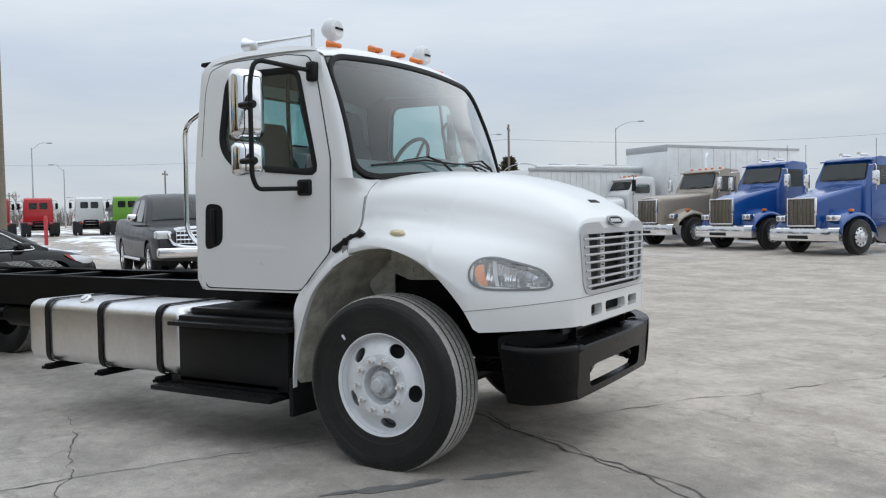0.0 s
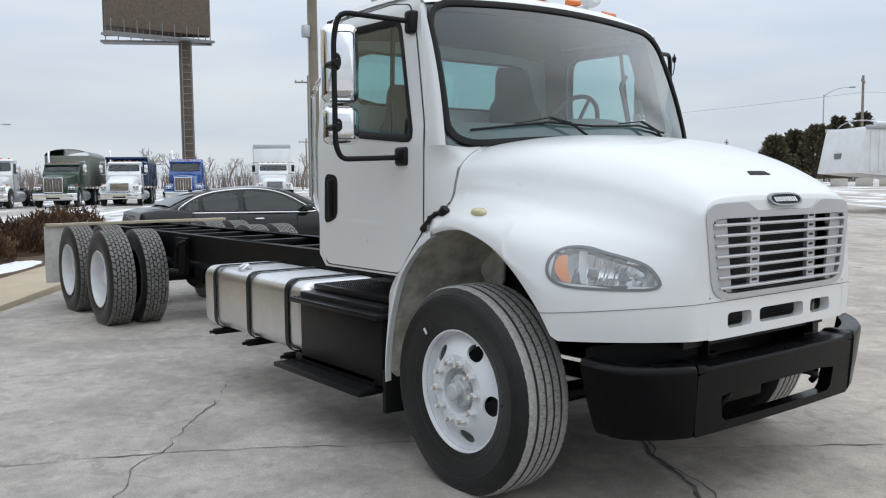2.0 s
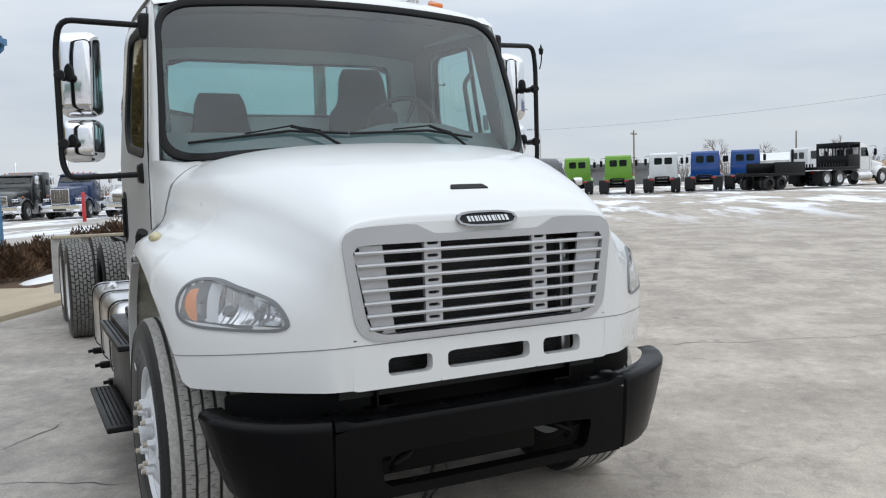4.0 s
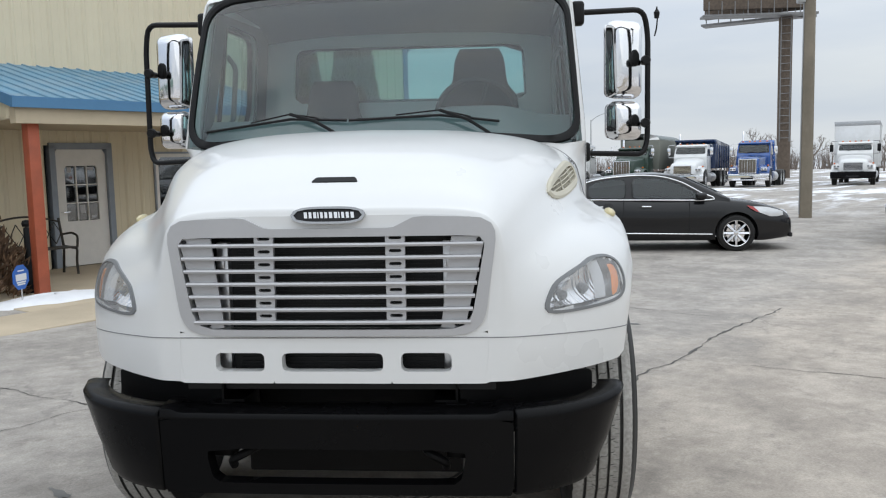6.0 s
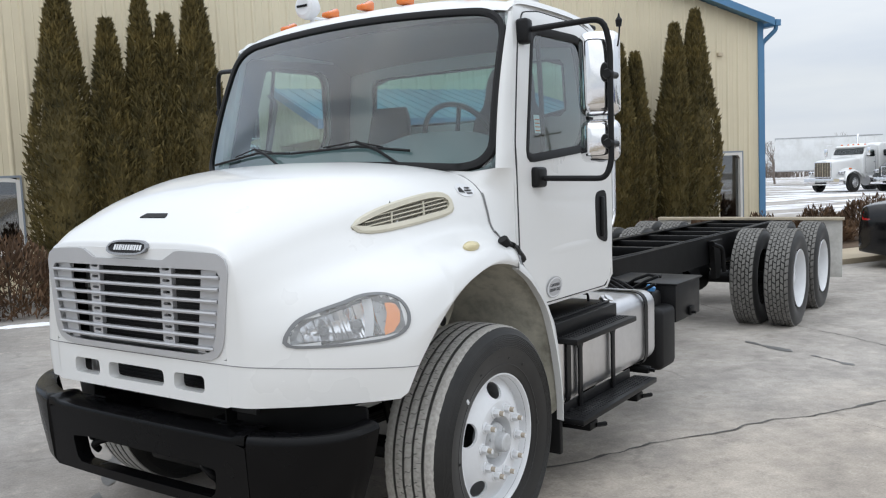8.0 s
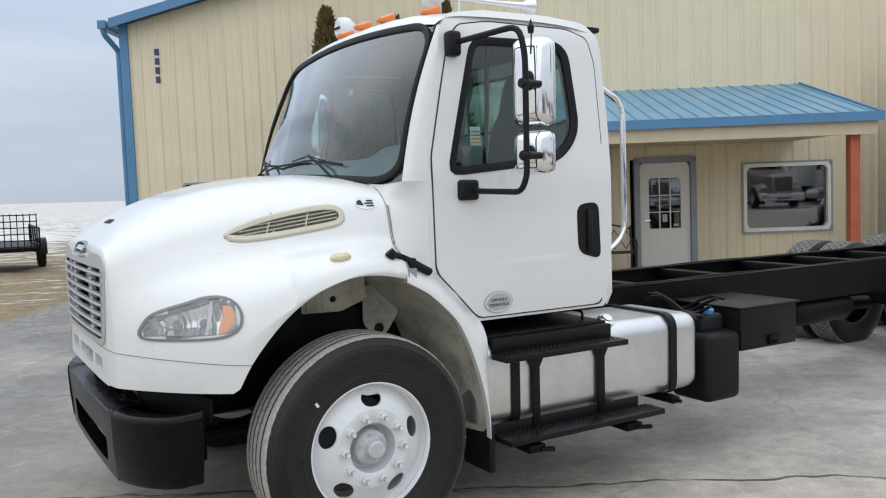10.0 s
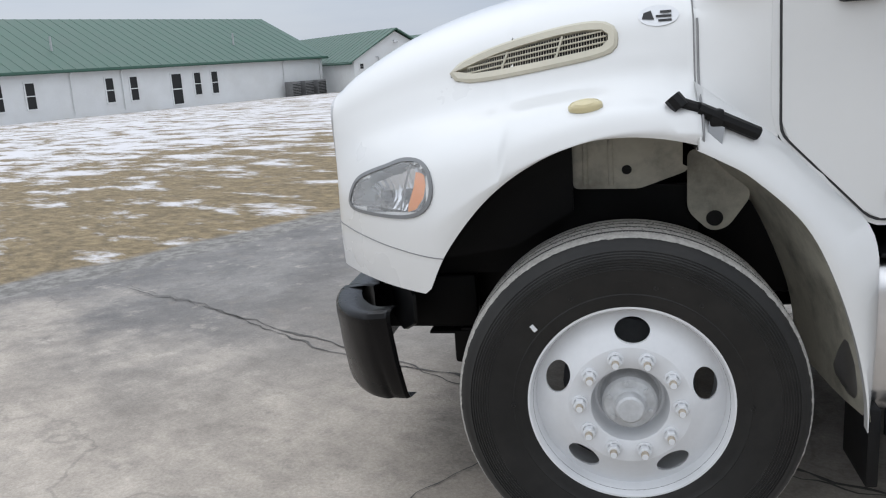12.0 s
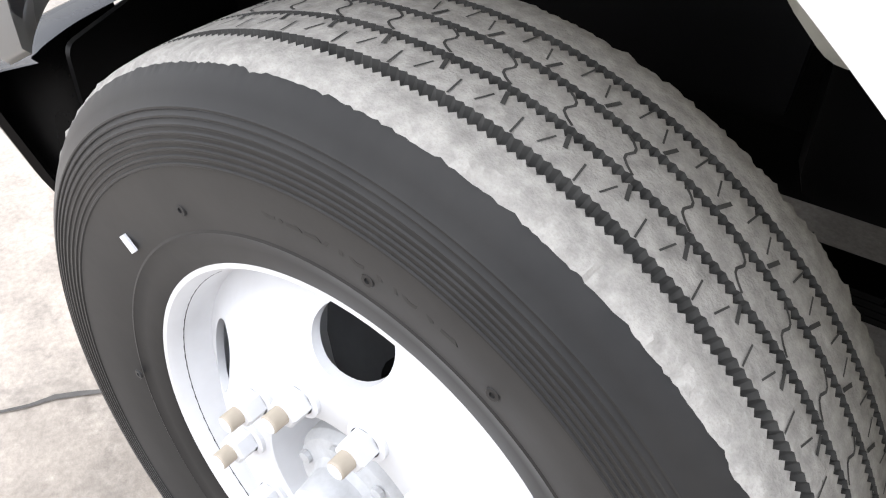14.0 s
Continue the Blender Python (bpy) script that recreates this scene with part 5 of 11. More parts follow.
def sipe_mesh():
    """Cuts across the ribs: thin dark strips let into the tread."""
    bm = B()

    def strip(line, w):
        rows = []
        for k, (t, y, r) in enumerate(line):
            t2, y2, _ = line[min(k + 1, len(line) - 1)]
            t1, y1, _ = line[max(k - 1, 0)]
            du, dv = (t2 - t1) * 0.506, y2 - y1
            ln = math.hypot(du, dv) or 1
            nu, nv = -dv / ln * w, du / ln * w
            p = lambda tt, yy: Vector((r * math.cos(tt), yy, r * math.sin(tt)))
            rows.append([p(t + nu / 0.506, y + nv), p(t - nu / 0.506, y - nv)])
        loft(bm, rows)

    for k in range(56):
        t = 2 * math.pi * k / 56
        if math.sin(t) < -0.55:
            continue
        d = 2 * math.pi / 56
        strip([(t - 0.22 * d + 0.45 * d * f + 0.12 * d * math.sin(f * math.pi * 2), -0.0175 + 0.035 * f, 0.5072) for f in [i / 8 for i in range(9)]], 0.0013)
        for s in (1, -1):
            strip([(t + 0.3 * d + 0.1 * d * f, s * (0.027 + 0.016 * f), 0.5070) for f in (0, 0.5, 1)], 0.0019)
            strip([(t + 0.78 * d - 0.05 * d * f, s * (0.064 - 0.022 * f), 0.5062 + 0.0006 * f) for f in (0, 0.5, 1)], 0.0009)
            strip([(t + 0.1 * d + 0.1 * d * f, s * (0.055 - 0.018 * f), 0.5064) for f in (0, 0.5, 1)], 0.0009)
    return bm


RIM = NUT = HUB = TYRE = SIPES = None


def shared(first, name, parent, m=None):
    ob = new(name, first.data)
    ob.parent = parent
    if m is not None:
        ob.matrix_basis = m
    return ob


def steer_wheel(s):
    flip = Matrix.Diagonal((1, s, 1, 1))
    bm = steer_rim()
    bm.transform(flip)
    if s < 0:
        bm.transform(Matrix.Rotation(radians(30), 4, "Y"))
    bm.transform(Matrix.Translation((0, 0, AXLE_Z)))
    wheel = part("front_wheel", bm, WHEEL_WHITE, truck, "white steel front wheel with ten lug nuts", angle=40)
    bm = hub_mesh()
    bm.transform(Matrix.Translation((0, 0, AXLE_Z)) @ flip)
    part("hub", bm, HUBGREY, wheel, "grey hub with a round cap", angle=30)
    first = None
    for k in range(10):
        a = radians(74 + 36 * k)
        if first is None:
            bm = nut_mesh()
            bm.transform(flip)
            first = part("lug_nut", bm, [WHEEL_WHITE, RUSTY], wheel, angle=30)
            ob = first
        else:
            ob = shared(first, "lug_nut", wheel)
        ob.matrix_basis = Matrix.Translation((0.1429 * math.cos(a), 0, AXLE_Z + 0.1429 * math.sin(a)))
    bm = steer_tyre()
    bm.transform(Matrix.Translation((0, s * 0.99, AXLE_Z)) @ flip)
    part("tyre", bm, [RUBBER, TREAD, GROOVE], wheel, "black tyre with worn dusty tread", angle=28)
    bm = sipe_mesh()
    bm.transform(Matrix.Translation((0, s * 0.99, AXLE_Z)))
    part("tread_siping", bm, GROOVE, wheel, flat=True, recalc=False)
    # small white tag on the sidewall and moulded marks
    bm = B()
    if s > 0:
        box(bm, -0.006, 0.006, -0.001, 0.002, -0.011, 0.011, 0.0)
        bm.transform(pose(0.267, 1.1255, 0.714, 0, 0, 0) @ pose(0, 0, 0, -4, 38, 0))
    else:
        box(bm, -0.007, 0.007, -0.002, 0.001, -0.016, 0.016, 0.0)
        bm.transform(pose(-0.235, -1.127, 0.735, 0, 0, 0) @ pose(0, 0, 0, 4, -38, 0))
    part("tyre_tag", bm, WHEEL_WHITE, wheel, "small white tag")
    bm = B()
    for t, r in ((78, 0.362), (116, 0.362), (57, 0.36), (0, 0.335), (180, 0.335)):
        a = radians(t)
        lathe(bm, [(0.007, 0), (0.006, 0.002), (0.003, 0.0022), (0.0025, 0.0005), (0, 0.0005)], 12, "y", (-r * math.cos(a), 0.1335, r * math.sin(a)))
        bm.transform(Matrix.Translation((0, s * 0.99, AXLE_Z)) @ flip)
        part("mould_mark", bm, RUBBER, wheel)
        bm = B()
    # size marking, moulded low
    txt = bpy.data.curves.new("size_text", "FONT")
    txt.body, txt.size, txt.extrude, txt.align_x = "295/75R22.5", 0.042, 0.0008, "CENTER"
    tob = new("size_text", txt)
    dg = bpy.context.evaluated_depsgraph_get()
    tm = tob.evaluated_get(dg).to_mesh()
    tb = B()
    tb.from_mesh(tm)
    for v in tb.verts:
        a = radians(100) - v.co.x / 0.375
        r = 0.372 + v.co.y
        v.co = Vector((-r * math.cos(math.pi - a) * 1.0, 0.1375 + v.co.z + (r - 0.39) * 0.10, r * math.sin(a)))
    if s > 0:
        for v in tb.verts:
            v.co.x = -v.co.x * -1
    tmp = bpy.data.meshes.new("tmp")
    tb.to_mesh(tmp)
    tb.free()
    bm.from_mesh(tmp)
    bpy.data.meshes.remove(tmp)
    bpy.data.objects.remove(tob)
    bpy.data.curves.remove(txt)
    bm.transform(Matrix.Translation((0, s * 0.99, AXLE_Z)) @ flip)
    part("sidewall_marking", bm, RUBBER, wheel, "moulded tyre size marking", flat=True)
    return wheel


steer_wheel(1)
steer_wheel(-1)


def drive_tyre_mesh():
    bm = B()
    wall = [(0.29, 0.095), (0.305, 0.112), (0.33, 0.122), (0.37, 0.132), (0.41, 0.137), (0.45, 0.132), (0.475, 0.122), (0.494, 0.110)]
    prof = wall + [(0.500, 0.10), (0.501, 0.05), (0.502, 0.0), (0.501, -0.05), (0.500, -0.10)] + [(r, -a) for r, a in reversed(wall)]
    lathe(bm, prof, 96, mats=[0] * (len(prof) - 1))
    rng = random.Random(3)
    n = 46
    for row, (y0, y1) in enumerate(((-0.112, -0.078), (-0.073, -0.04), (-0.035, -0.002), (0.002, 0.035), (0.04, 0.073), (0.078, 0.112))):
        for k in range(n):
            t0 = 2 * math.pi * (k + (row % 2) * 0.5) / n
            dt = 2 * math.pi / n
            lean = dt * 0.22 * (1 if row % 2 else -1)
            q = []
            for r, e in ((0.500, 0.0), (0.516, 0.04)):
                for t, y in ((t0 + (0.06 + e) * dt - lean * 0.5, y0 + 0.002), (t0 + (0.94 - e) * dt - lean * 0.5, y0 + 0.002), (t0 + (0.94 - e) * dt + lean * 0.5, y1 - 0.002), (t0 + (0.06 + e) * dt + lean * 0.5, y1 - 0.002)):
                    rr = r - 0.05 * max(0, abs(y) - 0.07)
                    q.append(bm.verts.new((rr * math.cos(t), y, rr * math.sin(t))))
            for f in ((4, 5, 6, 7), (0, 1, 5, 4), (1, 2, 6, 5), (2, 3, 7, 6), (3, 0, 4, 7)):
                bm.faces.new([q[i] for i in f]).material_index = 1
    for v in bm.verts:
        v.co.z = max(v.co.z, -AXLE_Z - 0.009)
    return bm


def drive_rim_mesh(s):
    """Outer dual wheel: a deep white dish."""
    bm = B()
    lathe(bm, [(0.305, 0.125), (0.300, 0.130), (0.292, 0.122), (0.282, 0.10), (0.272, 0.06), (0.268, -0.02), (0.262, -0.06), (0.235, -0.075), (0.17, -0.085), (0.12, -0.088), (0.11, -0.07), (0.105, 0.02), (0.09, 0.06), (0.06, 0.07), (0, 0.07)], 56)
    bm.transform(Matrix.Diagonal((1, s, 1, 1)))
    return bm


def rear_axles():
    tm = None
    for x in (-6.2, -7.5):
        for s in (1, -1):
            wheel = None
            for y in (0.985, 0.645):
                if y > 0.9:
                    bm = drive_rim_mesh(s)
                    bm.transform(Matrix.Translation((x, s * y, AXLE_Z + 0.01)))
                    wheel = part("rear_wheel", bm, WHEEL_WHITE, truck, "white deep dish dual rear wheel")
                    for k in range(10):
                        a = radians(36 * k)
                        bm = B()
                        lathe(bm, [(0.016, 0), (0.016, 0.025), (0.009, 0.028), (0.009, 0.045), (0, 0.045)], 8, "y")
                        bm.transform(Matrix.Translation((x + 0.143 * math.cos(a), s * (y - 0.088), AXLE_Z + 0.01 + 0.143 * math.sin(a))) @ Matrix.Diagonal((1, s, 1, 1)))
                        part("lug_nut", bm, WHEEL_WHITE, wheel)
                if tm is None:
                    tm = part("tyre", drive_tyre_mesh(), [RUBBER, DRIVE], wheel, "black drive tyre with block tread", angle=25)
                    tm.matrix_basis = Matrix.Translation((x, s * y, AXLE_Z + 0.01))
                else:
                    ob = shared(tm, "tyre", wheel, Matrix.Translation((x, s * y, AXLE_Z + 0.01)))
        bm = B()
        tube(bm, [(x, -0.95, AXLE_Z), (x, 0.95, AXLE_Z)], 0.07, 12)
        lathe(bm, [(0.02, -0.2), (0.14, -0.17), (0.2, 0.0), (0.14, 0.17), (0.05, 0.22)], 18, "x", (x + 0.03, 0, AXLE_Z + 0.02))
        part("rear_axle", bm, CHASSIS, truck)
    bm = B()
    tube(bm, [(0, -0.9, AXLE_Z - 0.06), (0, -0.6, AXLE_Z - 0.12), (0, 0.6, AXLE_Z - 0.12), (0, 0.9, AXLE_Z - 0.06)], 0.055, 10)
    axle = part("front_axle", bm, CHASSIS, truck)
    for s in (-1, 1):
        bm = B()
        lathe(bm, [(0.19, 0.80), (0.20, 0.86), (0.20, 0.92), (0.08, 0.95)], 24, "y", (0, 0, AXLE_Z)) if s > 0 else lathe(bm, [(0.19, -0.80), (0.20, -0.86), (0.20, -0.92), (0.08, -0.95)], 24, "y", (0, 0, AXLE_Z))
        part("brake_drum", bm, DRUM, axle)
        for k in range(5):
            bm = B()
            box(bm, -0.75 + 0.12 * k, 0.72 - 0.12 * k, s * 0.43 - 0.04, s * 0.43 + 0.04, 0.475 + 0.012 * k, 0.485 + 0.012 * k)
            part("spring_leaf", bm, CHASSIS, axle)
        bm = B()
        tube(bm, [(0.05, s * 0.6, 0.40), (0.12, s * 0.55, 0.85)], 0.035, 10)
        part("shock_absorber", bm, CHASSIS, axle)


rear_axles()


# ---------------------------------------------------------------- frame, tanks, steps
def build_frame():
    bm = B()
    for s in (-1, 1):
        y = s * 0.43
        box(bm, -9.1, 0.95, y - 0.004, y + 0.004, 0.70, 0.965)
        for z in (0.70, 0.957):
            box(bm, -9.1, 0.95, y - s * 0.08 if s > 0 else y, y if s > 0 else y - s * 0.08, z, z + 0.008)
    frame_ob = part("frame_rail", bm, CHASSIS, truck, "long black channel frame rails", flat=True)
    for x in (-1.75, -2.45, -3.35, -4.3, -5.0, -5.78, -6.45, -7.1, -7.9, -8.9):
        bm = B()
        box(bm, x - 0.05, x + 0.05, -0.425, 0.425, 0.86, 0.945, 0.006)
        part("cross_member", bm, CHASSIS, frame_ob)
    bm = B()
    # driveshaft, gearbox, engine mass
    tube(bm, [(-1.9, 0, 0.68), (-5.5, 0, 0.52)], 0.06, 12)
    part("driveshaft", bm, CHASSIS, truck)
    bm = B()
    box(bm, -1.75, -0.9, -0.22, 0.22, 0.45, 0.95, 0.06)
    part("gearbox", bm, CHASSIS, truck)
    bm = B()
    box(bm, -0.9, 0.80, -0.36, 0.36, 0.52, 1.42, 0.08)
    box(bm, -0.75, -0.25, -0.50, 0.50, 0.62, 1.22, 0.05)
    engine = part("engine", bm, CHASSIS, truck)
    for y in (-0.3, 0.25):
        bm = B()
        tube(bm, bend([(0.2, y, 1.3), (0.6, y * 1.4, 1.2), (0.75, y * 1.5, 0.9)], 0.15), 0.04, 10)
        part("hose", bm, CHASSIS, engine)
    for s in (-1, 1):
        for x in (-6.2, -7.5):
            bm = B()
            for k in range(4):
                box(bm, x - 0.5 + 0.1 * k, x + 0.5 - 0.1 * k, s * 0.43 - 0.045, s * 0.43 + 0.045, 0.60 + 0.013 * k, 0.611 + 0.013 * k)
            part("leaf_spring", bm, CHASSIS, truck)
        for x in (-5.42, -6.72, -8.0):
            bm = B()
            plate(bm, [(x - 0.16, 0.93), (x + 0.16, 0.93), (x + 0.07, 0.55), (x - 0.07, 0.55)], lambda u, v, d: Vector((u, s * (0.445 + d), v)), 0.05)
            tube(bm, bend([(x + 0.18, s * 0.50, 0.90), (x + 0.08, s * 0.56, 0.86), (x + 0.02, s * 0.56, 0.62)], 0.05), 0.022, 8)
            part("spring_hanger", bm, CHASSIS, truck)
        # air tanks and lines along the frame
        bm = B()
        lathe(bm, [(0.0, -0.38), (0.09, -0.36), (0.115, -0.30), (0.115, 0.30), (0.09, 0.36), (0.0, 0.38)], 20, "x", (-4.35, s * 0.30, 0.60))
        part("air_tank", bm, CHASSIS, truck, "black air tank")
    bm = B()
    for k, y in enumerate((0.40, 0.385, -0.39)):
        tube(bm, [(x, y + 0.008 * math.sin(3 * x + k), 0.955 + 0.012 * math.sin(2.2 * x + 2 * k)) for x in [-1.6 - 0.25 * i for i in range(27)]], 0.009, 6)
    part("brake_line", bm, TRIM, truck)
    # board and flap at the tail
    bm = B()
    box(bm, -8.42, -8.30, -1.16, 1.20, 0.968, 1.005, 0.004)
    part("tail_board", bm, surface("weathered_board", (0.42, 0.36, 0.27), 0.8, vary=0.2), truck, "weathered wooden board across the frame")
    for s in (-1, 1):
        bm = B()
        rows = [[Vector((-8.36 - 0.02 * math.sin(3 * z), s * y, z)) for y in (0.72, 0.9, 1.1, 1.18)] for z in (0.97, 0.8, 0.6, 0.4, 0.25)]
        loft(bm, rows)
        loft(bm, [[p + Vector((-0.008, 0, 0)) for p in r] for r in rows])
        part("mud_flap", bm, surface_cache2(), truck, "light grey mud flap")


def surface_cache2():
    if "flap" not in _cache:
        _cache["flap"] = surface("grey_flap", (0.55, 0.54, 0.51), 0.7, vary=0.1, dirt=(0.25, 0.23, 0.2), dirt_amount=0.5)
    return _cache["flap"]


build_frame()


def tread_plate(bm, x0, x1, y0, y1, z):
    k = 0
    y = y0 + 0.015
    while y < y1 - 0.012:
        x = x0 + 0.02 + (0.012 if k % 2 else 0)
        while x < x1 - 0.02:
            lathe(bm, [(0.0055, 0.0), (0.004, 0.004), (0.0, 0.005)], 6, "z", (x, y, z))
            x += 0.028
        y += 0.022
        k += 1


def build_tank(s, x0, x1, y0, y1, z0, z1, straps, cap):
    bm = B()
    box(bm, x0, x1, s * y0 if s > 0 else s * y1, s * y1 if s > 0 else s * y0, z0, z1, 0.085, 5)
    tank = part("fuel_tank", bm, ALU, truck, "brushed aluminium fuel tank with black straps", angle=60)
    for x in straps:
        bm = B()
        path = rounded([(y0 - 0.006, z0 - 0.006), (y1 + 0.006, z0 - 0.006), (y1 + 0.006, z1 + 0.006), (y0 - 0.006, z1 + 0.006)], 0.09, 6)
        rows = []
        for dx in (-0.024, 0.024):
            rows.append([Vector((x + dx, s * p.x, p.y)) for p in path])
        rows2 = [[Vector((x + dx, s * q.x, q.y)) for q in grow(path, 0.006)] for dx in (0.024, -0.024)]
        loft(bm, [rows[0], rows[1], rows2[0], rows2[1]], close_u=True, close_v=True)
        st = part("strap", bm, BLACK, tank)
        bm = B()
        box(bm, x - 0.03, x + 0.03, s * y0 * 0.8 if s > 0 else s * (y1 + 0.03), s * (y1 + 0.03) if s > 0 else s * y0 * 0.8, z0 - 0.055, z0 - 0.012, 0.01)
        tube(bm, [(x, s * (y1 + 0.01), z0 - 0.03), (x, s * (y1 + 0.06), z0 - 0.035)], 0.012, 6)
        part("tank_bracket", bm, CHASSIS, tank)
    bm = B()
    base = Vector(cap)
    d = Vector((0, s * 0.55, 0.83))
    lathe(bm, [(0.045, -0.01), (0.048, 0.015), (0.046, 0.035), (0.03, 0.042), (0.028, 0.05), (0, 0.05)], 14, "z")
    bm.transform(Matrix.Translation(base) @ d.to_track_quat("Z", "X").to_matrix().to_4x4())
    part("fuel_cap", bm, ALU, tank, "dull fuel cap")


build_tank(-1, -3.30, -1.60, 0.48, 1.085, 0.385, 0.845, (-3.02, -2.42, -1.82), (-2.70, -0.98, 0.835))
build_tank(1, -2.20, -0.63, 0.45, 1.03, 0.415, 0.865, (-1.96, -0.86), (-1.53, 0.955, 0.855))


def build_steps():
    # right: black battery box with two steps
    bm = B()
    box(bm, -1.62, -0.70, -1.10, -0.50, 0.36, 0.80, 0.012)
    right = part("battery_box", bm, BLACK, truck, "black battery box with tread plate steps")
    bm = B()
    box(bm, -1.66, -0.66, -1.16, -0.86, 0.735, 0.765, 0.008)
    box(bm, -1.60, -0.70, -1.02, -0.50, 0.80, 0.845, 0.01)
    tread_plate(bm, -1.64, -0.68, -1.15, -1.03, 0.765)
    tread_plate(bm, -1.58, -0.72, -1.0, -0.64, 0.845)
    part("upper_step", bm, BLACK, right)
    bm = B()
    box(bm, -1.76, -0.74, -1.225, -0.985, 0.315, 0.345, 0.006)
    box(bm, -1.70, -0.78, -1.10, -1.07, 0.33, 0.40, 0.006)
    tread_plate(bm, -1.74, -0.76, -1.21, -1.0, 0.345)
    part("lower_step", bm, BLACK, right)
    # left: two open steps over the tank
    bm = B()
    box(bm, -1.52, -0.72, 0.945, 1.155, 0.770, 0.800, 0.006)
    box(bm, -1.52, -0.72, 0.94, 0.95, 0.770, 0.868, 0.003)
    tread_plate(bm, -1.50, -0.74, 0.965, 1.145, 0.800)
    left = part("cab_step", bm, BLACK, truck, "black perforated steel cab steps")
    bm = B()
    box(bm, -1.74, -0.72, 1.04, 1.185, 0.365, 0.395, 0.006)
    box(bm, -1.68, -0.72, 1.03, 1.04, 0.365, 0.445, 0.003)
    tread_plate(bm, -1.72, -0.74, 1.05, 1.175, 0.395)
    part("lower_step", bm, BLACK, left)
    for x in (-1.42, -0.98):
        bm = B()
        box(bm, x - 0.022, x + 0.022, 1.042, 1.054, 0.38, 0.77, 0.003)
        plate(bm, [(x - 0.05, 0.755), (x + 0.05, 0.755), (x + 0.02, 0.70), (x - 0.02, 0.70)], lambda u, v, d: Vector((u, 1.043 + d, v)), 0.010)
        part("step_strut", bm, BLACK, left)
    for x in (-1.55, -0.9):
        bm = B()
        box(bm, x - 0.05, x + 0.05, 0.6, 1.16, 0.30, 0.345, 0.01)
        tube(bm, [(x - 0.02, 1.16, 0.318), (x - 0.08, 1.19, 0.315)], 0.012, 6)
        part("step_bracket", bm, CHASSIS, left)
    bm = B()
    box(bm, -1.5, -0.7, 0.55, 1.00, 0.87, 0.885, 0.004)
    box(bm, -1.50, -0.72, 0.965, 1.042, 0.797, 0.872, 0.006)
    tread_plate(bm, -1.48, -0.74, 0.97, 1.0, 0.885)
    tube(bm, bend([(-1.42, 0.9, 0.885), (-1.42, 0.9, 0.93), (-1.42, 0.78, 0.93)], 0.02), 0.008, 6)
    part("tank_top_plate", bm, BLACK, left)
    # fluid tank and equipment box
    bm = B()
    box(bm, -2.56, -2.26, 0.72, 1.03, 0.30, 0.72, 0.045, 3)
    box(bm, -2.50, -2.30, 0.70, 0.95, 0.70, 0.82, 0.03, 3)
    fluid = part("fluid_tank", bm, TRIM, truck, "black plastic fluid tank with blue cap", angle=50)
    bm = B()
    lathe(bm, [(0.03, 0), (0.032, 0.02), (0.03, 0.035), (0, 0.037)], 14, "z")
    bm.transform(pose(-2.40, 0.90, 0.82, -25, 0, 0))
    part("blue_cap", bm, surface("blue_cap", (0.06, 0.22, 0.48), 0.4), fluid, "blue filler cap")
    bm = B()
    for k in range(5):
        tube(bm, [(-2.25 - 0.06 * k, 0.5 + 0.09 * i, 0.86 + 0.06 * math.sin(0.9 * i + k)) for i in range(6)], 0.011, 6)
    part("hose", bm, TRIM, fluid)
    bm = B()
    box(bm, -3.08, -2.55, 0.50, 1.03, 0.585, 0.845, 0.008)
    box(bm, -3.10, -2.53, 0.49, 1.045, 0.842, 0.856, 0.004)
    eq = part("equipment_box", bm, BLACK, truck, "black steel equipment box")
    bm = B()
    box(bm, -2.9, -2.8, 1.03, 1.05, 0.60, 0.66, 0.006)
    tube(bm, [(-2.83, 1.045, 0.62), (-2.83, 1.08, 0.62)], 0.01, 6)
    part("box_latch", bm, CHASSIS, eq)
    # stickers: grey ovals with bars
    for (x, z, a, b, y0) in ((-0.79, 1.055, 0.085, 0.058, 1.0), (-0.10, 1.59, 0.055, 0.03, None)):
        bm = B()
        ell = [(x + a * math.cos(w), z + b * math.sin(w)) for w in [2 * math.pi * i / 40 for i in range(40)]]
        f = (lambda u, v, d: Vector((u, cab_y(v) + 0.0075 - d, v))) if y0 else (lambda u, v, d: on_side(1, u, v, 0.003 - d))
        plate(bm, ell, f, 0.002)
        st = part("sticker", bm, STICKER if y0 else WHEEL_WHITE, truck, "oval sticker")
        if y0:
            bm = B()
            ring = [(x + 0.93 * a * math.cos(w), z + 0.9 * b * math.sin(w)) for w in [2 * math.pi * i / 40 for i in range(40)]]
            ring2 = [(x + 0.86 * a * math.cos(w), z + 0.8 * b * math.sin(w)) for w in [2 * math.pi * i / 40 for i in range(40)]]
            holed(bm, ring, ring2, lambda u, v, d: Vector((u, cab_y(v) + 0.009 - d, v)), 0.001, (x, z), 40)
            part("sticker_ring", bm, WHEEL_WHITE, st)
            for zz, txt, size in ((z + 0.012, "CERTIFIED", 0.022), (z - 0.013, "CLEAN IDLE", 0.022)):
                letters(txt, size, Matrix(((-1, 0, 0, x), (0, 0, 1, cab_y(z) + 0.0095), (0, 1, 0, zz), (0, 0, 0, 1))), SEAM, st)
        else:
            bm = B()
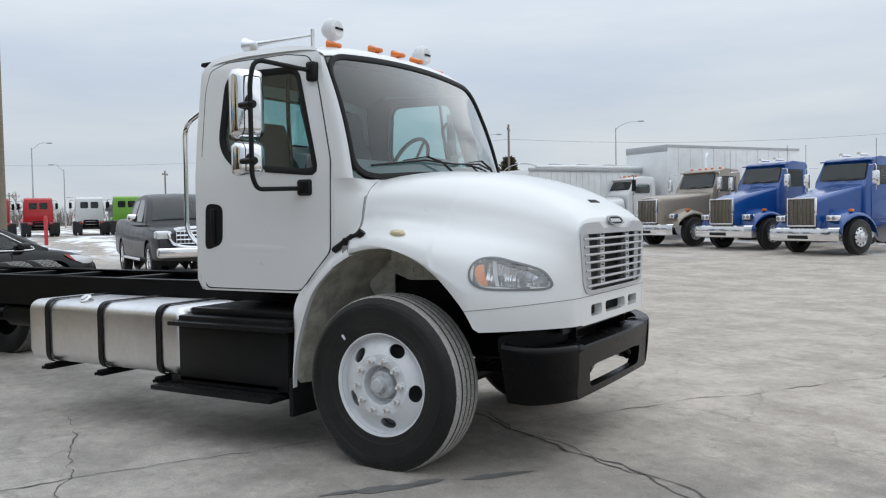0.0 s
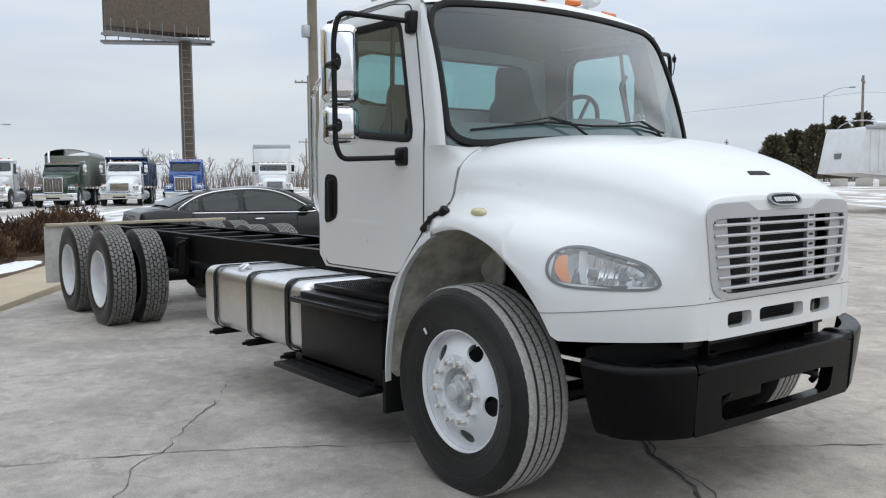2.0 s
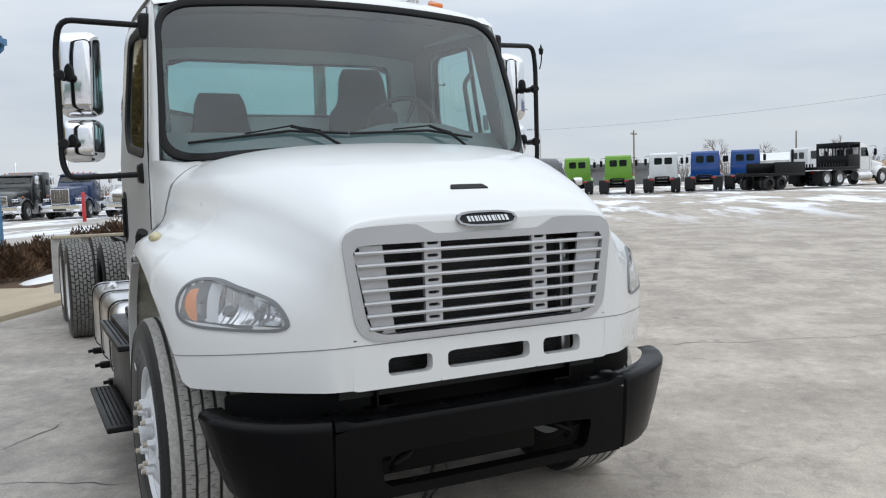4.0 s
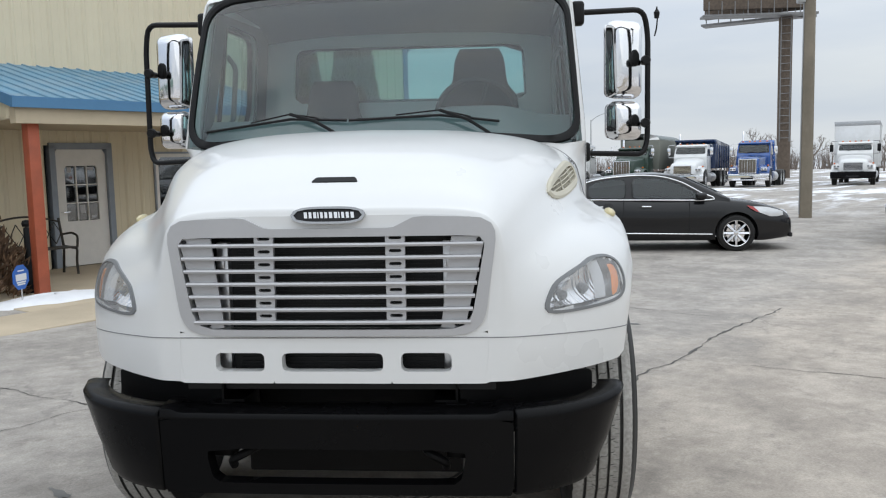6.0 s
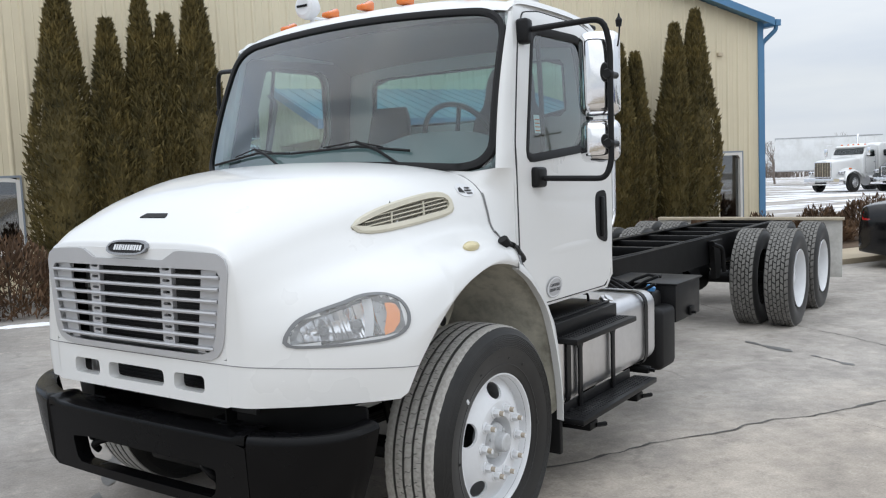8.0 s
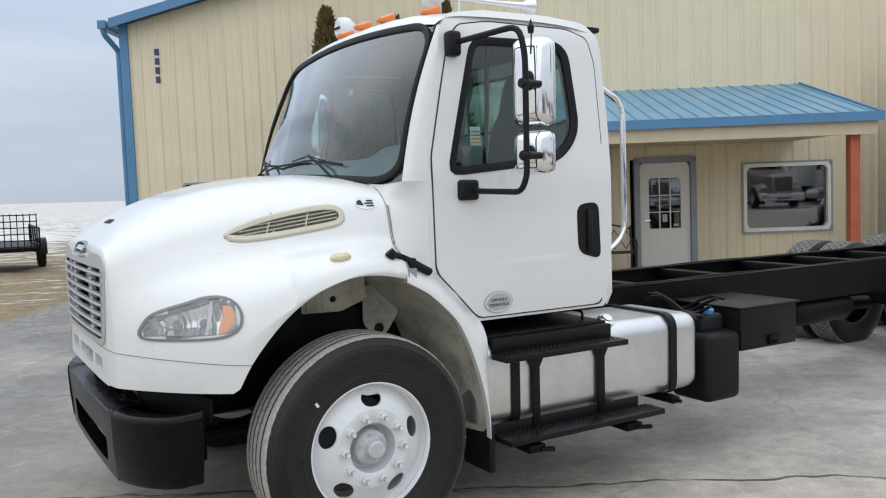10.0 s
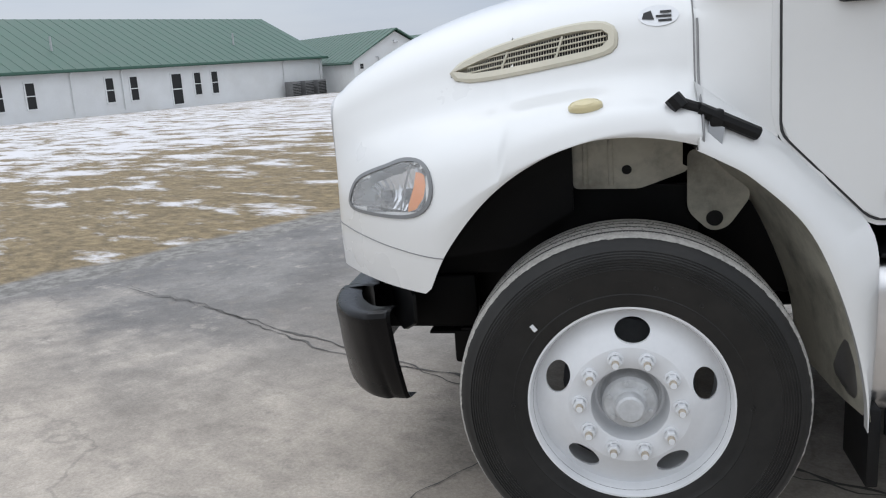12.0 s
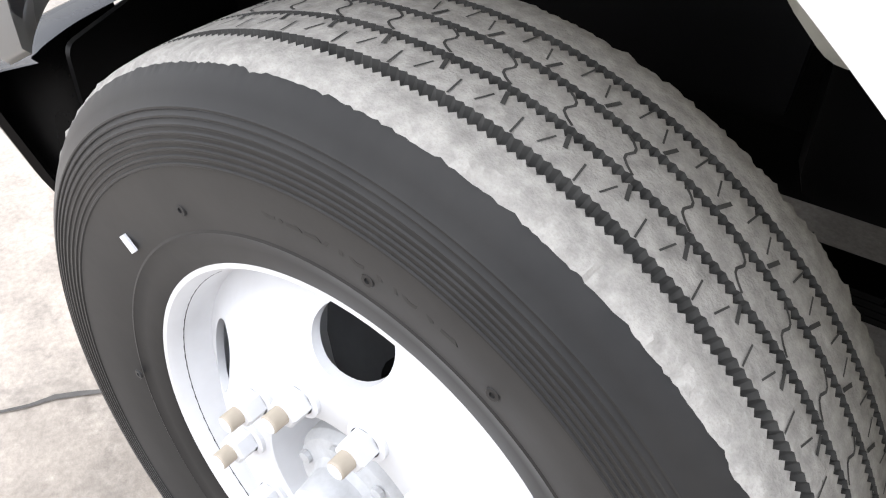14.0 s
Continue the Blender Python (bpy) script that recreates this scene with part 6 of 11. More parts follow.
            for k, w in enumerate((0.03, 0.042, 0.036)):
                plate(bm, [(x - 0.035, z + 0.012 - 0.012 * k), (x - 0.035 + w, z + 0.012 - 0.012 * k), (x - 0.035 + w, z + 0.006 - 0.012 * k), (x - 0.035, z + 0.006 - 0.012 * k)], lambda u, v, d: on_side(1, u, v, 0.0045 - d), 0.001)
            plate(bm, [(x + 0.012, z - 0.012), (x + 0.045, z - 0.008), (x + 0.04, z + 0.008), (x + 0.02, z + 0.014)], lambda u, v, d: on_side(1, u, v, 0.0045 - d), 0.001)
            part("sticker_bars", bm, SEAM, st)
    # paper sticker inside the door window
    bm = B()
    plate(bm, [(-0.72, 1.86), (-0.66, 1.86), (-0.66, 1.95), (-0.72, 1.95)], lambda u, v, d: Vector((u, cab_y(v) - 0.012 - d, v)), 0.001)
    ps = part("window_sticker", bm, WHEEL_WHITE, truck, "small white paper sticker")
    bm = B()
    for k in range(4):
        plate(bm, [(-0.715, 1.87 + 0.018 * k), (-0.665, 1.87 + 0.018 * k), (-0.665, 1.876 + 0.018 * k), (-0.715, 1.876 + 0.018 * k)], lambda u, v, d: Vector((u, cab_y(v) - 0.0105 - d, v)), 0.001)
    part("sticker_lines", bm, MARKER, ps)


def letters(body, size, m, material, parent, depth=0.0006):
    """Raised lettering in the built-in font, as a mesh."""
    cu = bpy.data.curves.new("lettering", "FONT")
    cu.body, cu.size, cu.extrude, cu.align_x, cu.align_y = body, size, depth, "CENTER", "CENTER"
    ob = new("lettering", cu)
    me = bpy.data.meshes.new_from_object(ob.evaluated_get(bpy.context.evaluated_depsgraph_get()))
    bpy.data.objects.remove(ob)
    bpy.data.curves.remove(cu)
    me.transform(m)
    me.materials.clear()
    me.materials.append(material)
    out = new("lettering", me)
    out.parent = parent
    return out


build_steps()


# the body is drawn in a little at the nose and the roof
def drawn_in(p):
    k = max(0.0, min(1.0, (p.x - 0.3) / 0.75))
    x = p.x - 0.045 * k + (0.018 if -1.6 < p.x < -0.2 else 0.0)
    y = p.y * (1 - 0.008 * max(0.0, min(1.0, p.x / 0.5)))
    z = p.z - 0.034 * max(0.0, min(1.0, (p.z - 0.9) / 0.8)) * max(0.0, min(1.0, (p.x + 1.9) / 0.35))
    return Vector((x, y, z))


done = set()
for ob in truck.children_recursive:
    if ob.name.split(".")[0] in ("front_wheel", "rear_wheel", "front_axle", "rear_axle") or (ob.parent and ob.parent.name.split(".")[0] in ("front_wheel", "rear_wheel", "front_axle")):
        continue
    if ob.type != "MESH" or ob.data.name in done or ob.matrix_basis != Matrix.Identity(4):
        continue
    done.add(ob.data.name)
    for v in ob.data.vertices:
        v.co = drawn_in(v.co)

# ---------------------------------------------------------------- ground
MB = pose(-9.86, -6.53, -0.05, 0, 0.8, -32)  # the shop's front wall: its own x along the wall, y out into the lot


def rise(x, y):
    """The lot is level round the truck, climbs a little behind it and falls towards the field."""
    u = (x + 9.48) * 0.848 - (y + 6.77) * 0.53
    return 0.012 * max(0, min(-u - 2, 26)) - 0.018 * max(0, min(u, 110) - 8) + 0.012 * max(0, min(y - 18, 45))


def ground_material():
    m, t, b = nodes_of("lot_and_field")
    N, L = t.nodes.new, t.links.new
    geo = N("ShaderNodeTexCoord")
    mp = N("ShaderNodeMapping")
    mp.vector_type = "TEXTURE"
    mp.inputs["Location"].default_value = (-9.88, -6.52, 0)
    mp.inputs["Rotation"].default_value = (0, 0, radians(-32))
    L(geo.outputs["Object"], mp.inputs["Vector"])
    sep = N("ShaderNodeSeparateXYZ")
    L(mp.outputs[0], sep.inputs[0])

    def noise_of(scale, detail=6, rough=0.6, vec=None, stretch=None):
        n = N("ShaderNodeTexNoise")
        n.inputs["Scale"].default_value, n.inputs["Detail"].default_value, n.inputs["Roughness"].default_value = scale, detail, rough
        if stretch:
            q = N("ShaderNodeMapping")
            q.inputs["Scale"].default_value = stretch
            L(mp.outputs[0], q.inputs[0])
            L(q.outputs[0], n.inputs["Vector"])
        else:
            L(mp.outputs[0], n.inputs["Vector"])
        return n.outputs["Fac"]

    def math_of(op, a, bb, c=None):
        n = N("ShaderNodeMath")
        n.operation = op
        for i, v in enumerate((a, bb, c)):
            if v is None:
                continue
            if isinstance(v, (int, float)):
                n.inputs[i].default_value = v
            else:
                L(v, n.inputs[i])
        return n.outputs[0]

    def band(v, lo, hi, a=0.0, z=1.0):
        n = N("ShaderNodeMapRange")
        n.interpolation_type = "SMOOTHSTEP"
        n.inputs["From Min"].default_value, n.inputs["From Max"].default_value = lo, hi
        n.inputs["To Min"].default_value, n.inputs["To Max"].default_value = a, z
        L(v, n.inputs["Value"])
        return n.outputs[0]

    def mix(f, a, c):
        n = N("ShaderNodeMixRGB")
        for i, v in ((0, f), (1, a), (2, c)):
            if isinstance(v, tuple):
                n.inputs[i].default_value = (*v, 1)
            elif isinstance(v, float):
                n.inputs[i].default_value = v
            else:
                L(v, n.inputs[i])
        return n.outputs[0]

    big, mid, fine, grit = noise_of(0.22, 5), noise_of(1.1, 8, 0.65), noise_of(9, 6, 0.7), noise_of(70, 3, 0.7)
    streak = noise_of(1.0, 7, 0.65, stretch=(0.35, 1.6, 1))
    # concrete, dusty and warm; older asphalt towards the shop
    conc = mix(band(mid, 0.36, 0.66), (0.262, 0.229, 0.194), (0.375, 0.330, 0.280))
    conc = mix(math_of("MULTIPLY", band(streak, 0.50, 0.72), 0.5), conc, (0.18, 0.158, 0.136))
    asph = mix(band(mid, 0.34, 0.68), (0.225, 0.207, 0.187), (0.345, 0.318, 0.286))
    asph = mix(math_of("MULTIPLY", band(streak, 0.55, 0.72), 0.35), asph, (0.32, 0.295, 0.27))
    edge = math_of("MULTIPLY_ADD", math_of("SUBTRACT", mid, 0.5), 3.0, sep.outputs["Y"])
    col = mix(band(edge, 10.1, 11.7), asph, conc)
    # the darker asphalt of the drive along the field
    lane = math_of("MULTIPLY_ADD", math_of("SUBTRACT", mid, 0.5), 2.0, sep.outputs["X"])
    tar = mix(band(mid, 0.34, 0.68), (0.098, 0.095, 0.094), (0.165, 0.158, 0.152))
    drive = math_of("MULTIPLY", band(lane, 5.6, 7.6), band(edge, 10.9, 12.6, 1.0, 0.0))
    col = mix(math_of("MULTIPLY", drive, 0.85), col, tar)
    col = mix(math_of("MULTIPLY", band(big, 0.50, 0.70), 0.35), col, (0.43, 0.38, 0.325))
    # a web of hairline cracks, broken up
    warp = N("ShaderNodeVectorMath")
    warp.operation = "MULTIPLY_ADD"
    wn = N("ShaderNodeTexNoise")
    wn.inputs["Scale"].default_value, wn.inputs["Detail"].default_value = 2.5, 6
    L(mp.outputs[0], wn.inputs["Vector"])
    L(wn.outputs["Color"], warp.inputs[0])
    warp.inputs[1].default_value = (0.9, 0.9, 0)
    L(mp.outputs[0], warp.inputs[2])
    web = N("ShaderNodeTexVoronoi")
    web.feature = "DISTANCE_TO_EDGE"
    web.inputs["Scale"].default_value = 0.42
    L(warp.outputs[0], web.inputs["Vector"])
    line = math_of("MULTIPLY", band(web.outputs["Distance"], 0.002, 0.010, 1.0, 0.0), band(noise_of(0.6, 4), 0.44, 0.60))
    col = mix(math_of("MULTIPLY", line, 0.28), col, (0.07, 0.066, 0.06))
    wear = noise_of(3.6, 9, 0.78)
    col = mix(math_of("MULTIPLY", band(wear, 0.52, 0.64), 0.55), col, (0.19, 0.17, 0.148))
    col = mix(math_of("MULTIPLY", band(wear, 0.46, 0.34), 0.35), col, (0.49, 0.435, 0.375))
    spot = noise_of(2.4, 3, 0.5)
    col = mix(math_of("MULTIPLY", band(spot, 0.70, 0.76), 0.6), col, (0.10, 0.098, 0.095))
    # a broad ragged darker patch just ahead of the right front wheel
    away = N("ShaderNodeVectorMath")
    away.operation = "DISTANCE"
    L(geo.outputs["Object"], away.inputs[0])
    away.inputs[1].default_value = (1.0, -1.2, 0)
    ring = math_of("MULTIPLY_ADD", math_of("SUBTRACT", mid, 0.5), 3.2, away.outputs["Value"])
    col = mix(math_of("MULTIPLY", band(ring, 0.9, 2.1, 1.0, 0.0), 0.28), col, (0.105, 0.092, 0.08))
    g = math_of("MULTIPLY_ADD", grit, 0.9, 0.68)
    fineg = math_of("MULTIPLY", g, math_of("MULTIPLY_ADD", fine, 0.8, 0.66))
    hs = N("ShaderNodeHueSaturation")
    L(col, hs.inputs["Color"])
    L(fineg, hs.inputs["Value"])
    col = hs.outputs[0]
    # snow lying far out on the lot
    far = N("ShaderNodeVectorMath")
    far.operation = "LENGTH"
    L(geo.outputs["Object"], far.inputs[0])
    drift = noise_of(0.35, 6, 0.62, stretch=(0.35, 1.5, 1))
    lot_snow = math_of("MULTIPLY", band(far.outputs["Value"], 18, 34), band(drift, 0.485, 0.575))
    col = mix(lot_snow, col, (0.78, 0.79, 0.82))
    # gravel verge and winter grass with snow
    wob = math_of("MULTIPLY_ADD", math_of("SUBTRACT", mid, 0.5), 0.7, sep.outputs["X"])
    stone = mix(band(fine, 0.35, 0.65), (0.13, 0.122, 0.11), (0.27, 0.255, 0.235))
    col = mix(band(wob, 9.5, 9.58), col, stone)
    blades = noise_of(5.0, 8, 0.75, stretch=(1.0, 1.9, 1))
    grass = mix(band(blades, 0.30, 0.70), (0.10, 0.072, 0.035), (0.30, 0.225, 0.12))
    patch = noise_of(0.75, 9, 0.72, stretch=(0.8, 2.0, 1))
    deep = band(sep.outputs["X"], 12.5, 26, 0.0, 0.12)
    snow = band(math_of("ADD", patch, deep), 0.525, 0.655)
    grass = mix(math_of("MULTIPLY", snow, 0.85), grass, (0.72, 0.71, 0.73))
    inn = band(wob, 9.98, 10.22)
    col = mix(inn, col, grass)
    L(col, b.inputs["Base Color"])
    b.inputs["Roughness"].default_value = 0.82
    h = math_of("ADD", math_of("MULTIPLY", grit, 0.4), math_of("ADD", fine, math_of("MULTIPLY", math_of("MULTIPLY", blades, inn), 4.0)))
    bp = N("ShaderNodeBump")
    bp.inputs["Strength"].default_value, bp.inputs["Distance"].default_value = 0.55, 0.008
    L(h, bp.inputs["Height"])
    L(bp.outputs[0], b.inputs["Normal"])
    return m


def build_ground():
    bm = B()
    xs = [-900, -500, -300, -200, -140, -100, -70, -50, -35, -25, -18, -12, -8, -4, 0, 4, 8, 12, 18, 25, 35, 50, 70, 100, 140, 200, 300, 500, 900]
    xs = sorted(set(xs + [-60, -43, -30, -21, -15, -10, -6, -2, 2, 6, 10, 15, 21, 30, 43, 60, 85, 120, 170]))
    loft(bm, [[Vector((x, y, rise(x, y))) for x in xs] for y in xs])
    tagged(part("ground", bm, ground_material(), angle=80), "grey concrete lot turning into snowy winter grass", "ground", kind="structure")


build_ground()
CRACK = surface("open_crack", (0.10, 0.094, 0.087), 0.9, vary=0.5, scale=8)
STAIN = surface("damp_stain", (0.13, 0.127, 0.122), 0.55, vary=0.3, scale=6)


def crack(a, b, width, wander, seed, stain=False):
    """A ragged crack or stain lying in the pavement from a to b."""
    rng = random.Random(seed)
    a, b = Vector((*a, 0)), Vector((*b, 0))
    n = max(8, int((b - a).length / 0.045))
    d = (b - a).normalized()
    side = Vector((-d.y, d.x, 0))
    bm = B()
    rows = []
    for i in range(n + 1):
        f = i / n
        s = f * (b - a).length
        off = wander * (noise.noise(Vector((s * 0.5, seed, 0))) + 0.45 * noise.noise(Vector((s * 2.1, seed, 4))) + 0.2 * noise.noise(Vector((s * 8, seed, 4))))
        w = width * max(0.12, 0.55 + 1.0 * noise.noise(Vector((s * 3.1, seed, 8))) + 0.5 * noise.noise(Vector((s * 11, seed, 2)))) * min(1, 8 * f, 8 * (1 - f) + 0.05)
        c = a + d * s + side * off
        rows.append([c + side * w * (0.7 + 0.5 * rng.random()) + Vector((0, 0, 0.004)), c - side * w * (0.7 + 0.5 * rng.random()) + Vector((0, 0, 0.004))])
    loft(bm, rows)
    if stain:
        return tagged(part("pavement_stain", bm, STAIN, flat=True), "dark damp oil stain on the grey pavement", "stain", kind="structure")
    return tagged(part("pavement_crack", bm, CRACK, flat=True), "dark ragged crack in the grey pavement", "crack", kind="structure")


def shop(x, y):
    p = MB @ Vector((x, y, 0))
    return (p.x, p.y)


crack(shop(9.3, 10.95), shop(-14, 10.8), 0.016, 0.14, 3)
crack(shop(9.2, 11.05), shop(3.4, 10.9), 0.009, 0.2, 5)
crack(shop(1.5, 10.9), shop(0.6, 16.5), 0.008, 0.18, 7)
crack(shop(-3.4, 10.85), shop(-4.3, 20), 0.010, 0.16, 9)
crack(shop(5.0, 10.9), shop(5.5, 17.5), 0.007, 0.15, 11)
crack(shop(4.5, 10.8), shop(5.2, 5.2), 0.007, 0.2, 13)
crack(shop(-0.6, 10.8), shop(-1.2, 5.2), 0.008, 0.15, 15)
crack(shop(8.2, 8.6), shop(3.0, 8.2), 0.006, 0.25, 17)
crack(shop(-1.0, 13.8), shop(-9.0, 14.2), 0.007, 0.2, 19)
for k, (ax, ay, bx, by, w) in enumerate(((0.10, -1.52, 0.42, -1.12, 0.075), (0.50, -1.08, 0.78, -0.74, 0.05), (-0.02, -1.66, 0.12, -1.50, 0.05), (-5.05, 0.85, -4.72, 1.34, 0.07), (-4.66, 1.5, -4.4, 1.9, 0.04))):
    crack((ax, ay), (bx, by), w, 0.07, 40 + k, True)



# ---------------------------------------------------------------- the shop building
SIDING = surface("cream_steel_siding", (0.67, 0.59, 0.425), 0.45, vary=0.05, scale=1.5, each=0.015)
BLUE = surface("blue_steel_trim", (0.075, 0.20, 0.36), 0.4, vary=0.08, scale=2)
BLUE_ROOF = surface("weathered_blue_roof", (0.13, 0.27, 0.38), 0.45, vary=0.12, scale=2, dirt=(0.30, 0.36, 0.40), dirt_amount=0.5)
REDPOST = surface("rust_red_paint", (0.36, 0.085, 0.04), 0.55, vary=0.15, dirt=(0.2, 0.06, 0.03), dirt_amount=0.4)
SOFFIT = surface("tan_soffit", (0.50, 0.42, 0.30), 0.6, vary=0.06)
DOORWHITE = surface("white_door_paint", (0.72, 0.70, 0.66), 0.45, vary=0.05)
FRAMEGREY = surface("grey_door_frame", (0.25, 0.28, 0.32), 0.5, vary=0.1)
WALK = surface("tan_concrete", (0.46, 0.385, 0.28), 0.85, vary=0.15, scale=1.5, fine=60, bump=0.002)
MULCH = surface("brown_mulch", (0.10, 0.065, 0.04), 0.95, vary=0.5, scale=20, fine=80, bump=0.02)
SNOW = surface("old_snow", (0.80, 0.81, 0.83), 0.7, vary=0.06, scale=5, bump=0.01)
IRON = surface("dark_cast_iron", (0.045, 0.04, 0.035), 0.5, 0.5, vary=0.3)
X0, X1 = -8.72, 9.68
PEAK_X = (X0 + X1) / 2


def gable(x):
    return 4.93 + 0.255 * (9.05 - abs(x - PEAK_X))


OPENINGS = [(-0.50, 0.50, 0.10, 2.12), (-3.0, -1.42, 0.74, 1.97), (1.55, 2.95, 0.76, 2.0), (6.62, 8.72, 0.78, 1.99), (-8.15, -7.40, 0.2, 1.98)]
building = thing("shop_building", "cream ribbed steel shop building with blue trim and a porch", "building", m=MB)


def build_shop():
    # one siding sheet after another, each with its rib, cut where openings are
    w = 0.3017
    n = round((X1 - X0) / w)
    w = (X1 - X0) / n
    for i in range(n):
        a, c = X0 + i * w, X0 + (i + 1) * w
        cuts = sorted((z0, z1) for x0, x1, z0, z1 in OPENINGS if x0 < (a + c) / 2 < x1)
        lo = 0.0
        pieces = []
        for z0, z1 in cuts:
            pieces.append((lo, z0))
            lo = z1
        pieces.append((lo, None))
        for z0, z1 in pieces:
            ta, tc = (gable(a), gable(c)) if z1 is None else (z1, z1)
            if (z1 if z1 is not None else ta) - z0 < 0.02:
                continue
            pts = [(a, 0.0), (a + 0.03, 0.022), (a + 0.055, 0.022), (a + 0.085, 0.0), (a + 0.17, 0.0), (a + 0.18, 0.006), (a + 0.20, 0.0), (c, 0.0)]
            top = [Vector((x, y, ta + (tc - ta) * (x - a) / w)) for x, y in pts]
            bot = [Vector((x, y, z0)) for x, y in pts]
            bm = B()
            loft(bm, [bot, top])
            part("siding_panel", bm, SIDING, building, flat=True)
    # body: side and back walls, roof
    bm = B()
    D = -24.0
    for x, t in ((X0, 0.15), (X1, -0.15)):
        box(bm, min(x, x + t), max(x, x + t), D, -0.004, 0, 4.9)
    box(bm, X0, X1, D, D + 0.15, 0, 4.9)
    part("wall", bm, SIDING, building, flat=True)
    for s in (-1, 1):
        bm = B()
        e = PEAK_X + s * 9.35
        q = [Vector((PEAK_X, y, gable(PEAK_X) + z)) for z in (0.02, 0.10) for y in (D - 0.3, 0.30)] + [Vector((e, y, gable(PEAK_X) - 0.255 * 9.35 + z)) for z in (0.02, 0.10) for y in (D - 0.3, 0.30)]
        v = [bm.verts.new(p) for p in q]
        for f in ((0, 1, 5, 4), (2, 3, 7, 6), (0, 1, 3, 2), (4, 5, 7, 6), (1, 3, 7, 5), (0, 2, 6, 4)):
            bm.faces.new([v[k] for k in f])
        part("roof", bm, BLUE_ROOF, building, flat=True)
        bm = B()
        a, c = Vector((PEAK_X, 0.31, gable(PEAK_X) + 0.11)), Vector((e, 0.31, gable(PEAK_X) - 0.255 * 9.35 + 0.11))
        rows = [[p + Vector((0, y, z)) for y, z in ((0, 0), (0.02, 0), (0.02, -0.16), (0, -0.16))] for p in (a, c)]
        loft(bm, rows, close_v=True)
        part("rake_trim", bm, BLUE, building, flat=True)
        bm = B()
        x = X0 - 0.01 if s < 0 else X1 + 0.01
        box(bm, x - 0.075, x + 0.075, -0.12, 0.045, 0, 4.92)
        part("corner_trim", bm, BLUE, building, flat=True)
        bm = B()
        xx = x + s * 0.28
        tube(bm, bend([(xx, 0.22, 4.86), (xx, 0.22, 4.72), (x + s * 0.13, -0.05, 4.45), (x + s * 0.13, -0.05, 0.1)], 0.08), 0.05, 8)
        box(bm, xx - 0.07, xx + 0.07, D, 0.30, 4.80, 4.94)
        part("downspout", bm, BLUE, building)
    # dark rooms behind the openings
    for x0, x1, z0, z1 in OPENINGS:
        bm = B()
        box(bm, x0 - 0.3, x1 + 0.3, -1.6, -0.15, z0 - 0.3, z1 + 0.3)
        for f in [f for f in bm.faces if f.calc_center_median().y > -0.2]:
            bm.faces.remove(f)
        part("room", bm, INTERIOR, building, flat=True)
    for k, (x0, x1, z0, z1) in enumerate(OPENINGS):
        if k == 0:
            continue
        bm = B()
        f = 0.06
        holed(bm, [(x0, z0), (x1, z0), (x1, z1), (x0, z1)], [(x0 + f, z0 + f), (x1 - f, z0 + f), (x1 - f, z1 - f), (x0 + f, z1 - f)], lambda x, z, d: Vector((x, 0.035 - d, z)), 0.16, ((x0 + x1) / 2, (z0 + z1) / 2), 64)
        win = part("window", bm, DOORWHITE, building, "white framed window", flat=True)
        bm = B()
        box(bm, x0 + f, x1 - f, -0.045, -0.04, z0 + f, z1 - f)
        part("pane", bm, PANE, win, flat=True).visible_shadow = False
        bm = B()
        for a, c, e, g in ((x0 - 0.03, x1 + 0.03, z1, z1 + 0.035), (x0 - 0.03, x1 + 0.03, z0 - 0.035, z0), (x0 - 0.03, x0, z0, z1), (x1, x1 + 0.03, z0, z1)):
            box(bm, a, c, 0.0, 0.04, e, g)
        part("window_trim", bm, FRAMEGREY, win, flat=True)
    # door with nine small panes
    bm = B()
    for a, c, e, g in ((-0.56, -0.46, 0.10, 2.14), (0.46, 0.56, 0.10, 2.14), (-0.56, 0.56, 2.06, 2.16)):
        box(bm, a, c, -0.10, 0.05, e, g, 0.004)
    fr = part("door_frame", bm, FRAMEGREY, building, flat=True)
    bm = B()
    holed(bm, [(-0.455, 0.11), (0.455, 0.11), (0.455, 2.055), (-0.455, 2.055)], [(-0.29, 0.86), (0.29, 0.86), (0.29, 1.78), (-0.29, 1.78)], lambda x, z, d: Vector((x, -0.01 - d, z)), 0.045, (0, 1.3), 64)
    dr = part("door", bm, DOORWHITE, building, "white entrance door with nine panes", flat=True)
    for i in range(3):
        for j in range(3):
            bm = B()
            box(bm, -0.285 + 0.193 * i, -0.285 + 0.193 * i + 0.175, -0.04, -0.034, 0.87 + 0.303 * j, 0.87 + 0.303 * j + 0.285)
            part("door_pane", bm, PANE, dr, flat=True).visible_shadow = False
    bm = B()
    for i in (1, 2):
        box(bm, -0.29 + 0.193 * i - 0.008, -0.29 + 0.193 * i + 0.008, -0.045, -0.005, 0.86, 1.78)
        box(bm, -0.29, 0.29, -0.045, -0.005, 0.86 + 0.303 * i - 0.008, 0.86 + 0.303 * i + 0.008)
    part("glazing_bar", bm, DOORWHITE, dr, flat=True)
    for x, z, w2, h2 in ((0.20, 1.67, 0.07, 0.09), (-0.18, 1.70, 0.10, 0.06), (0.0, 0.98, 0.09, 0.14), (-0.2, 0.9, 0.09, 0.04)):
        bm = B()
        box(bm, x - w2 / 2, x + w2 / 2, -0.030, -0.028, z, z + h2)
        part("paper_notice", bm, STICKER, dr, flat=True)
    bm = B()
    tube(bm, [(0.39, -0.01, 1.02), (0.39, 0.06, 1.02), (0.28, 0.06, 1.02)], 0.012, 8)
    part("door_lever", bm, CHROME, dr)
    # house number as plain upright bars
    bm = B()
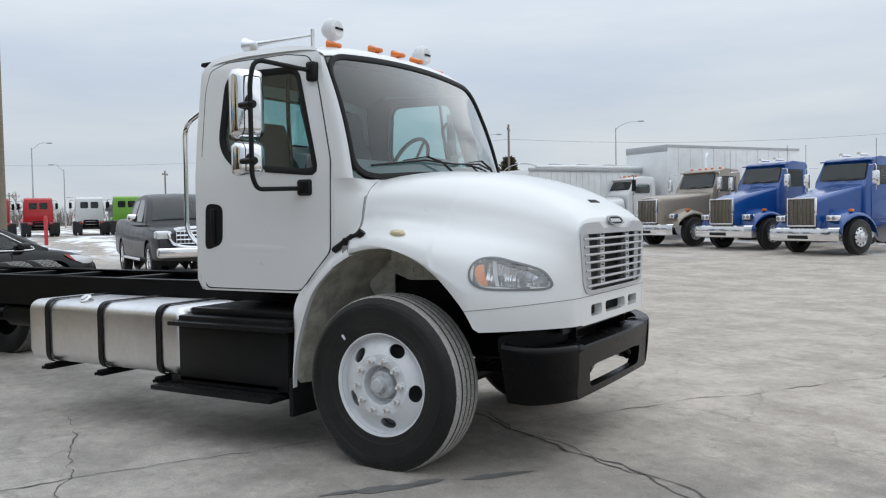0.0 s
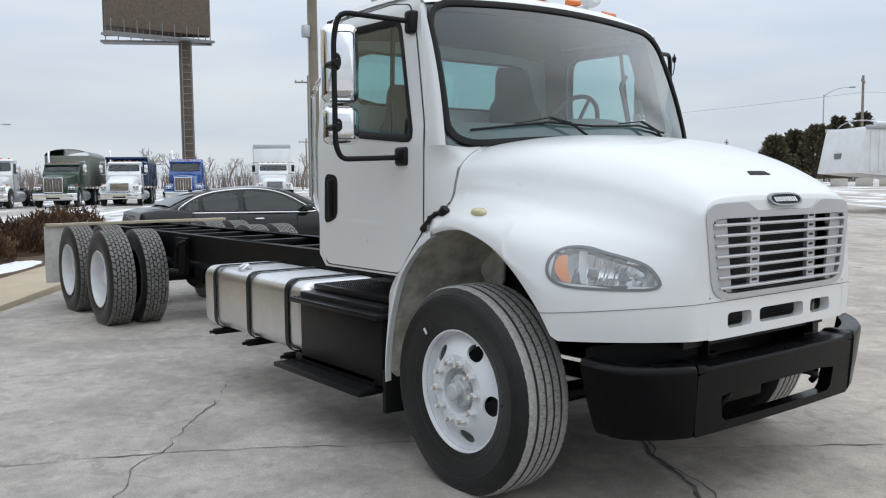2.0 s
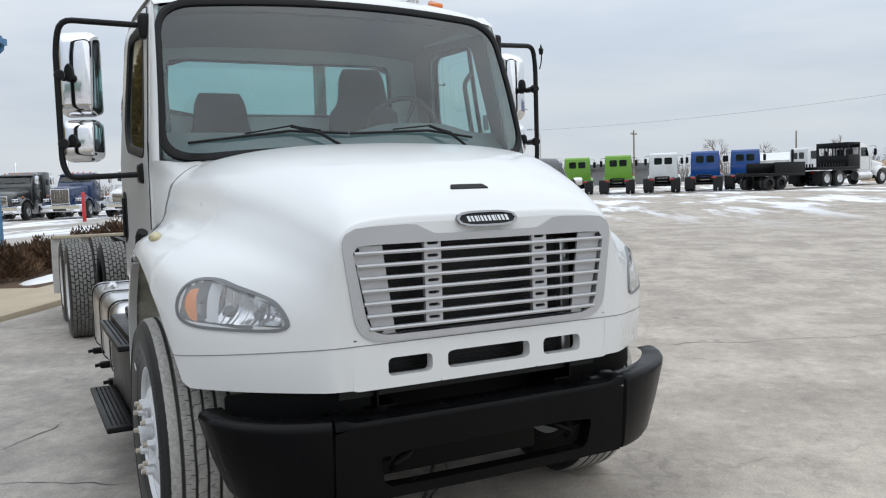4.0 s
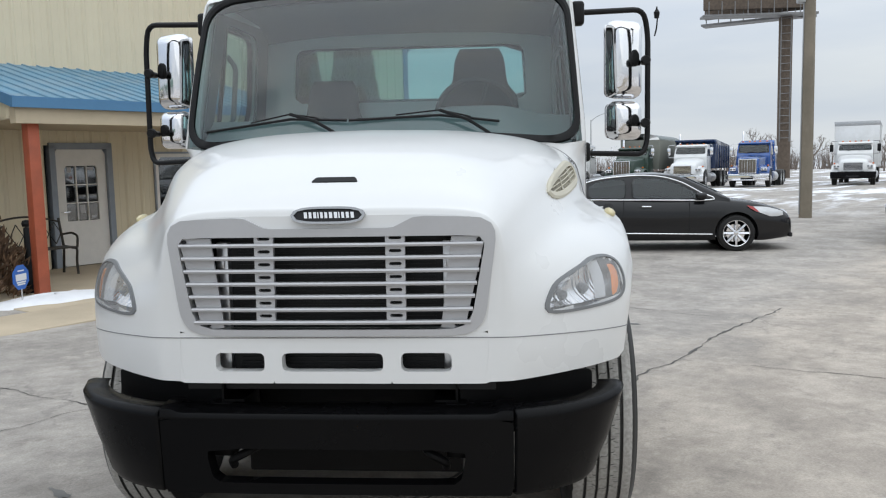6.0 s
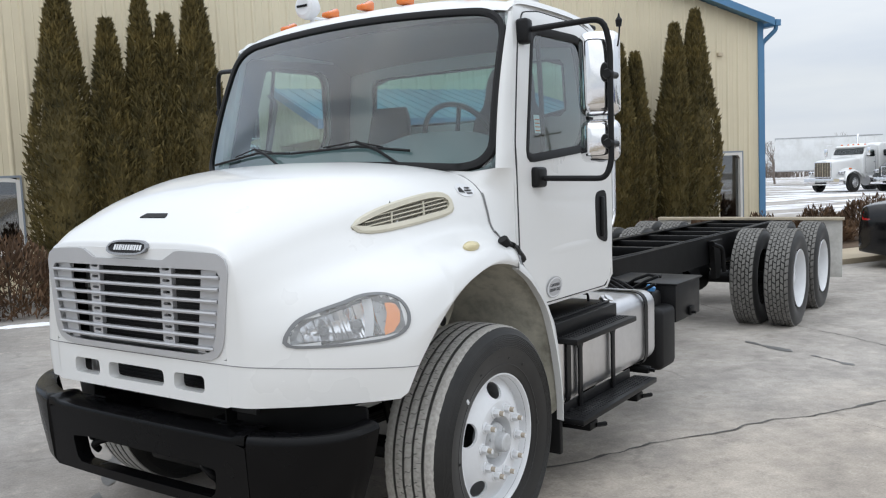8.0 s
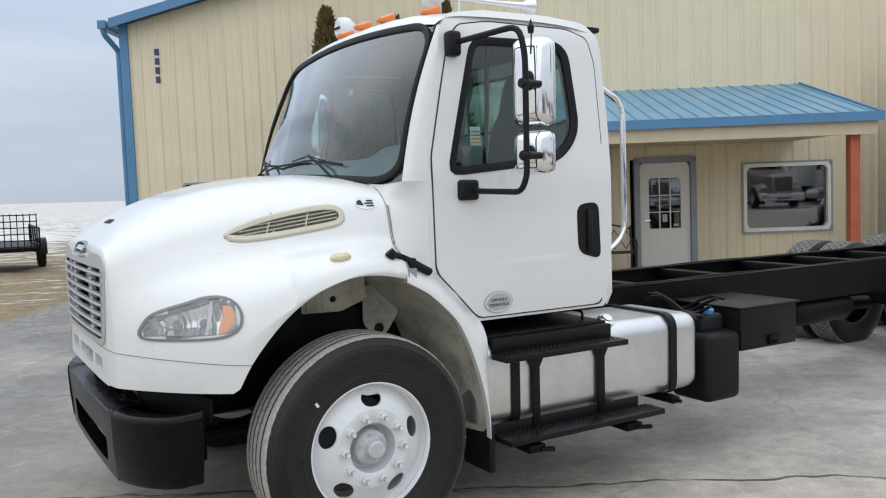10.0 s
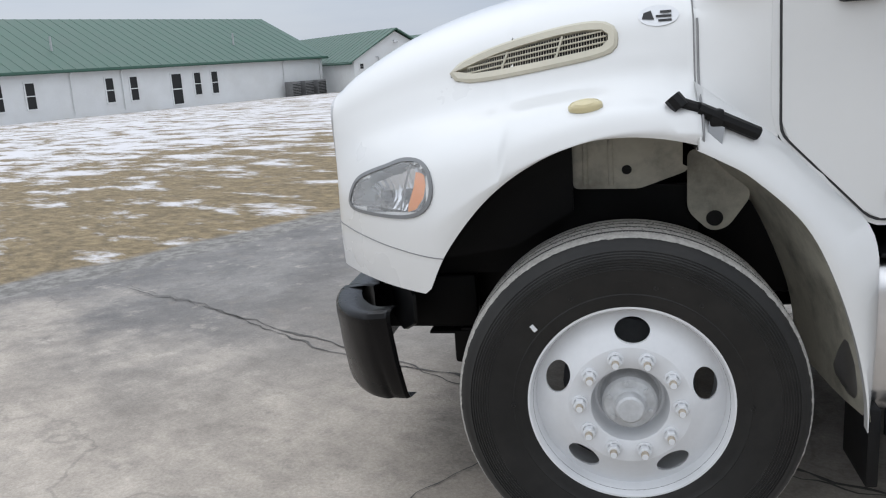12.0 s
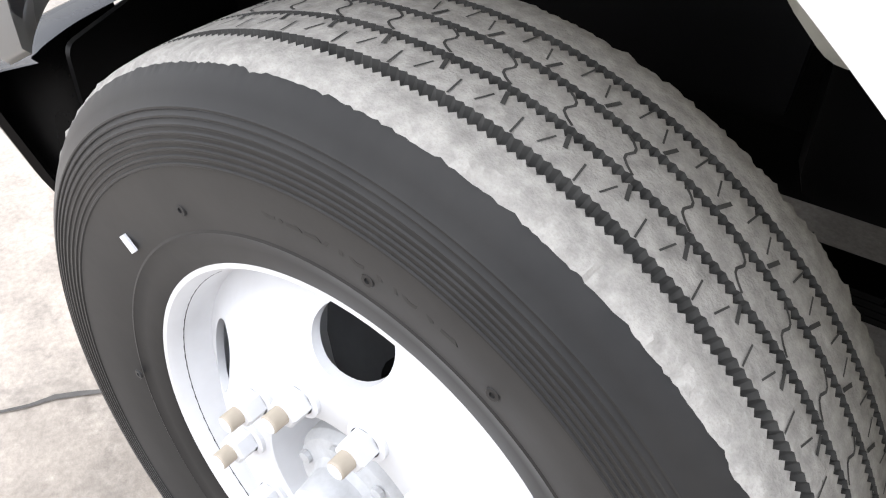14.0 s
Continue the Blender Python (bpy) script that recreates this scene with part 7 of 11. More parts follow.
    for k in range(4):
        box(bm, 9.07, 9.15, 0.004, 0.026, 3.84 + 0.165 * k, 3.96 + 0.165 * k, 0.006)
    part("number_bars", bm, surface("navy_paint", (0.04, 0.035, 0.12), 0.5), building, "dark blue number bars", flat=True)
    # porch
    px0, px1 = -2.35, 2.45
    bm = B()
    q = [(px0 - 0.1, 0.0, 3.38), (px1 + 0.1, 0.0, 3.38), (px1 + 0.1, 2.92, 2.60), (px0 - 0.1, 2.92, 2.60)]
    v = [bm.verts.new(Vector(p)) for p in q] + [bm.verts.new(Vector(p) - Vector((0, 0, 0.03))) for p in q]
    for f in ((0, 1, 2, 3), (4, 5, 6, 7), (0, 1, 5, 4), (1, 2, 6, 5), (2, 3, 7, 6), (3, 0, 4, 7)):
        bm.faces.new([v[k] for k in f])
    porch = part("porch_roof", bm, BLUE_ROOF, building, "weathered blue ribbed porch roof", flat=True)
    x = px0
    while x < px1 + 0.05:
        bm = B()
        tube(bm, [(x, 0.0, 3.385), (x, 2.93, 2.605)], 0.017, 6)
        part("roof_rib", bm, BLUE_ROOF, porch)
        x += 0.23
    bm = B()
    box(bm, px0 - 0.12, px1 + 0.12, 2.90, 2.96, 2.49, 2.625)
    for xx in (px0 - 0.115, px1 + 0.085):
        rows = [[Vector((xx + dx, y, z + dz)) for dx, dz in ((0, 0), (0.03, 0), (0.03, -0.14), (0, -0.14))] for y, z in ((0.0, 3.41), (2.93, 2.63))]
        vs = loft(bm, rows, close_v=True)
    part("porch_fascia", bm, BLUE, porch, flat=True)
    bm = B()
    box(bm, px0 - 0.05, px1 + 0.05, 2.74, 2.88, 2.30, 2.50)
    box(bm, px0, px1, 0.03, 2.74, 2.36, 2.40)
    part("porch_beam", bm, SOFFIT, porch, flat=True)
    for xx in (px1, px0):
        x = 0.0
        bm = B()
        while x < 2.70:
            z0, z1 = 2.37, 3.35 - 0.267 * (x + 0.23)
            if z1 > z0:
                pts = [(x, 0.0), (x + 0.03, 0.02), (x + 0.055, 0.02), (x + 0.085, 0.0), (x + 0.23, 0.0)]
                loft(bm, [[Vector((xx + (o if xx > 0 else -o), y, z0)) for y, o in pts], [Vector((xx + (o if xx > 0 else -o), y, z1 + 0.267 * 0.23 * (1 - (y - x) / 0.23))) for y, o in pts]])
            x += 0.23
        part("porch_gable", bm, SIDING, porch, flat=True)
        bm = B()
        xp = xx - 0.22 if xx > 0 else xx + 0.22
        box(bm, xp - 0.075, xp + 0.075, 2.62, 2.77, 0.10, 2.32, 0.006)
        part("porch_post", bm, REDPOST, porch, "rust red wooden post")
    bm = B()
    box(bm, -7.6, -7.45, 0.0, 0.08, 4.12, 4.2, 0.01)
    part("wall_lamp", bm, SOFFIT, building)


build_shop()


# walkway and kerb, planting beds
def slab(name, x0, x1, y0, y1, z, material, label, category):
    bm = B()
    box(bm, x0, x1, y0, y1, -0.05, z, 0.012)
    ob = part(name, bm, material, angle=30)
    ob.matrix_basis = MB
    return tagged(ob, label, category, kind="structure")


slab("pavement", -9.6, 9.3, 3.9, 5.05, 0.11, WALK, "tan concrete walk with a low kerb", "pavement")
slab("pavement", -3.6, 3.0, 0.03, 3.895, 0.105, WALK, "tan concrete porch floor", "pavement")
for x0, x1 in ((3.01, 9.3), (-9.6, -3.61)):
    slab("planting_bed", x0, x1, 0.03, 3.89, 0.09, MULCH, "brown mulched planting bed", "planting bed")


def snow_heap(x, y, a, b, h, seed):
    bm = B()
    rows = []
    for r in range(7):
        f = r / 6
        rows.append([MB @ Vector((x + a * f * math.cos(w) * (1 + 0.25 * noise.noise(Vector((3 * math.cos(w), 3 * math.sin(w), seed)))), y + b * f * math.sin(w) * (1 + 0.25 * noise.noise(Vector((3 * math.cos(w), 3 * math.sin(w), seed)))), 0.10 + h * (1 - f * f) * (0.8 + 0.4 * noise.noise(Vector((5 * f, 4 * w, seed)))) + (-0.02 if r == 6 else 0))) for w in [2 * math.pi * i / 28 for i in range(28)]])
    vs = loft(bm, rows, close_v=True)
    return tagged(part("snow_heap", bm, SNOW, angle=70), "low heap of old white snow", "snow", "snow heaps")


snow_heap(2.35, 3.2, 0.9, 0.45, 0.09, 1)
snow_heap(-5.2, 3.4, 1.2, 0.3, 0.08, 2)
snow_heap(6.5, 3.6, 1.0, 0.25, 0.07, 3)


# ---------------------------------------------------------------- evergreens and shrubs
def leaf_material(name, c1, c2):
    m, t, b = nodes_of(name)
    g = t.nodes.new("ShaderNodeNewGeometry")
    n = t.nodes.new("ShaderNodeTexNoise")
    n.inputs["Scale"].default_value = 2.2
    tc = t.nodes.new("ShaderNodeTexCoord")
    t.links.new(tc.outputs["Object"], n.inputs["Vector"])
    a = t.nodes.new("ShaderNodeMath")
    a.operation = "MULTIPLY_ADD"
    a.inputs[1].default_value = 0.6
    t.links.new(g.outputs["Random Per Island"], a.inputs[0])
    s = t.nodes.new("ShaderNodeMath")
    s.operation = "MULTIPLY_ADD"
    s.inputs[1].default_value, s.inputs[2].default_value = 1.4, -0.5
    t.links.new(n.outputs["Fac"], s.inputs[0])
    t.links.new(s.outputs[0], a.inputs[2])
    r = t.nodes.new("ShaderNodeValToRGB")
    r.color_ramp.elements[0].color, r.color_ramp.elements[1].color = (*c1, 1), (*c2, 1)
    t.links.new(a.outputs[0], r.inputs[0])
    t.links.new(r.outputs[0], b.inputs["Base Color"])
    b.inputs["Roughness"].default_value = 0.75
    return m


CEDAR = leaf_material("cedar_foliage", (0.036, 0.032, 0.010), (0.185, 0.138, 0.042))
RUSSET = leaf_material("russet_twigs", (0.046, 0.027, 0.016), (0.175, 0.098, 0.050))
PINE = leaf_material("pine_needles", (0.035, 0.033, 0.019), (0.14, 0.115, 0.066))
BARK = surface("grey_brown_bark", (0.11, 0.085, 0.065), 0.9, vary=0.3, scale=8, bump=0.01)
TWIG = surface("bare_twigs", (0.17, 0.14, 0.12), 0.9, vary=0.25, scale=3)


def sprays(bm, rng, centre_at, count, size, lean):
    """Small pointed sprays of foliage."""
    for _ in range(count):
        c, out = centre_at(rng)
        s = size * (0.6 + 0.8 * rng.random())
        up = (Vector((0, 0, 1)) * lean + out * (0.35 + 0.5 * rng.random()) + Vector((rng.uniform(-0.35, 0.35), rng.uniform(-0.35, 0.35), rng.uniform(-0.2, 0.3)))).normalized()
        side = up.cross(Vector((rng.uniform(-1, 1), rng.uniform(-1, 1), rng.uniform(-1, 1)))).normalized() * s * 0.32
        a, b2, t = c - side, c + side, c + up * s
        m = c + up * s * 0.45 + side.cross(up) * 0.25
        v = [bm.verts.new(p) for p in (a, m, b2, t)]
        bm.faces.new((v[0], v[1], v[3]))
        bm.faces.new((v[1], v[2], v[3]))


def arborvitae(x, y, h, r, seed):
    rng = random.Random(seed)
    base = MB @ Vector((x, y, 0.09))
    tree = thing("arborvitae", "tall narrow dark green arborvitae against the shop wall", "evergreen", "arborvitae along the wall", Matrix.Translation(base))
    bm = B()
    tube(bm, [(0, 0, -0.05), (0.01, 0.01, h * 0.4), (0, 0, h * 0.9)], 0.05, 7)
    part("trunk", bm, BARK, tree)

    def shape(f):
        return r * (0.78 + 0.22 * math.sin(math.pi * min(1, f * 1.4))) * min(1, (1 - f) * 2.0 + 0.02) ** 0.72

    bm = B()

    def spot(rg):
        f = rg.random() ** 0.85
        w = rg.uniform(0, 2 * math.pi)
        lump = 1 + 0.16 * noise.noise(Vector((2.2 * math.cos(w), 2.2 * math.sin(w), 5 * f + seed))) + 0.1 * noise.noise(Vector((5 * math.cos(w), 5 * math.sin(w), 14 * f + seed)))
        q = shape(f) * lump * (0.82 + 0.2 * rg.random())
        o = Vector((math.cos(w), math.sin(w), 0))
        return o * q + Vector((0, 0, 0.05 + f * h)), o

    sprays(bm, rng, spot, 9000, 0.105, 0.8)
    rows = [[Vector((0.74 * shape(f) * math.cos(w), 0.74 * shape(f) * math.sin(w), 0.05 + f * h * 0.97)) for w in [2 * math.pi * i / 14 for i in range(14)]] for f in [k / 12 for k in range(13)]]
    loft(bm, rows, close_v=True)
    part("crown", bm, CEDAR, tree, flat=True, recalc=False)


for k, (x, y, h, r) in enumerate(((5.95, 1.0, 4.65, 0.52), (5.30, 1.1, 4.1, 0.40), (4.80, 1.0, 4.45, 0.42), (4.45, 1.0, 4.2, 0.40), (3.98, 0.95, 4.75, 0.50), (-4.05, 1.0, 3.95, 0.40), (-4.45, 1.0, 3.8, 0.36), (-5.42, 1.0, 4.4, 0.42), (-5.95, 1.0, 4.7, 0.48))):
    arborvitae(x, y, h, r, 20 + k)


def shrub(p, r, h, seed, group="brown shrubs by the walk"):
    rng = random.Random(seed)
    ob = thing("shrub", "low rounded russet brown winter shrub", "shrub", group, Matrix.Translation(p))
    bm = B()
    for k in range(9):
        w = rng.uniform(0, 6.28)
        tube(bm, [(0, 0, -0.02), (0.3 * r * math.cos(w), 0.3 * r * math.sin(w), h * 0.4), (0.7 * r * math.cos(w), 0.7 * r * math.sin(w), h * 0.75)], 0.008, 5)
    part("stems", bm, BARK, ob)
    bm = B()

    def spot(rg):
        w, e = rg.uniform(0, 6.283), math.asin(rg.random())
        lump = 1 + 0.28 * noise.noise(Vector((2.4 * math.cos(w), 2.4 * math.sin(w), 3 * e + seed)))
        o = Vector((math.cos(w) * math.cos(e), math.sin(w) * math.cos(e), math.sin(e)))
        q = lump * (0.6 + 0.42 * rg.random() ** 0.5)
        return Vector((o.x * r * q, o.y * r * q, 0.04 + o.z * h * q * 0.92)), o

    sprays(bm, rng, spot, 2300, 0.11, 0.5)
    part("foliage", bm, RUSSET, ob, flat=True, recalc=False)


for k, (x, y, r, h) in enumerate(((2.75, 2.1, 0.55, 0.95), (3.4, 2.4, 0.6, 0.9), (6.75, 2.3, 0.75, 1.05), (7.7, 2.4, 0.7, 0.95), (5.6, 2.5, 0.6, 0.8), (-3.95, 2.2, 0.6, 0.60), (-4.9, 2.4, 0.65, 0.58), (-6.3, 2.4, 0.6, 0.55), (-7.8, 2.5, 0.6, 0.62), (-9.0, 2.7, 0.7, 0.80), (-10.0, 2.9, 0.8, 0.85))):
    q = MB @ Vector((x, y, 0.08 if x > -9.5 else 0.0))
    shrub(q, r, h, 60 + k)


# ---------------------------------------------------------------- porch furniture
def bench():
    ob = thing("bench", "dark cast iron garden bench on the porch", "bench", m=MB @ pose(1.35, 0.62, 0.105))
    for s in (-1, 1):
        bm = B()
        tube(bm, bend([(s * 0.58, 0.42, 0.0), (s * 0.58, 0.40, 0.22), (s * 0.58, 0.44, 0.40), (s * 0.58, 0.05, 0.42), (s * 0.58, 0.0, 0.0)], 0.06), 0.02, 8)
        tube(bm, bend([(s * 0.58, 0.44, 0.42), (s * 0.58, 0.47, 0.60), (s * 0.58, 0.30, 0.64), (s * 0.58, -0.02, 0.60)], 0.06), 0.018, 8)
        tube(bm, [(s * 0.58, 0.05, 0.40), (s * 0.58, -0.06, 0.86)], 0.02, 8)
        part("bench_end", bm, IRON, ob)
    for k in range(5):
        bm = B()
        box(bm, -0.6, 0.6, 0.04 + 0.085 * k, 0.10 + 0.085 * k, 0.41, 0.43, 0.006)
        part("seat_slat", bm, IRON, ob)
    bm = B()
    tube(bm, [(-0.6 + 0.06 * i, -0.06, 0.80 + 0.11 * math.sin(math.pi * i / 20)) for i in range(21)], 0.016, 6)
    for k in range(6):
        for s in (-1, 1):
            tube(bm, [(-0.5 + 0.2 * k, -0.02, 0.46), (-0.5 + 0.2 * k + s * 0.1, -0.04, 0.62), (-0.5 + 0.2 * k, -0.06, 0.80)], 0.009, 5)
    part("bench_back", bm, IRON, ob)


bench()


def ash_urn():
    ob = thing("ash_urn", "black plastic smoking urn beside the porch post", "ash urn", m=MB @ pose(2.15, 2.25, 0.105))
    bm = B()
    lathe(bm, [(0, 0), (0.17, 0), (0.18, 0.05), (0.17, 0.30), (0.15, 0.36), (0.06, 0.42), (0.045, 0.50), (0.04, 0.85), (0.035, 0.86)], 22, "z")
    part("urn_body", bm, TRIM, ob)
    bm = B()
    lathe(bm, [(0.0, 0.0), (0.05, 0.01), (0.06, 0.05), (0.045, 0.09), (0, 0.10)], 16, "z", (0, 0, 0.86))
    part("urn_cap", bm, TRIM, ob)


ash_urn()


def yard_sign():
    ob = thing("yard_sign", "small blue octagonal sign on a stake", "sign", m=MB @ pose(2.75, 3.2, 0.09, 0, 0, 28))
    bm = B()
    tube(bm, [(0, 0, 0), (0, 0, 0.2)], 0.008, 6)
    part("stake", bm, ALU, ob)
    bm = B()
    octo = [(0.16 * math.cos(radians(22.5 + 45 * k)), 0.34 + 0.16 * math.sin(radians(22.5 + 45 * k))) for k in range(8)]
    plate(bm, octo, lambda u, v, d: Vector((u, 0.004 - d, v)), 0.008)
    part("sign_plate", bm, surface("sign_blue", (0.02, 0.11, 0.42), 0.4), ob)
    bm = B()
    for z, w, h in ((0.34, 0.10, 0.05), (0.28, 0.085, 0.012), (0.255, 0.07, 0.012), (0.42, 0.06, 0.010)):
        box(bm, -w, w, 0.0045, 0.0065, z - h / 2 * 1.6, z + h / 2 * 1.6)
    part("sign_bars", bm, WHEEL_WHITE, ob, flat=True)


yard_sign()


# ---------------------------------------------------------------- parked vehicles
CAR_BLACK = surface("black_car_paint", (0.006, 0.006, 0.0068), 0.2, vary=0.1, scale=3, coat=0.35, spec=0.3)
CAR_GREY = surface("dark_grey_car_paint", (0.012, 0.0125, 0.014), 0.35, vary=0.1, scale=3, coat=0.25, spec=0.3)
TRUCK_BLUE = surface("blue_truck_paint", (0.006, 0.060, 0.25), 0.25, vary=0.08, scale=2, coat=0.7)
NAVY = surface("dark_blue_truck_paint", (0.014, 0.035, 0.10), 0.28, vary=0.1, scale=2, coat=0.6)
TAN = surface("tan_metallic_paint", (0.30, 0.26, 0.21), 0.35, 0.3, vary=0.06, scale=2, coat=0.4)
OFFWHITE = surface("worn_white_paint", (0.72, 0.73, 0.73), 0.4, vary=0.06, scale=1.5, dirt=(0.42, 0.41, 0.38), dirt_amount=0.35)
RED = surface("red_truck_paint", (0.45, 0.015, 0.02), 0.3, vary=0.06, coat=0.5)
LIME = surface("bright_green_paint", (0.16, 0.36, 0.035), 0.35, vary=0.06, coat=0.4)
DKGREEN = surface("dark_green_truck_paint", (0.016, 0.040, 0.026), 0.35, vary=0.12, coat=0.4)
GRAPHITE = surface("graphite_truck_paint", (0.028, 0.031, 0.030), 0.3, vary=0.1, coat=0.5)
STEEL = surface("dull_steel", (0.20, 0.20, 0.20), 0.5, 0.6, vary=0.2, scale=4)
GALV = surface("galvanised_steel", (0.42, 0.43, 0.44), 0.45, 0.7, vary=0.12, scale=3)
TARP = surface("grey_green_tarp", (0.17, 0.175, 0.15), 0.8, vary=0.12, scale=2)
REDLENS = surface("red_lamp_lens", (0.35, 0.01, 0.012), 0.15, vary=0.1, coat=0.8)
CLEAR = surface("clear_lamp", (0.66, 0.67, 0.68), 0.14, 0.35, vary=0.1, coat=0.8)
MESH_GRILLE = surface("stone_guard_mesh", (0.13, 0.11, 0.085), 0.5, 0.4, vary=0.2, fine=90)
HEADLENS = surface("headlamp_lens", (0.30, 0.31, 0.33), 0.08, 0.6, vary=0.2, scale=20)
# near black colour for shade behind windows and grille bars, also for dark paint
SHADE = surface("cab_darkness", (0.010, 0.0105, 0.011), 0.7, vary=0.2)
CARGLASS = glass("dark_car_glass", (0.62, 0.66, 0.66), 1.1)
WEATHERED = surface("weathered_pole_wood", (0.22, 0.19, 0.145), 0.85, vary=0.2, scale=2, fine=40, bump=0.004, dirt=(0.12, 0.10, 0.075), dirt_amount=0.5)


def on_lot(x, y, az):
    return pose(x, y, rise(x, y), 0, 0, az)


def prism(bm, prof, w, top=None, z0=0.0, bevel=0.03, seg=2, y0=None):
    """A side outline in x and z given width; the half width narrows to top at its highest point."""
    hi = max(p[1] for p in prof)
    wt = w if top is None else top

    def half(z):
        return w + (wt - w) * max(0.0, (z - z0) / max(hi - z0, 1e-6))

    if y0 is None:
        a = [bm.verts.new((x, half(z), z)) for x, z in prof]
        b = [bm.verts.new((x, -half(z), z)) for x, z in prof]
    else:
        a = [bm.verts.new((x, y0 + w, z)) for x, z in prof]
        b = [bm.verts.new((x, y0 - w, z)) for x, z in prof]
    fs = [bm.faces.new(a), bm.faces.new(b[::-1])]
    for i in range(len(a)):
        j = (i + 1) % len(a)
        fs.append(bm.faces.new((a[i], b[i], b[j], a[j])))
    if bevel:
        es = list({e for f in fs for e in f.edges})
        bmesh.ops.bevel(bm, geom=es, offset=bevel, segments=seg, profile=0.5, affect="EDGES", clamp_overlap=True)


def pane(parent, quad, off, name="window", frame_mat=None):
    """A window: a dark plate coloured for the unlit inside, with a glass pane over it; quad runs round the opening, off
    points outwards.
    """
    q = [Vector(p) for p in quad]
    off = Vector(off)
    c = sum(q, Vector()) / len(q)
    bm = B()
    ring = []
    for k in range(len(q)):
        a, b, d = q[k - 1], q[k], q[(k + 1) % len(q)]
        r = min(0.09, (a - b).length * 0.3, (d - b).length * 0.3)
        s, e = b + (a - b).normalized() * r, b + (d - b).normalized() * r
        ring += [s, (s + e) / 2 * 0.5 + b * 0.5, e]
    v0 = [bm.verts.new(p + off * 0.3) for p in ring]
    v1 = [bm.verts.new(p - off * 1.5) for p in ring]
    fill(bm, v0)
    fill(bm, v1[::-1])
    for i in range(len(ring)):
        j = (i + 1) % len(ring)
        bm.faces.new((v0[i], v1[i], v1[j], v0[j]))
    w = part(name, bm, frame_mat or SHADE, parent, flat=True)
    bm = B()
    v = [bm.verts.new(c + (p - c) * 0.955 + off) for p in ring]
    fill(bm, v)
    u = [bm.verts.new(c + (p - c) * 0.955 + off * 0.6) for p in ring]
    fill(bm, u[::-1])
    for i in range(len(ring)):
        j = (i + 1) % len(ring)
        bm.faces.new((v[i], u[i], u[j], v[j]))
    part("pane", bm, CARGLASS, w, flat=True)
    return w


WHEELS = {}


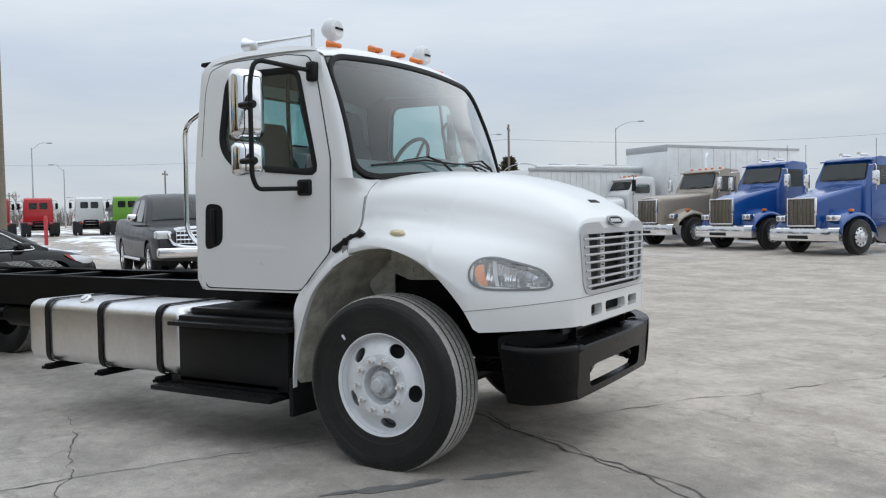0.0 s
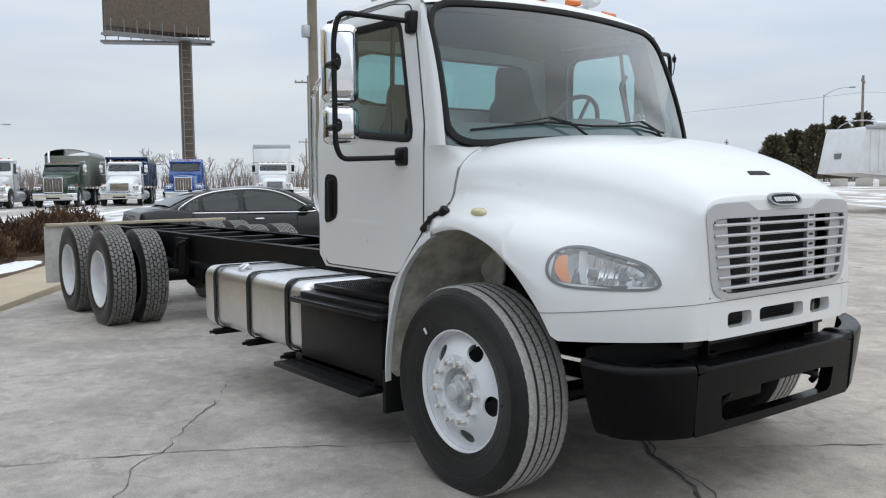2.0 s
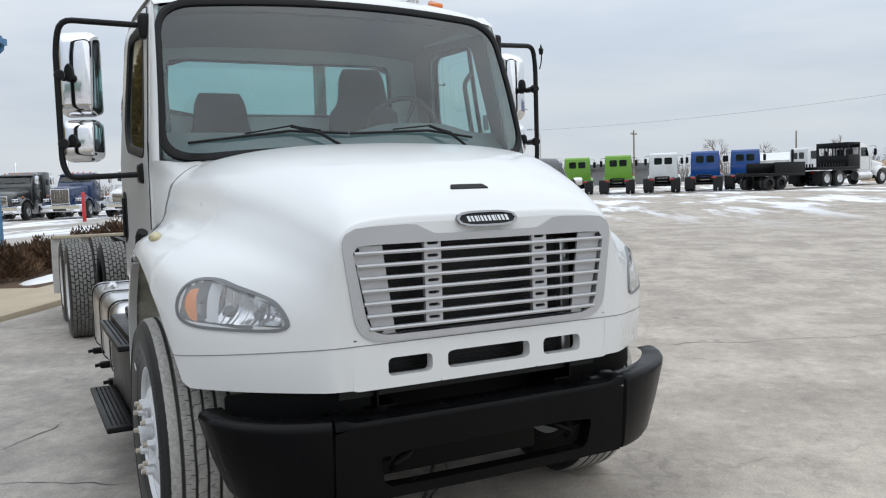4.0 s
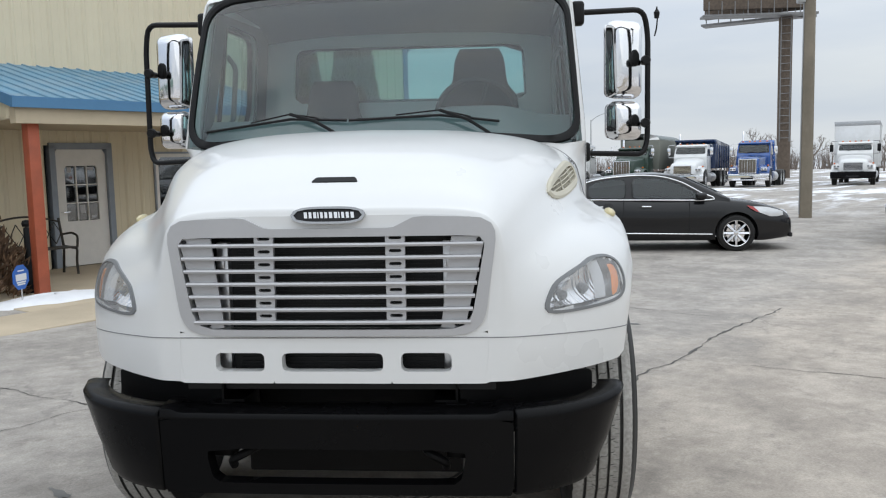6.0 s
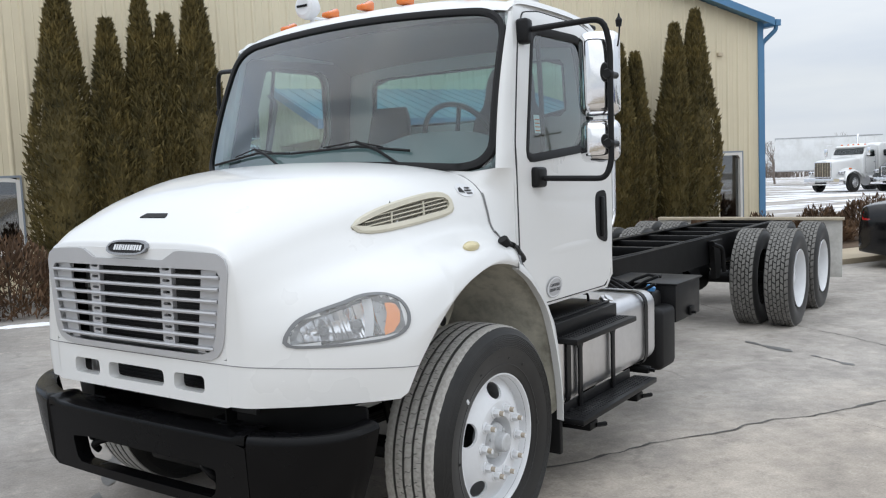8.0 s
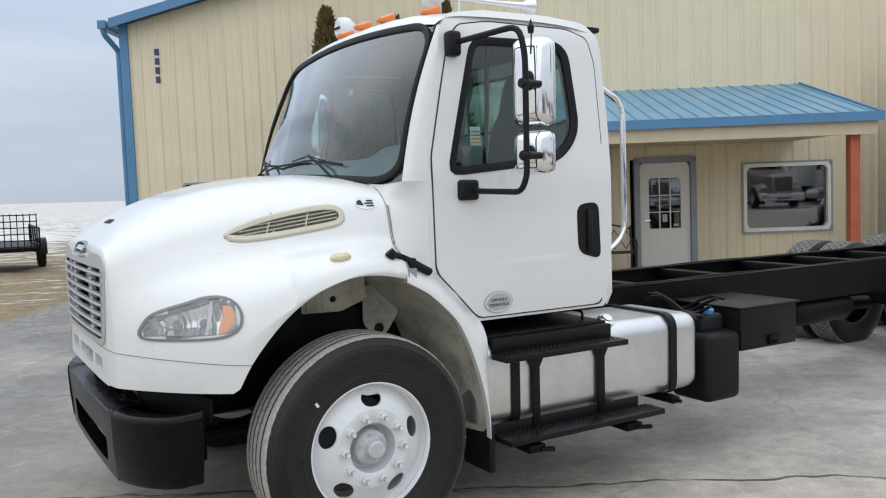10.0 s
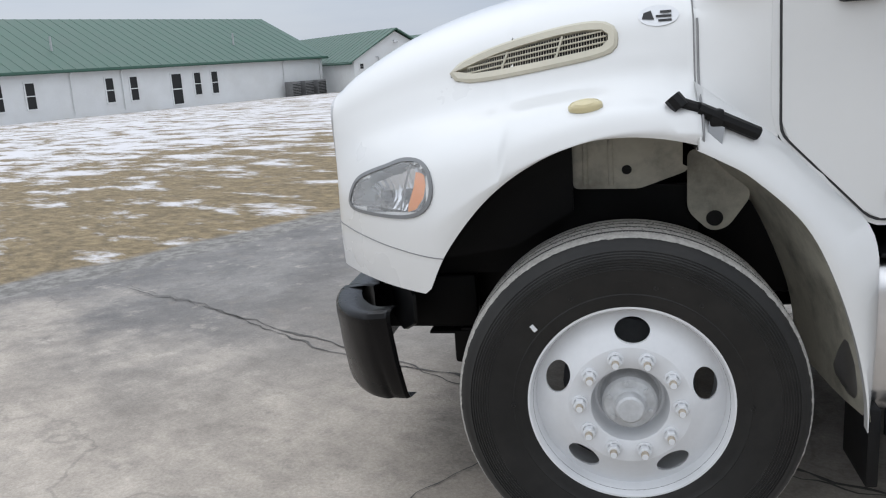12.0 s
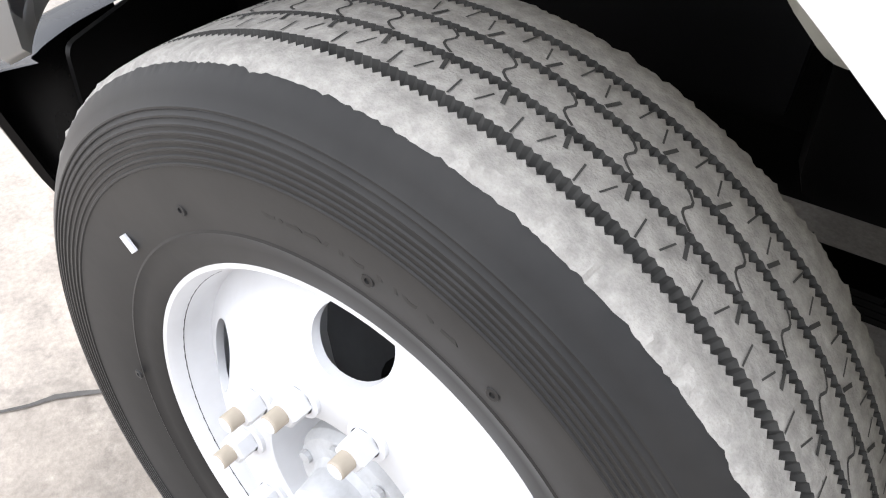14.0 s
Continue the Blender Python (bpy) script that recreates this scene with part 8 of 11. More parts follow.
def road_wheel(parent, x, y, r, w, s, style, rim_mat, double=False):
    """A wheel under a vehicle: rim with a tyre; style spoke, disc or dish."""
    key = (r, w, style, s)
    if key not in WHEELS:
        bm = B()
        rr = r * (0.72 if style == "spoke" else 0.56)
        lathe(bm, [(rr, -w * 0.5), (rr, -w * 0.38), (r * 0.86, -w * 0.5), (r * 0.97, -w * 0.42), (r, -w * 0.3), (r * 1.003, -0.004), (r * 0.985, -0.003), (r * 0.985, 0.003), (r * 1.003, 0.004), (r, w * 0.3), (r * 0.97, w * 0.42), (r * 0.86, w * 0.5), (rr, w * 0.38), (rr, w * 0.5)], 40)
        for v in bm.verts:
            v.co.z = max(v.co.z, -r + 0.006)
        tyre = bpy.data.meshes.new("tyre")
        bmesh.ops.recalc_face_normals(bm, faces=bm.faces)
        bm.to_mesh(tyre)
        bm.free()
        tyre.materials.append(RUBBER)
        tyre.polygons.foreach_set("use_smooth", [True] * len(tyre.polygons))
        bm = B()
        if style == "spoke":
            lathe(bm, [(rr, w * 0.42), (rr * 0.95, w * 0.40), (rr * 0.92, w * 0.2), (rr * 0.9, -w * 0.3), (rr, -w * 0.4)], 40)
            for k in range(8):
                t = 2 * math.pi * k / 8
                for d in (-0.085, 0.085):
                    c, e = math.cos(t + d), math.sin(t + d)
                    c2, e2 = math.cos(t + d * 0.55), math.sin(t + d * 0.55)
                    tube(bm, [(rr * 0.16 * c, w * 0.32, rr * 0.16 * e), (rr * 0.5 * c, w * 0.36, rr * 0.5 * e), (rr * 0.94 * c2, w * 0.36, rr * 0.94 * e2)], rr * 0.058, 6)
            lathe(bm, [(0.0, w * 0.40), (rr * 0.17, w * 0.38), (rr * 0.22, w * 0.28), (rr * 0.2, 0.0)], 20)
            lathe(bm, [(0.0, w * 0.02), (rr * 0.7, w * 0.02), (rr * 0.72, -w * 0.05)], 24)
        elif style == "disc":
            lathe(bm, [(rr, w * 0.46), (rr * 0.95, w * 0.47), (rr * 0.9, w * 0.34), (rr * 0.78, w * 0.36), (rr * 0.6, w * 0.47), (rr * 0.36, w * 0.5), (rr * 0.34, w * 0.62), (rr * 0.2, w * 0.68), (0, w * 0.68)], 32)
            for k in range(10):
                t = 2 * math.pi * k / 10
                lathe(bm, [(0.0, w * 0.47 + 0.045), (0.016, w * 0.47 + 0.04), (0.018, w * 0.45)], 6, "y", (rr * 0.5 * math.cos(t), 0, rr * 0.5 * math.sin(t)))
        else:
            lathe(bm, [(rr, w * 0.46), (rr * 0.96, w * 0.47), (rr * 0.92, w * 0.3), (rr * 0.9, -w * 0.2), (rr * 0.62, -w * 0.3), (rr * 0.4, -w * 0.28), (rr * 0.36, w * 0.05), (rr * 0.2, w * 0.16), (0, w * 0.16)], 32)
        if s < 0:
            for v in bm.verts:
                v.co.y = -v.co.y
        bmesh.ops.recalc_face_normals(bm, faces=bm.faces)
        rim = bpy.data.meshes.new("wheel")
        bm.to_mesh(rim)
        bm.free()
        rim.polygons.foreach_set("use_smooth", [True] * len(rim.polygons))
        rim.set_sharp_from_angle(angle=radians(35))
        holes = None
        if style == "disc":
            # dark discs on the solid rim stand in for the shaded hand holes
            bm = B()
            for k in range(10):
                t = 2 * math.pi * (k + 0.5) / 10
                lathe(bm, [(0.0, s * w * 0.43), (r * 0.05, s * w * 0.43), (r * 0.05, s * w * 0.33)], 8, "y", (rr * 0.76 * math.cos(t), 0, rr * 0.76 * math.sin(t)))
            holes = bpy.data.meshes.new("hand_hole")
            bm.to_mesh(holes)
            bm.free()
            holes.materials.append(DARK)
        WHEELS[key] = (tyre, {}, rim, holes)
    tyre, by_mat, rim, holes = WHEELS[key]
    if rim_mat.name not in by_mat:
        me = rim.copy()
        me.materials.append(rim_mat)
        by_mat[rim_mat.name] = me
    ob = new("wheel", by_mat[rim_mat.name])
    ob.parent = parent
    ob.matrix_basis = Matrix.Translation((x, y, r))
    t = new("tyre", tyre)
    t.parent = ob
    if holes:
        h = new("hand_hole", holes)
        h.parent = ob
    if double:
        t = new("tyre", tyre)
        t.parent = ob
        t.matrix_basis = Matrix.Translation((0, -s * (w + 0.06), 0))
    return ob


def smooth_of(pts):
    def at(x):
        if x <= pts[0][0]:
            return pts[0][1]
        for (a, p), (b, q) in zip(pts, pts[1:]):
            if x <= b:
                f = (x - a) / (b - a)
                return p + (q - p) * f
        return pts[-1][1]
    return at


def car(name, label, category, m, paint, deck, roof, wide, belt, axles, r, sill, glasses, pillars, rim_mat, chrome_trim=True):
    """A car: rear axle at its origin, x to its nose; deck and roof are height lines along x."""
    ob = thing(name, label, category, m=m)
    D, R, W = (smooth_of([(p[0], p[1]) for p in curve([(a, b, 0) for a, b in q], 90)]) for q in (deck, roof, wide))
    x0, x1 = deck[0][0], deck[-1][0]
    bm = B()
    rows = []
    n = 96
    for i in range(n + 1):
        x = x0 + (x1 - x0) * i / n
        w, d = W(x), D(x)
        lo = sill + 0.06 * max(0, (abs(x - (x0 + x1) / 2) / ((x1 - x0) / 2)) - 0.8) * 5
        sec = [(0, lo), (0.8 * w, lo), (0.955 * w, lo + 0.05), (0.985 * w, lo + 0.13), (0.99 * w, lo + (d - lo) * 0.36), (w, lo + (d - lo) * 0.52), (0.995 * w, lo + (d - lo) * 0.66), (0.975 * w, lo + (d - lo) * 0.82), (0.93 * w, d - 0.05), (0.86 * w, d - 0.012), (0.6 * w, d + 0.008), (0, d + 0.022)]
        sec = [(p.x, p.y) for p in curve([(a, b, 0) for a, b in sec], 30)]
        rows.append([Vector((x, y, z)) for y, z in sec])
    vs = loft(bm, rows)
    for axle in axles:
        c = Vector((axle, 0, r + 0.01))
        kill = [f for f in bm.faces if f.calc_center_median().y > 0.45 and (Vector((f.calc_center_median().x, 0, f.calc_center_median().z)) - c).length < r + 0.045]
        bmesh.ops.delete(bm, geom=kill, context="FACES")
        for v in [v for v in bm.verts if v.is_boundary and v.co.y > 0.45]:
            dv = Vector((v.co.x, 0, v.co.z)) - c
            if dv.length < r + 0.16:
                dv = dv.normalized() * (r + 0.05)
                v.co.x, v.co.z = c.x + dv.x, c.z + dv.z
    for row in (rows[0], rows[-1]):
        bm.faces.new([bm.verts.new(p) for p in row])
    mirrored(bm)
    bmesh.ops.remove_doubles(bm, verts=bm.verts, dist=0.002)
    body = part("body", bm, paint, ob, angle=50)
    bm = B()
    for axle in axles:
        for s in (1, -1):
            arc = [2 * math.pi * k / 28 for k in range(-1, 16)]
            loft(bm, [[(axle + (r + 0.06) * math.cos(t), s * yy, r + 0.01 + (r + 0.06) * math.sin(t)) for t in arc] for yy in (W(axle) * 0.97, 0.42)])
            q = [bm.verts.new((axle + (r + 0.06) * math.cos(t), s * 0.45, r + 0.01 + (r + 0.06) * math.sin(t))) for t in arc]
            fill(bm, q)
    part("wheel_liner", bm, DARK, ob)
    # cabin with a rounded roof
    a0, a1 = roof[0][0], roof[-1][0]
    top_y = 0.70
    bm = B()
    rows = []
    def side(z, x):
        f = max(0, min(1, (z - belt) / (max(p[1] for p in roof) - belt)))
        return W(x) * (0.93 - (0.93 - top_y) * f)
    for i in range(49):
        x = a0 + (a1 - a0) * i / 48
        h = max(R(x), belt - 0.05)
        sec = [(side(belt - 0.06, x), belt - 0.06), (side((belt + h) / 2, x), (belt + h) / 2), (side(h - 0.06, x), max(h - 0.06, belt - 0.05)), (side(h, x) * 0.94, h - 0.015), (side(h, x) * 0.7, h), (0, h + 0.018)]
        sec = [(p.x, p.y) for p in curve([(a, b, 0) for a, b in sec], 18)]
        rows.append([Vector((x, y, z)) for y, z in sec])
    loft(bm, rows)
    mirrored(bm)
    part("roof", bm, paint, ob, angle=50)
    for s in (1, -1):
        for poly in glasses:
            w = pane(ob, [(x, s * side(z, x), z) for x, z in poly], (0, s * 0.008, 0.003), "side_window")
        if chrome_trim:
            line = [p for p in pillars]
            bm = B()
            tube(bm, [(p.x, s * (side(p.y, p.x) + 0.006), p.y) for p in curve([(x, z, 0) for x, z in line], 60, True)], 0.012, 6)
            part("window_trim", bm, CHROME, ob, "bright chrome window surround")
    # windshield and rear glass lie on the cabin's slopes
    def slope(xa, xb, nm):
        bm = B()
        rr = []
        for k in range(9):
            x = xa + (xb - xa) * k / 8
            z = R(x)
            hw = side(z, x) * 0.86
            rr.append([Vector((x, hw * (j / 6 - 1), z + 0.036 - 0.03 * abs(j / 6 - 1) ** 3)) for j in range(13)])
        loft(bm, rr)
        # dark sheet under the glass stands in for the cabin's shade
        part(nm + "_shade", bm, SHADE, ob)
        bm = B()
        loft(bm, [[p + Vector((0, 0, 0.008)) for p in row] for row in rr])
        part(nm, bm, CARGLASS, ob)
    slope(roof[-1][0] - 0.10, roof[-1][0] - 0.72, "windshield")
    slope(roof[0][0] + 0.10, roof[0][0] + 0.60, "rear_window")
    for axle in axles:
        for s in (1, -1):
            road_wheel(ob, axle, s * (W(axle) - 0.125), r, 0.225, s, "spoke", rim_mat)
    return ob, W, D, side


def black_sedan():
    p = Vector((-12.05, 2.0, 0))
    ahead = lambda q: [(x + 0.42 * max(0, x - 0.3) / 2.0, z) for x, z in q]
    ob, W, D, side = car("sedan", "glossy black four door sedan with chrome window trim", "car", on_lot(p.x, p.y, 86) @ Matrix.Diagonal((0.92, 0.92, 0.92, 1)), CAR_BLACK,
        [(-1.10, 0.78), (-1.08, 0.98), (-0.95, 1.06), (-0.5, 1.10), (0.3, 1.03), (1.5, 0.99), (2.1, 1.0), (2.5, 1.0), (3.0, 0.95), (3.45, 0.86), (3.75, 0.75), (3.88, 0.62)],
        ahead([(-0.62, 1.07), (-0.1, 1.31), (0.35, 1.42), (0.95, 1.49), (1.3, 1.485), (1.6, 1.42), (1.95, 1.23), (2.3, 1.02)]),
        [(-1.10, 0.74), (-0.9, 0.86), (-0.3, 0.92), (1.4, 0.93), (2.9, 0.925), (3.5, 0.86), (3.8, 0.74), (3.88, 0.66)], 0.98, (0.0, 2.84), 0.345, 0.2,
        [ahead(q) for q in ([(-0.30, 1.05), (0.02, 1.03), (0.02, 1.27), (-0.10, 1.25)], [(0.08, 1.03), (0.72, 1.01), (0.72, 1.40), (0.34, 1.36), (0.08, 1.28)], [(0.80, 1.01), (1.72, 1.0), (1.93, 1.02), (1.55, 1.28), (1.25, 1.40), (0.80, 1.41)])],
        ahead([(-0.38, 1.03), (-0.15, 1.24), (0.25, 1.385), (0.75, 1.45), (1.2, 1.44), (1.55, 1.33), (1.85, 1.13), (2.04, 0.985), (1.2, 0.985), (0.3, 1.0)]), CHROME)
    for s in (1, -1):
        for x in (0.35, 1.18):
            bm = B()
            tube(bm, bend([(x - 0.10, s * (W(x) * 0.985), 0.86), (x - 0.08, s * (W(x) + 0.02), 0.865), (x + 0.08, s * (W(x) + 0.02), 0.865), (x + 0.10, s * (W(x) * 0.985), 0.86)], 0.02), 0.014, 6)
            part("door_handle", bm, CHROME, ob)
        bm = B()
        tube(bm, [(0.45, s * (W(0.45) * 0.995 + 0.004), 0.36), (1.4, s * (W(1.4) * 0.995 + 0.004), 0.345), (2.4, s * (W(2.4) * 0.995 + 0.004), 0.33)], 0.011, 6)
        part("side_moulding", bm, CHROME, ob)
        bm = B()
        box(bm, 2.08, 2.28, min(s * 0.88, s * 1.06), max(s * 0.88, s * 1.06), 1.0, 1.12, 0.045, 3)
        part("mirror", bm, CAR_BLACK, ob)
        for nm, mat, q, lift in (("headlamp", CLEAR, [(3.05, 0.86), (3.4, 0.835), (3.68, 0.76), (3.70, 0.66), (3.45, 0.66), (3.2, 0.75)], 0.012), ("side_marker", REDLENS, [(2.98, 0.875), (3.13, 0.852), (3.27, 0.72), (3.17, 0.76)], 0.02), ("tail_lamp", REDLENS, [(-1.02, 0.96), (-0.72, 0.98), (-0.70, 0.93), (-0.95, 0.80), (-1.05, 0.82)], 0.012)):
            bm = B()
            c = sum((Vector(v) for v in q), Vector((0, 0))) / len(q)
            sheet(bm, q, lambda u, v, d: Vector((u, s * (W(u) * (1.0 if v < 0.75 else 1.0 - 0.30 * (v - 0.75)) + lift), v)), c, 24, 3)
            part(nm, bm, mat, ob, "red and clear lamp" if nm == "side_marker" else "")
        for x, z0, z1 in ((-0.12, 0.55, 1.02), (0.76, 0.28, 1.0), (1.98, 0.28, 0.98)):
            bm = B()
            tube(bm, [(x + 0.25 * max(0, 0.75 - z) if x < 0.5 else x, s * (W(x) * (0.998 if z < 0.8 else 0.985)), z) for z in [z0 + (z1 - z0) * k / 8 for k in range(9)]], 0.005, 4)
            part("door_seam", bm, DARK, ob)
        bm = B()
        lathe(bm, [(0.0, 0.015), (0.045, 0.01), (0.05, 0)], 14, "x", (3.72, s * 0.72, 0.36))
        part("fog_lamp", bm, CLEAR, ob)
    bm = B()
    for k in range(11):
        y = -0.42 + 0.084 * k
        tube(bm, [(3.90 - 0.10 * abs(y), y, 0.42), (3.88 - 0.10 * abs(y), y, 0.55), (3.82 - 0.10 * abs(y), y, 0.70)], 0.012, 5)
    tube(bm, curve([(3.83, -0.48, 0.68), (3.87, 0, 0.735), (3.83, 0.48, 0.68), (3.88, 0.40, 0.42), (3.92, 0, 0.40), (3.88, -0.40, 0.42)], 40, True), 0.02, 6)
    part("grille", bm, CHROME, ob, "chrome waterfall grille")
    bm = B()
    box(bm, 3.83, 3.9, -0.7, 0.7, 0.26, 0.34, 0.02)
    part("air_intake", bm, DARK, ob)
    bm = B()
    box(bm, 0.05, 0.13, -0.03, 0.03, 1.40, 1.46, 0.02)
    part("aerial", bm, CAR_BLACK, ob)


black_sedan()


def grey_pickup():
    ob, W, D, side = car("pickup_truck", "dark grey crew cab pickup with chrome grille", "pickup", on_lot(-14.9, 10.3, -30), CAR_GREY,
        [(-1.25, 1.25), (-1.2, 1.36), (-0.4, 1.36), (0.55, 1.33), (1.5, 1.22), (2.6, 1.2), (3.0, 1.21), (3.6, 1.18), (4.2, 1.12), (4.45, 1.0), (4.5, 0.8)],
        [(0.62, 1.30), (0.78, 1.70), (0.95, 1.88), (1.6, 1.93), (2.1, 1.92), (2.5, 1.80), (2.95, 1.45), (3.2, 1.18)],
        [(-1.25, 0.94), (0, 0.99), (3.5, 0.99), (4.2, 0.97), (4.5, 0.90)], 1.26, (0.0, 3.57), 0.41, 0.38,
        [[(0.98, 1.30), (1.62, 1.28), (1.62, 1.80), (1.08, 1.79)], [(1.72, 1.28), (2.72, 1.26), (2.45, 1.62), (2.2, 1.80), (1.72, 1.81)]],
        [(0.92, 1.29), (1.02, 1.80), (2.2, 1.84), (2.5, 1.64), (2.85, 1.25)], CHROME, False)
    bm = B()
    box(bm, 4.44, 4.64, -0.96, 0.96, 0.50, 0.72, 0.05, 3)
    part("bumper", bm, CHROME, ob, "chrome front bumper")
    bm = B()
    for k in range(4):
        tube(bm, [(4.52, -0.55, 0.80 + 0.09 * k), (4.55, 0, 0.80 + 0.09 * k), (4.52, 0.55, 0.80 + 0.09 * k)], 0.016, 6)
    for k in range(14):
        tube(bm, [(4.53, -0.55 + 0.085 * k, 0.80), (4.53, -0.55 + 0.085 * k, 1.07)], 0.010, 5)
    tube(bm, curve([(4.52, -0.6, 1.10), (4.53, 0.6, 1.10), (4.55, 0.52, 0.76), (4.55, -0.52, 0.76)], 24, True), 0.035, 6)
    part("grille", bm, CHROME, ob, "chrome mesh grille")
    for s in (1, -1):
        bm = B()
        box(bm, 4.22, 4.49, min(s * 0.66, s * 0.97), max(s * 0.66, s * 0.97), 0.90, 1.08, 0.05, 3)
        part("headlamp", bm, CLEAR, ob)
        bm = B()
        box(bm, 2.45, 2.6, min(s * 1.0, s * 1.22), max(s * 1.0, s * 1.22), 1.28, 1.46, 0.05, 3)
        part("mirror", bm, CHROME, ob)
        bm = B()
        tube(bm, [(0.7, s * 1.0, 0.42), (2.9, s * 1.0, 0.42)], 0.04, 8)
        part("step_bar", bm, CHROME, ob)


grey_pickup()


def lorry(name, label, m, paint, style="square", sleeper=0.0, tall=2.75, chrome=True, rear=-5.4, axles=2, rim=None, body=None, stacks=1, low=False, cabw=1.0, lights=True, group="parked trucks in rows"):
    """A conventional truck: front axle over its origin, x to its nose."""
    ob = thing(name, label, "truck", group, m)
    bright = CHROME if chrome else OFFWHITE
    nose = {"square": 1.18, "slope": 1.06, "round": 1.02}[style]
    # a slope nose truck has its cab further forward and a higher scuttle
    fwd, wz = (0.42, 2.12) if style == "slope" else (0.0, 2.0)
    upright = style != "round"
    # hood with rounded edges
    bm = B()
    if style == "square":
        rows = []
        for x, w, z0, z1 in ((nose - 0.02, 0.52, 0.75, 1.66), (nose - 0.14, 0.58, 0.75, 1.735), (0.6, 0.64, 0.8, 1.76), (0.0, 0.70, 0.9, 1.81), (-0.6, 0.78, 0.9, 1.87), (-1.0, 0.84, 0.9, 1.90)):
            sec = [(w, z0), (w, z0 + (z1 - z0) * 0.5), (w, z1 - 0.16), (w - 0.03, z1 - 0.06), (w - 0.12, z1 - 0.01), (w * 0.5, z1 + 0.03), (0, z1 + 0.05)]
            rows.append([Vector((x, y, z)) for y, z in [(p.x, p.y) for p in curve([(a, b, 0) for a, b in sec], 19)]])
    elif style == "slope":
        rows = []
        for x, w, z0, z1 in ((nose - 0.02, 0.50, 0.8, 1.60), (nose - 0.14, 0.55, 0.8, 1.665), (0.55, 0.60, 0.85, 1.77), (0.1, 0.66, 0.9, 1.875), (-0.3, 0.73, 0.9, 1.97), (-0.58, 0.79, 0.9, 2.04)):
            sec = [(w, z0), (w, z0 + (z1 - z0) * 0.5), (w, z1 - 0.14), (w - 0.02, z1 - 0.06), (w - 0.10, z1 - 0.005), (w * 0.5, z1 + 0.02), (0, z1 + 0.035)]
            rows.append([Vector((x, y, z)) for y, z in [(p.x, p.y) for p in curve([(a, b, 0) for a, b in sec], 19)]])
    else:
        rows = []
        for x, w, z0, z1 in ((nose, 0.62, 0.8, 1.30), (nose - 0.12, 0.78, 0.8, 1.42), (0.6, 0.80, 0.82, 1.52), (0.1, 0.76, 0.95, 1.60), (-0.4, 0.84, 0.95, 1.68), (-0.85, 0.92, 0.95, 1.74)):
            sec = [(w, z0), (w, z0 + (z1 - z0) * 0.5), (w * 0.98, z1 - 0.2), (w * 0.9, z1 - 0.07), (w * 0.72, z1), (w * 0.4, z1 + 0.04), (0, z1 + 0.05)]
            rows.append([Vector((x, y, z)) for y, z in [(p.x, p.y) for p in curve([(a, b, 0) for a, b in sec], 19)]])
    loft(bm, rows)
    bm.faces.new([bm.verts.new(p) for p in rows[0]])
    mirrored(bm)
    bmesh.ops.remove_doubles(bm, verts=bm.verts, dist=0.002)
    part("hood", bm, paint, ob, angle=45)
    # grille
    gw, g0, g1 = (0.46, 0.86, 1.62) if upright else (0.50, 0.86, 1.30)
    bm = B()
    box(bm, nose - 0.03, nose + 0.015, -gw, gw, g0, g1, 0.01)
    grille = part("grille", bm, MESH_GRILLE if upright else SHADE, ob, "upright truck grille")
    bm = B()
    for a, b, c, d in ((-gw - 0.04, -gw, g0 - 0.04, g1 + 0.04), (gw, gw + 0.04, g0 - 0.04, g1 + 0.04), (-gw, gw, g1, g1 + 0.045), (-gw, gw, g0 - 0.045, g0)):
        box(bm, nose - 0.02, nose + 0.05, a, b, c, d, 0.01)
    part("grille_surround", bm, bright, grille, "bright grille surround")
    if upright:
        for y in (-0.30, -0.15, 0.0, 0.15, 0.30):
            bm = B()
            tube(bm, [(nose + 0.03, y, g0), (nose + 0.03, y, g1)], 0.012 if y else 0.022, 6)
            part("grille_bar", bm, bright, grille)
    else:
        for k in range(6):
            bm = B()
            box(bm, nose + 0.005, nose + 0.03, -gw, gw, g0 + 0.04 + 0.07 * k, g0 + 0.065 + 0.07 * k)
            part("grille_bar", bm, bright if chrome else SILVER, grille)
    # bumper
    bm = B()
    prof = [(0, 0.40), (0.06, 0.42), (0.08, 0.56), (0.06, 0.76), (0, 0.79)]
    bx = nose + 0.12
    loft(bm, [[Vector((bx - (0.22 if abs(y) > 1.1 else 0.06 if abs(y) > 0.8 else 0) + dx, y, z)) for dx, z in prof] for y in (-1.2, -1.05, -0.7, 0, 0.7, 1.05, 1.2)])
    part("bumper", bm, bright if chrome else BUMPER, ob, "chrome front bumper" if chrome else "black front bumper")
    # dark block on the bumper, coloured for the shade of an opening
    bm = B()
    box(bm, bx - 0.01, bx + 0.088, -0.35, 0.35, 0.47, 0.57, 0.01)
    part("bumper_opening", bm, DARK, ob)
    # fenders, lamps, front wheels
    for s in (1, -1):
        bm = B()
        rows = []
        arc = [(0.86, 0.62), (0.78, 0.92), (0.5, 1.12), (0.1, 1.22), (-0.3, 1.15), (-0.6, 0.92), (-0.72, 0.6)]
        pts = [(p.x, p.y) for p in curve([(a, b, 0) for a, b in arc], 22)]
        for y, dz in ((0.6, 0.12), (0.75, 0.10), (1.0, 0.04), (1.12, -0.01), (1.16, -0.05), (1.16, -0.10), (1.13, -0.10)):
            rows.append([Vector((x, s * y, z + dz)) for x, z in pts])
        loft(bm, rows)
        part("fender", bm, paint, ob, angle=60)
        bm = B()
        lz = 1.06 if upright else 1.1
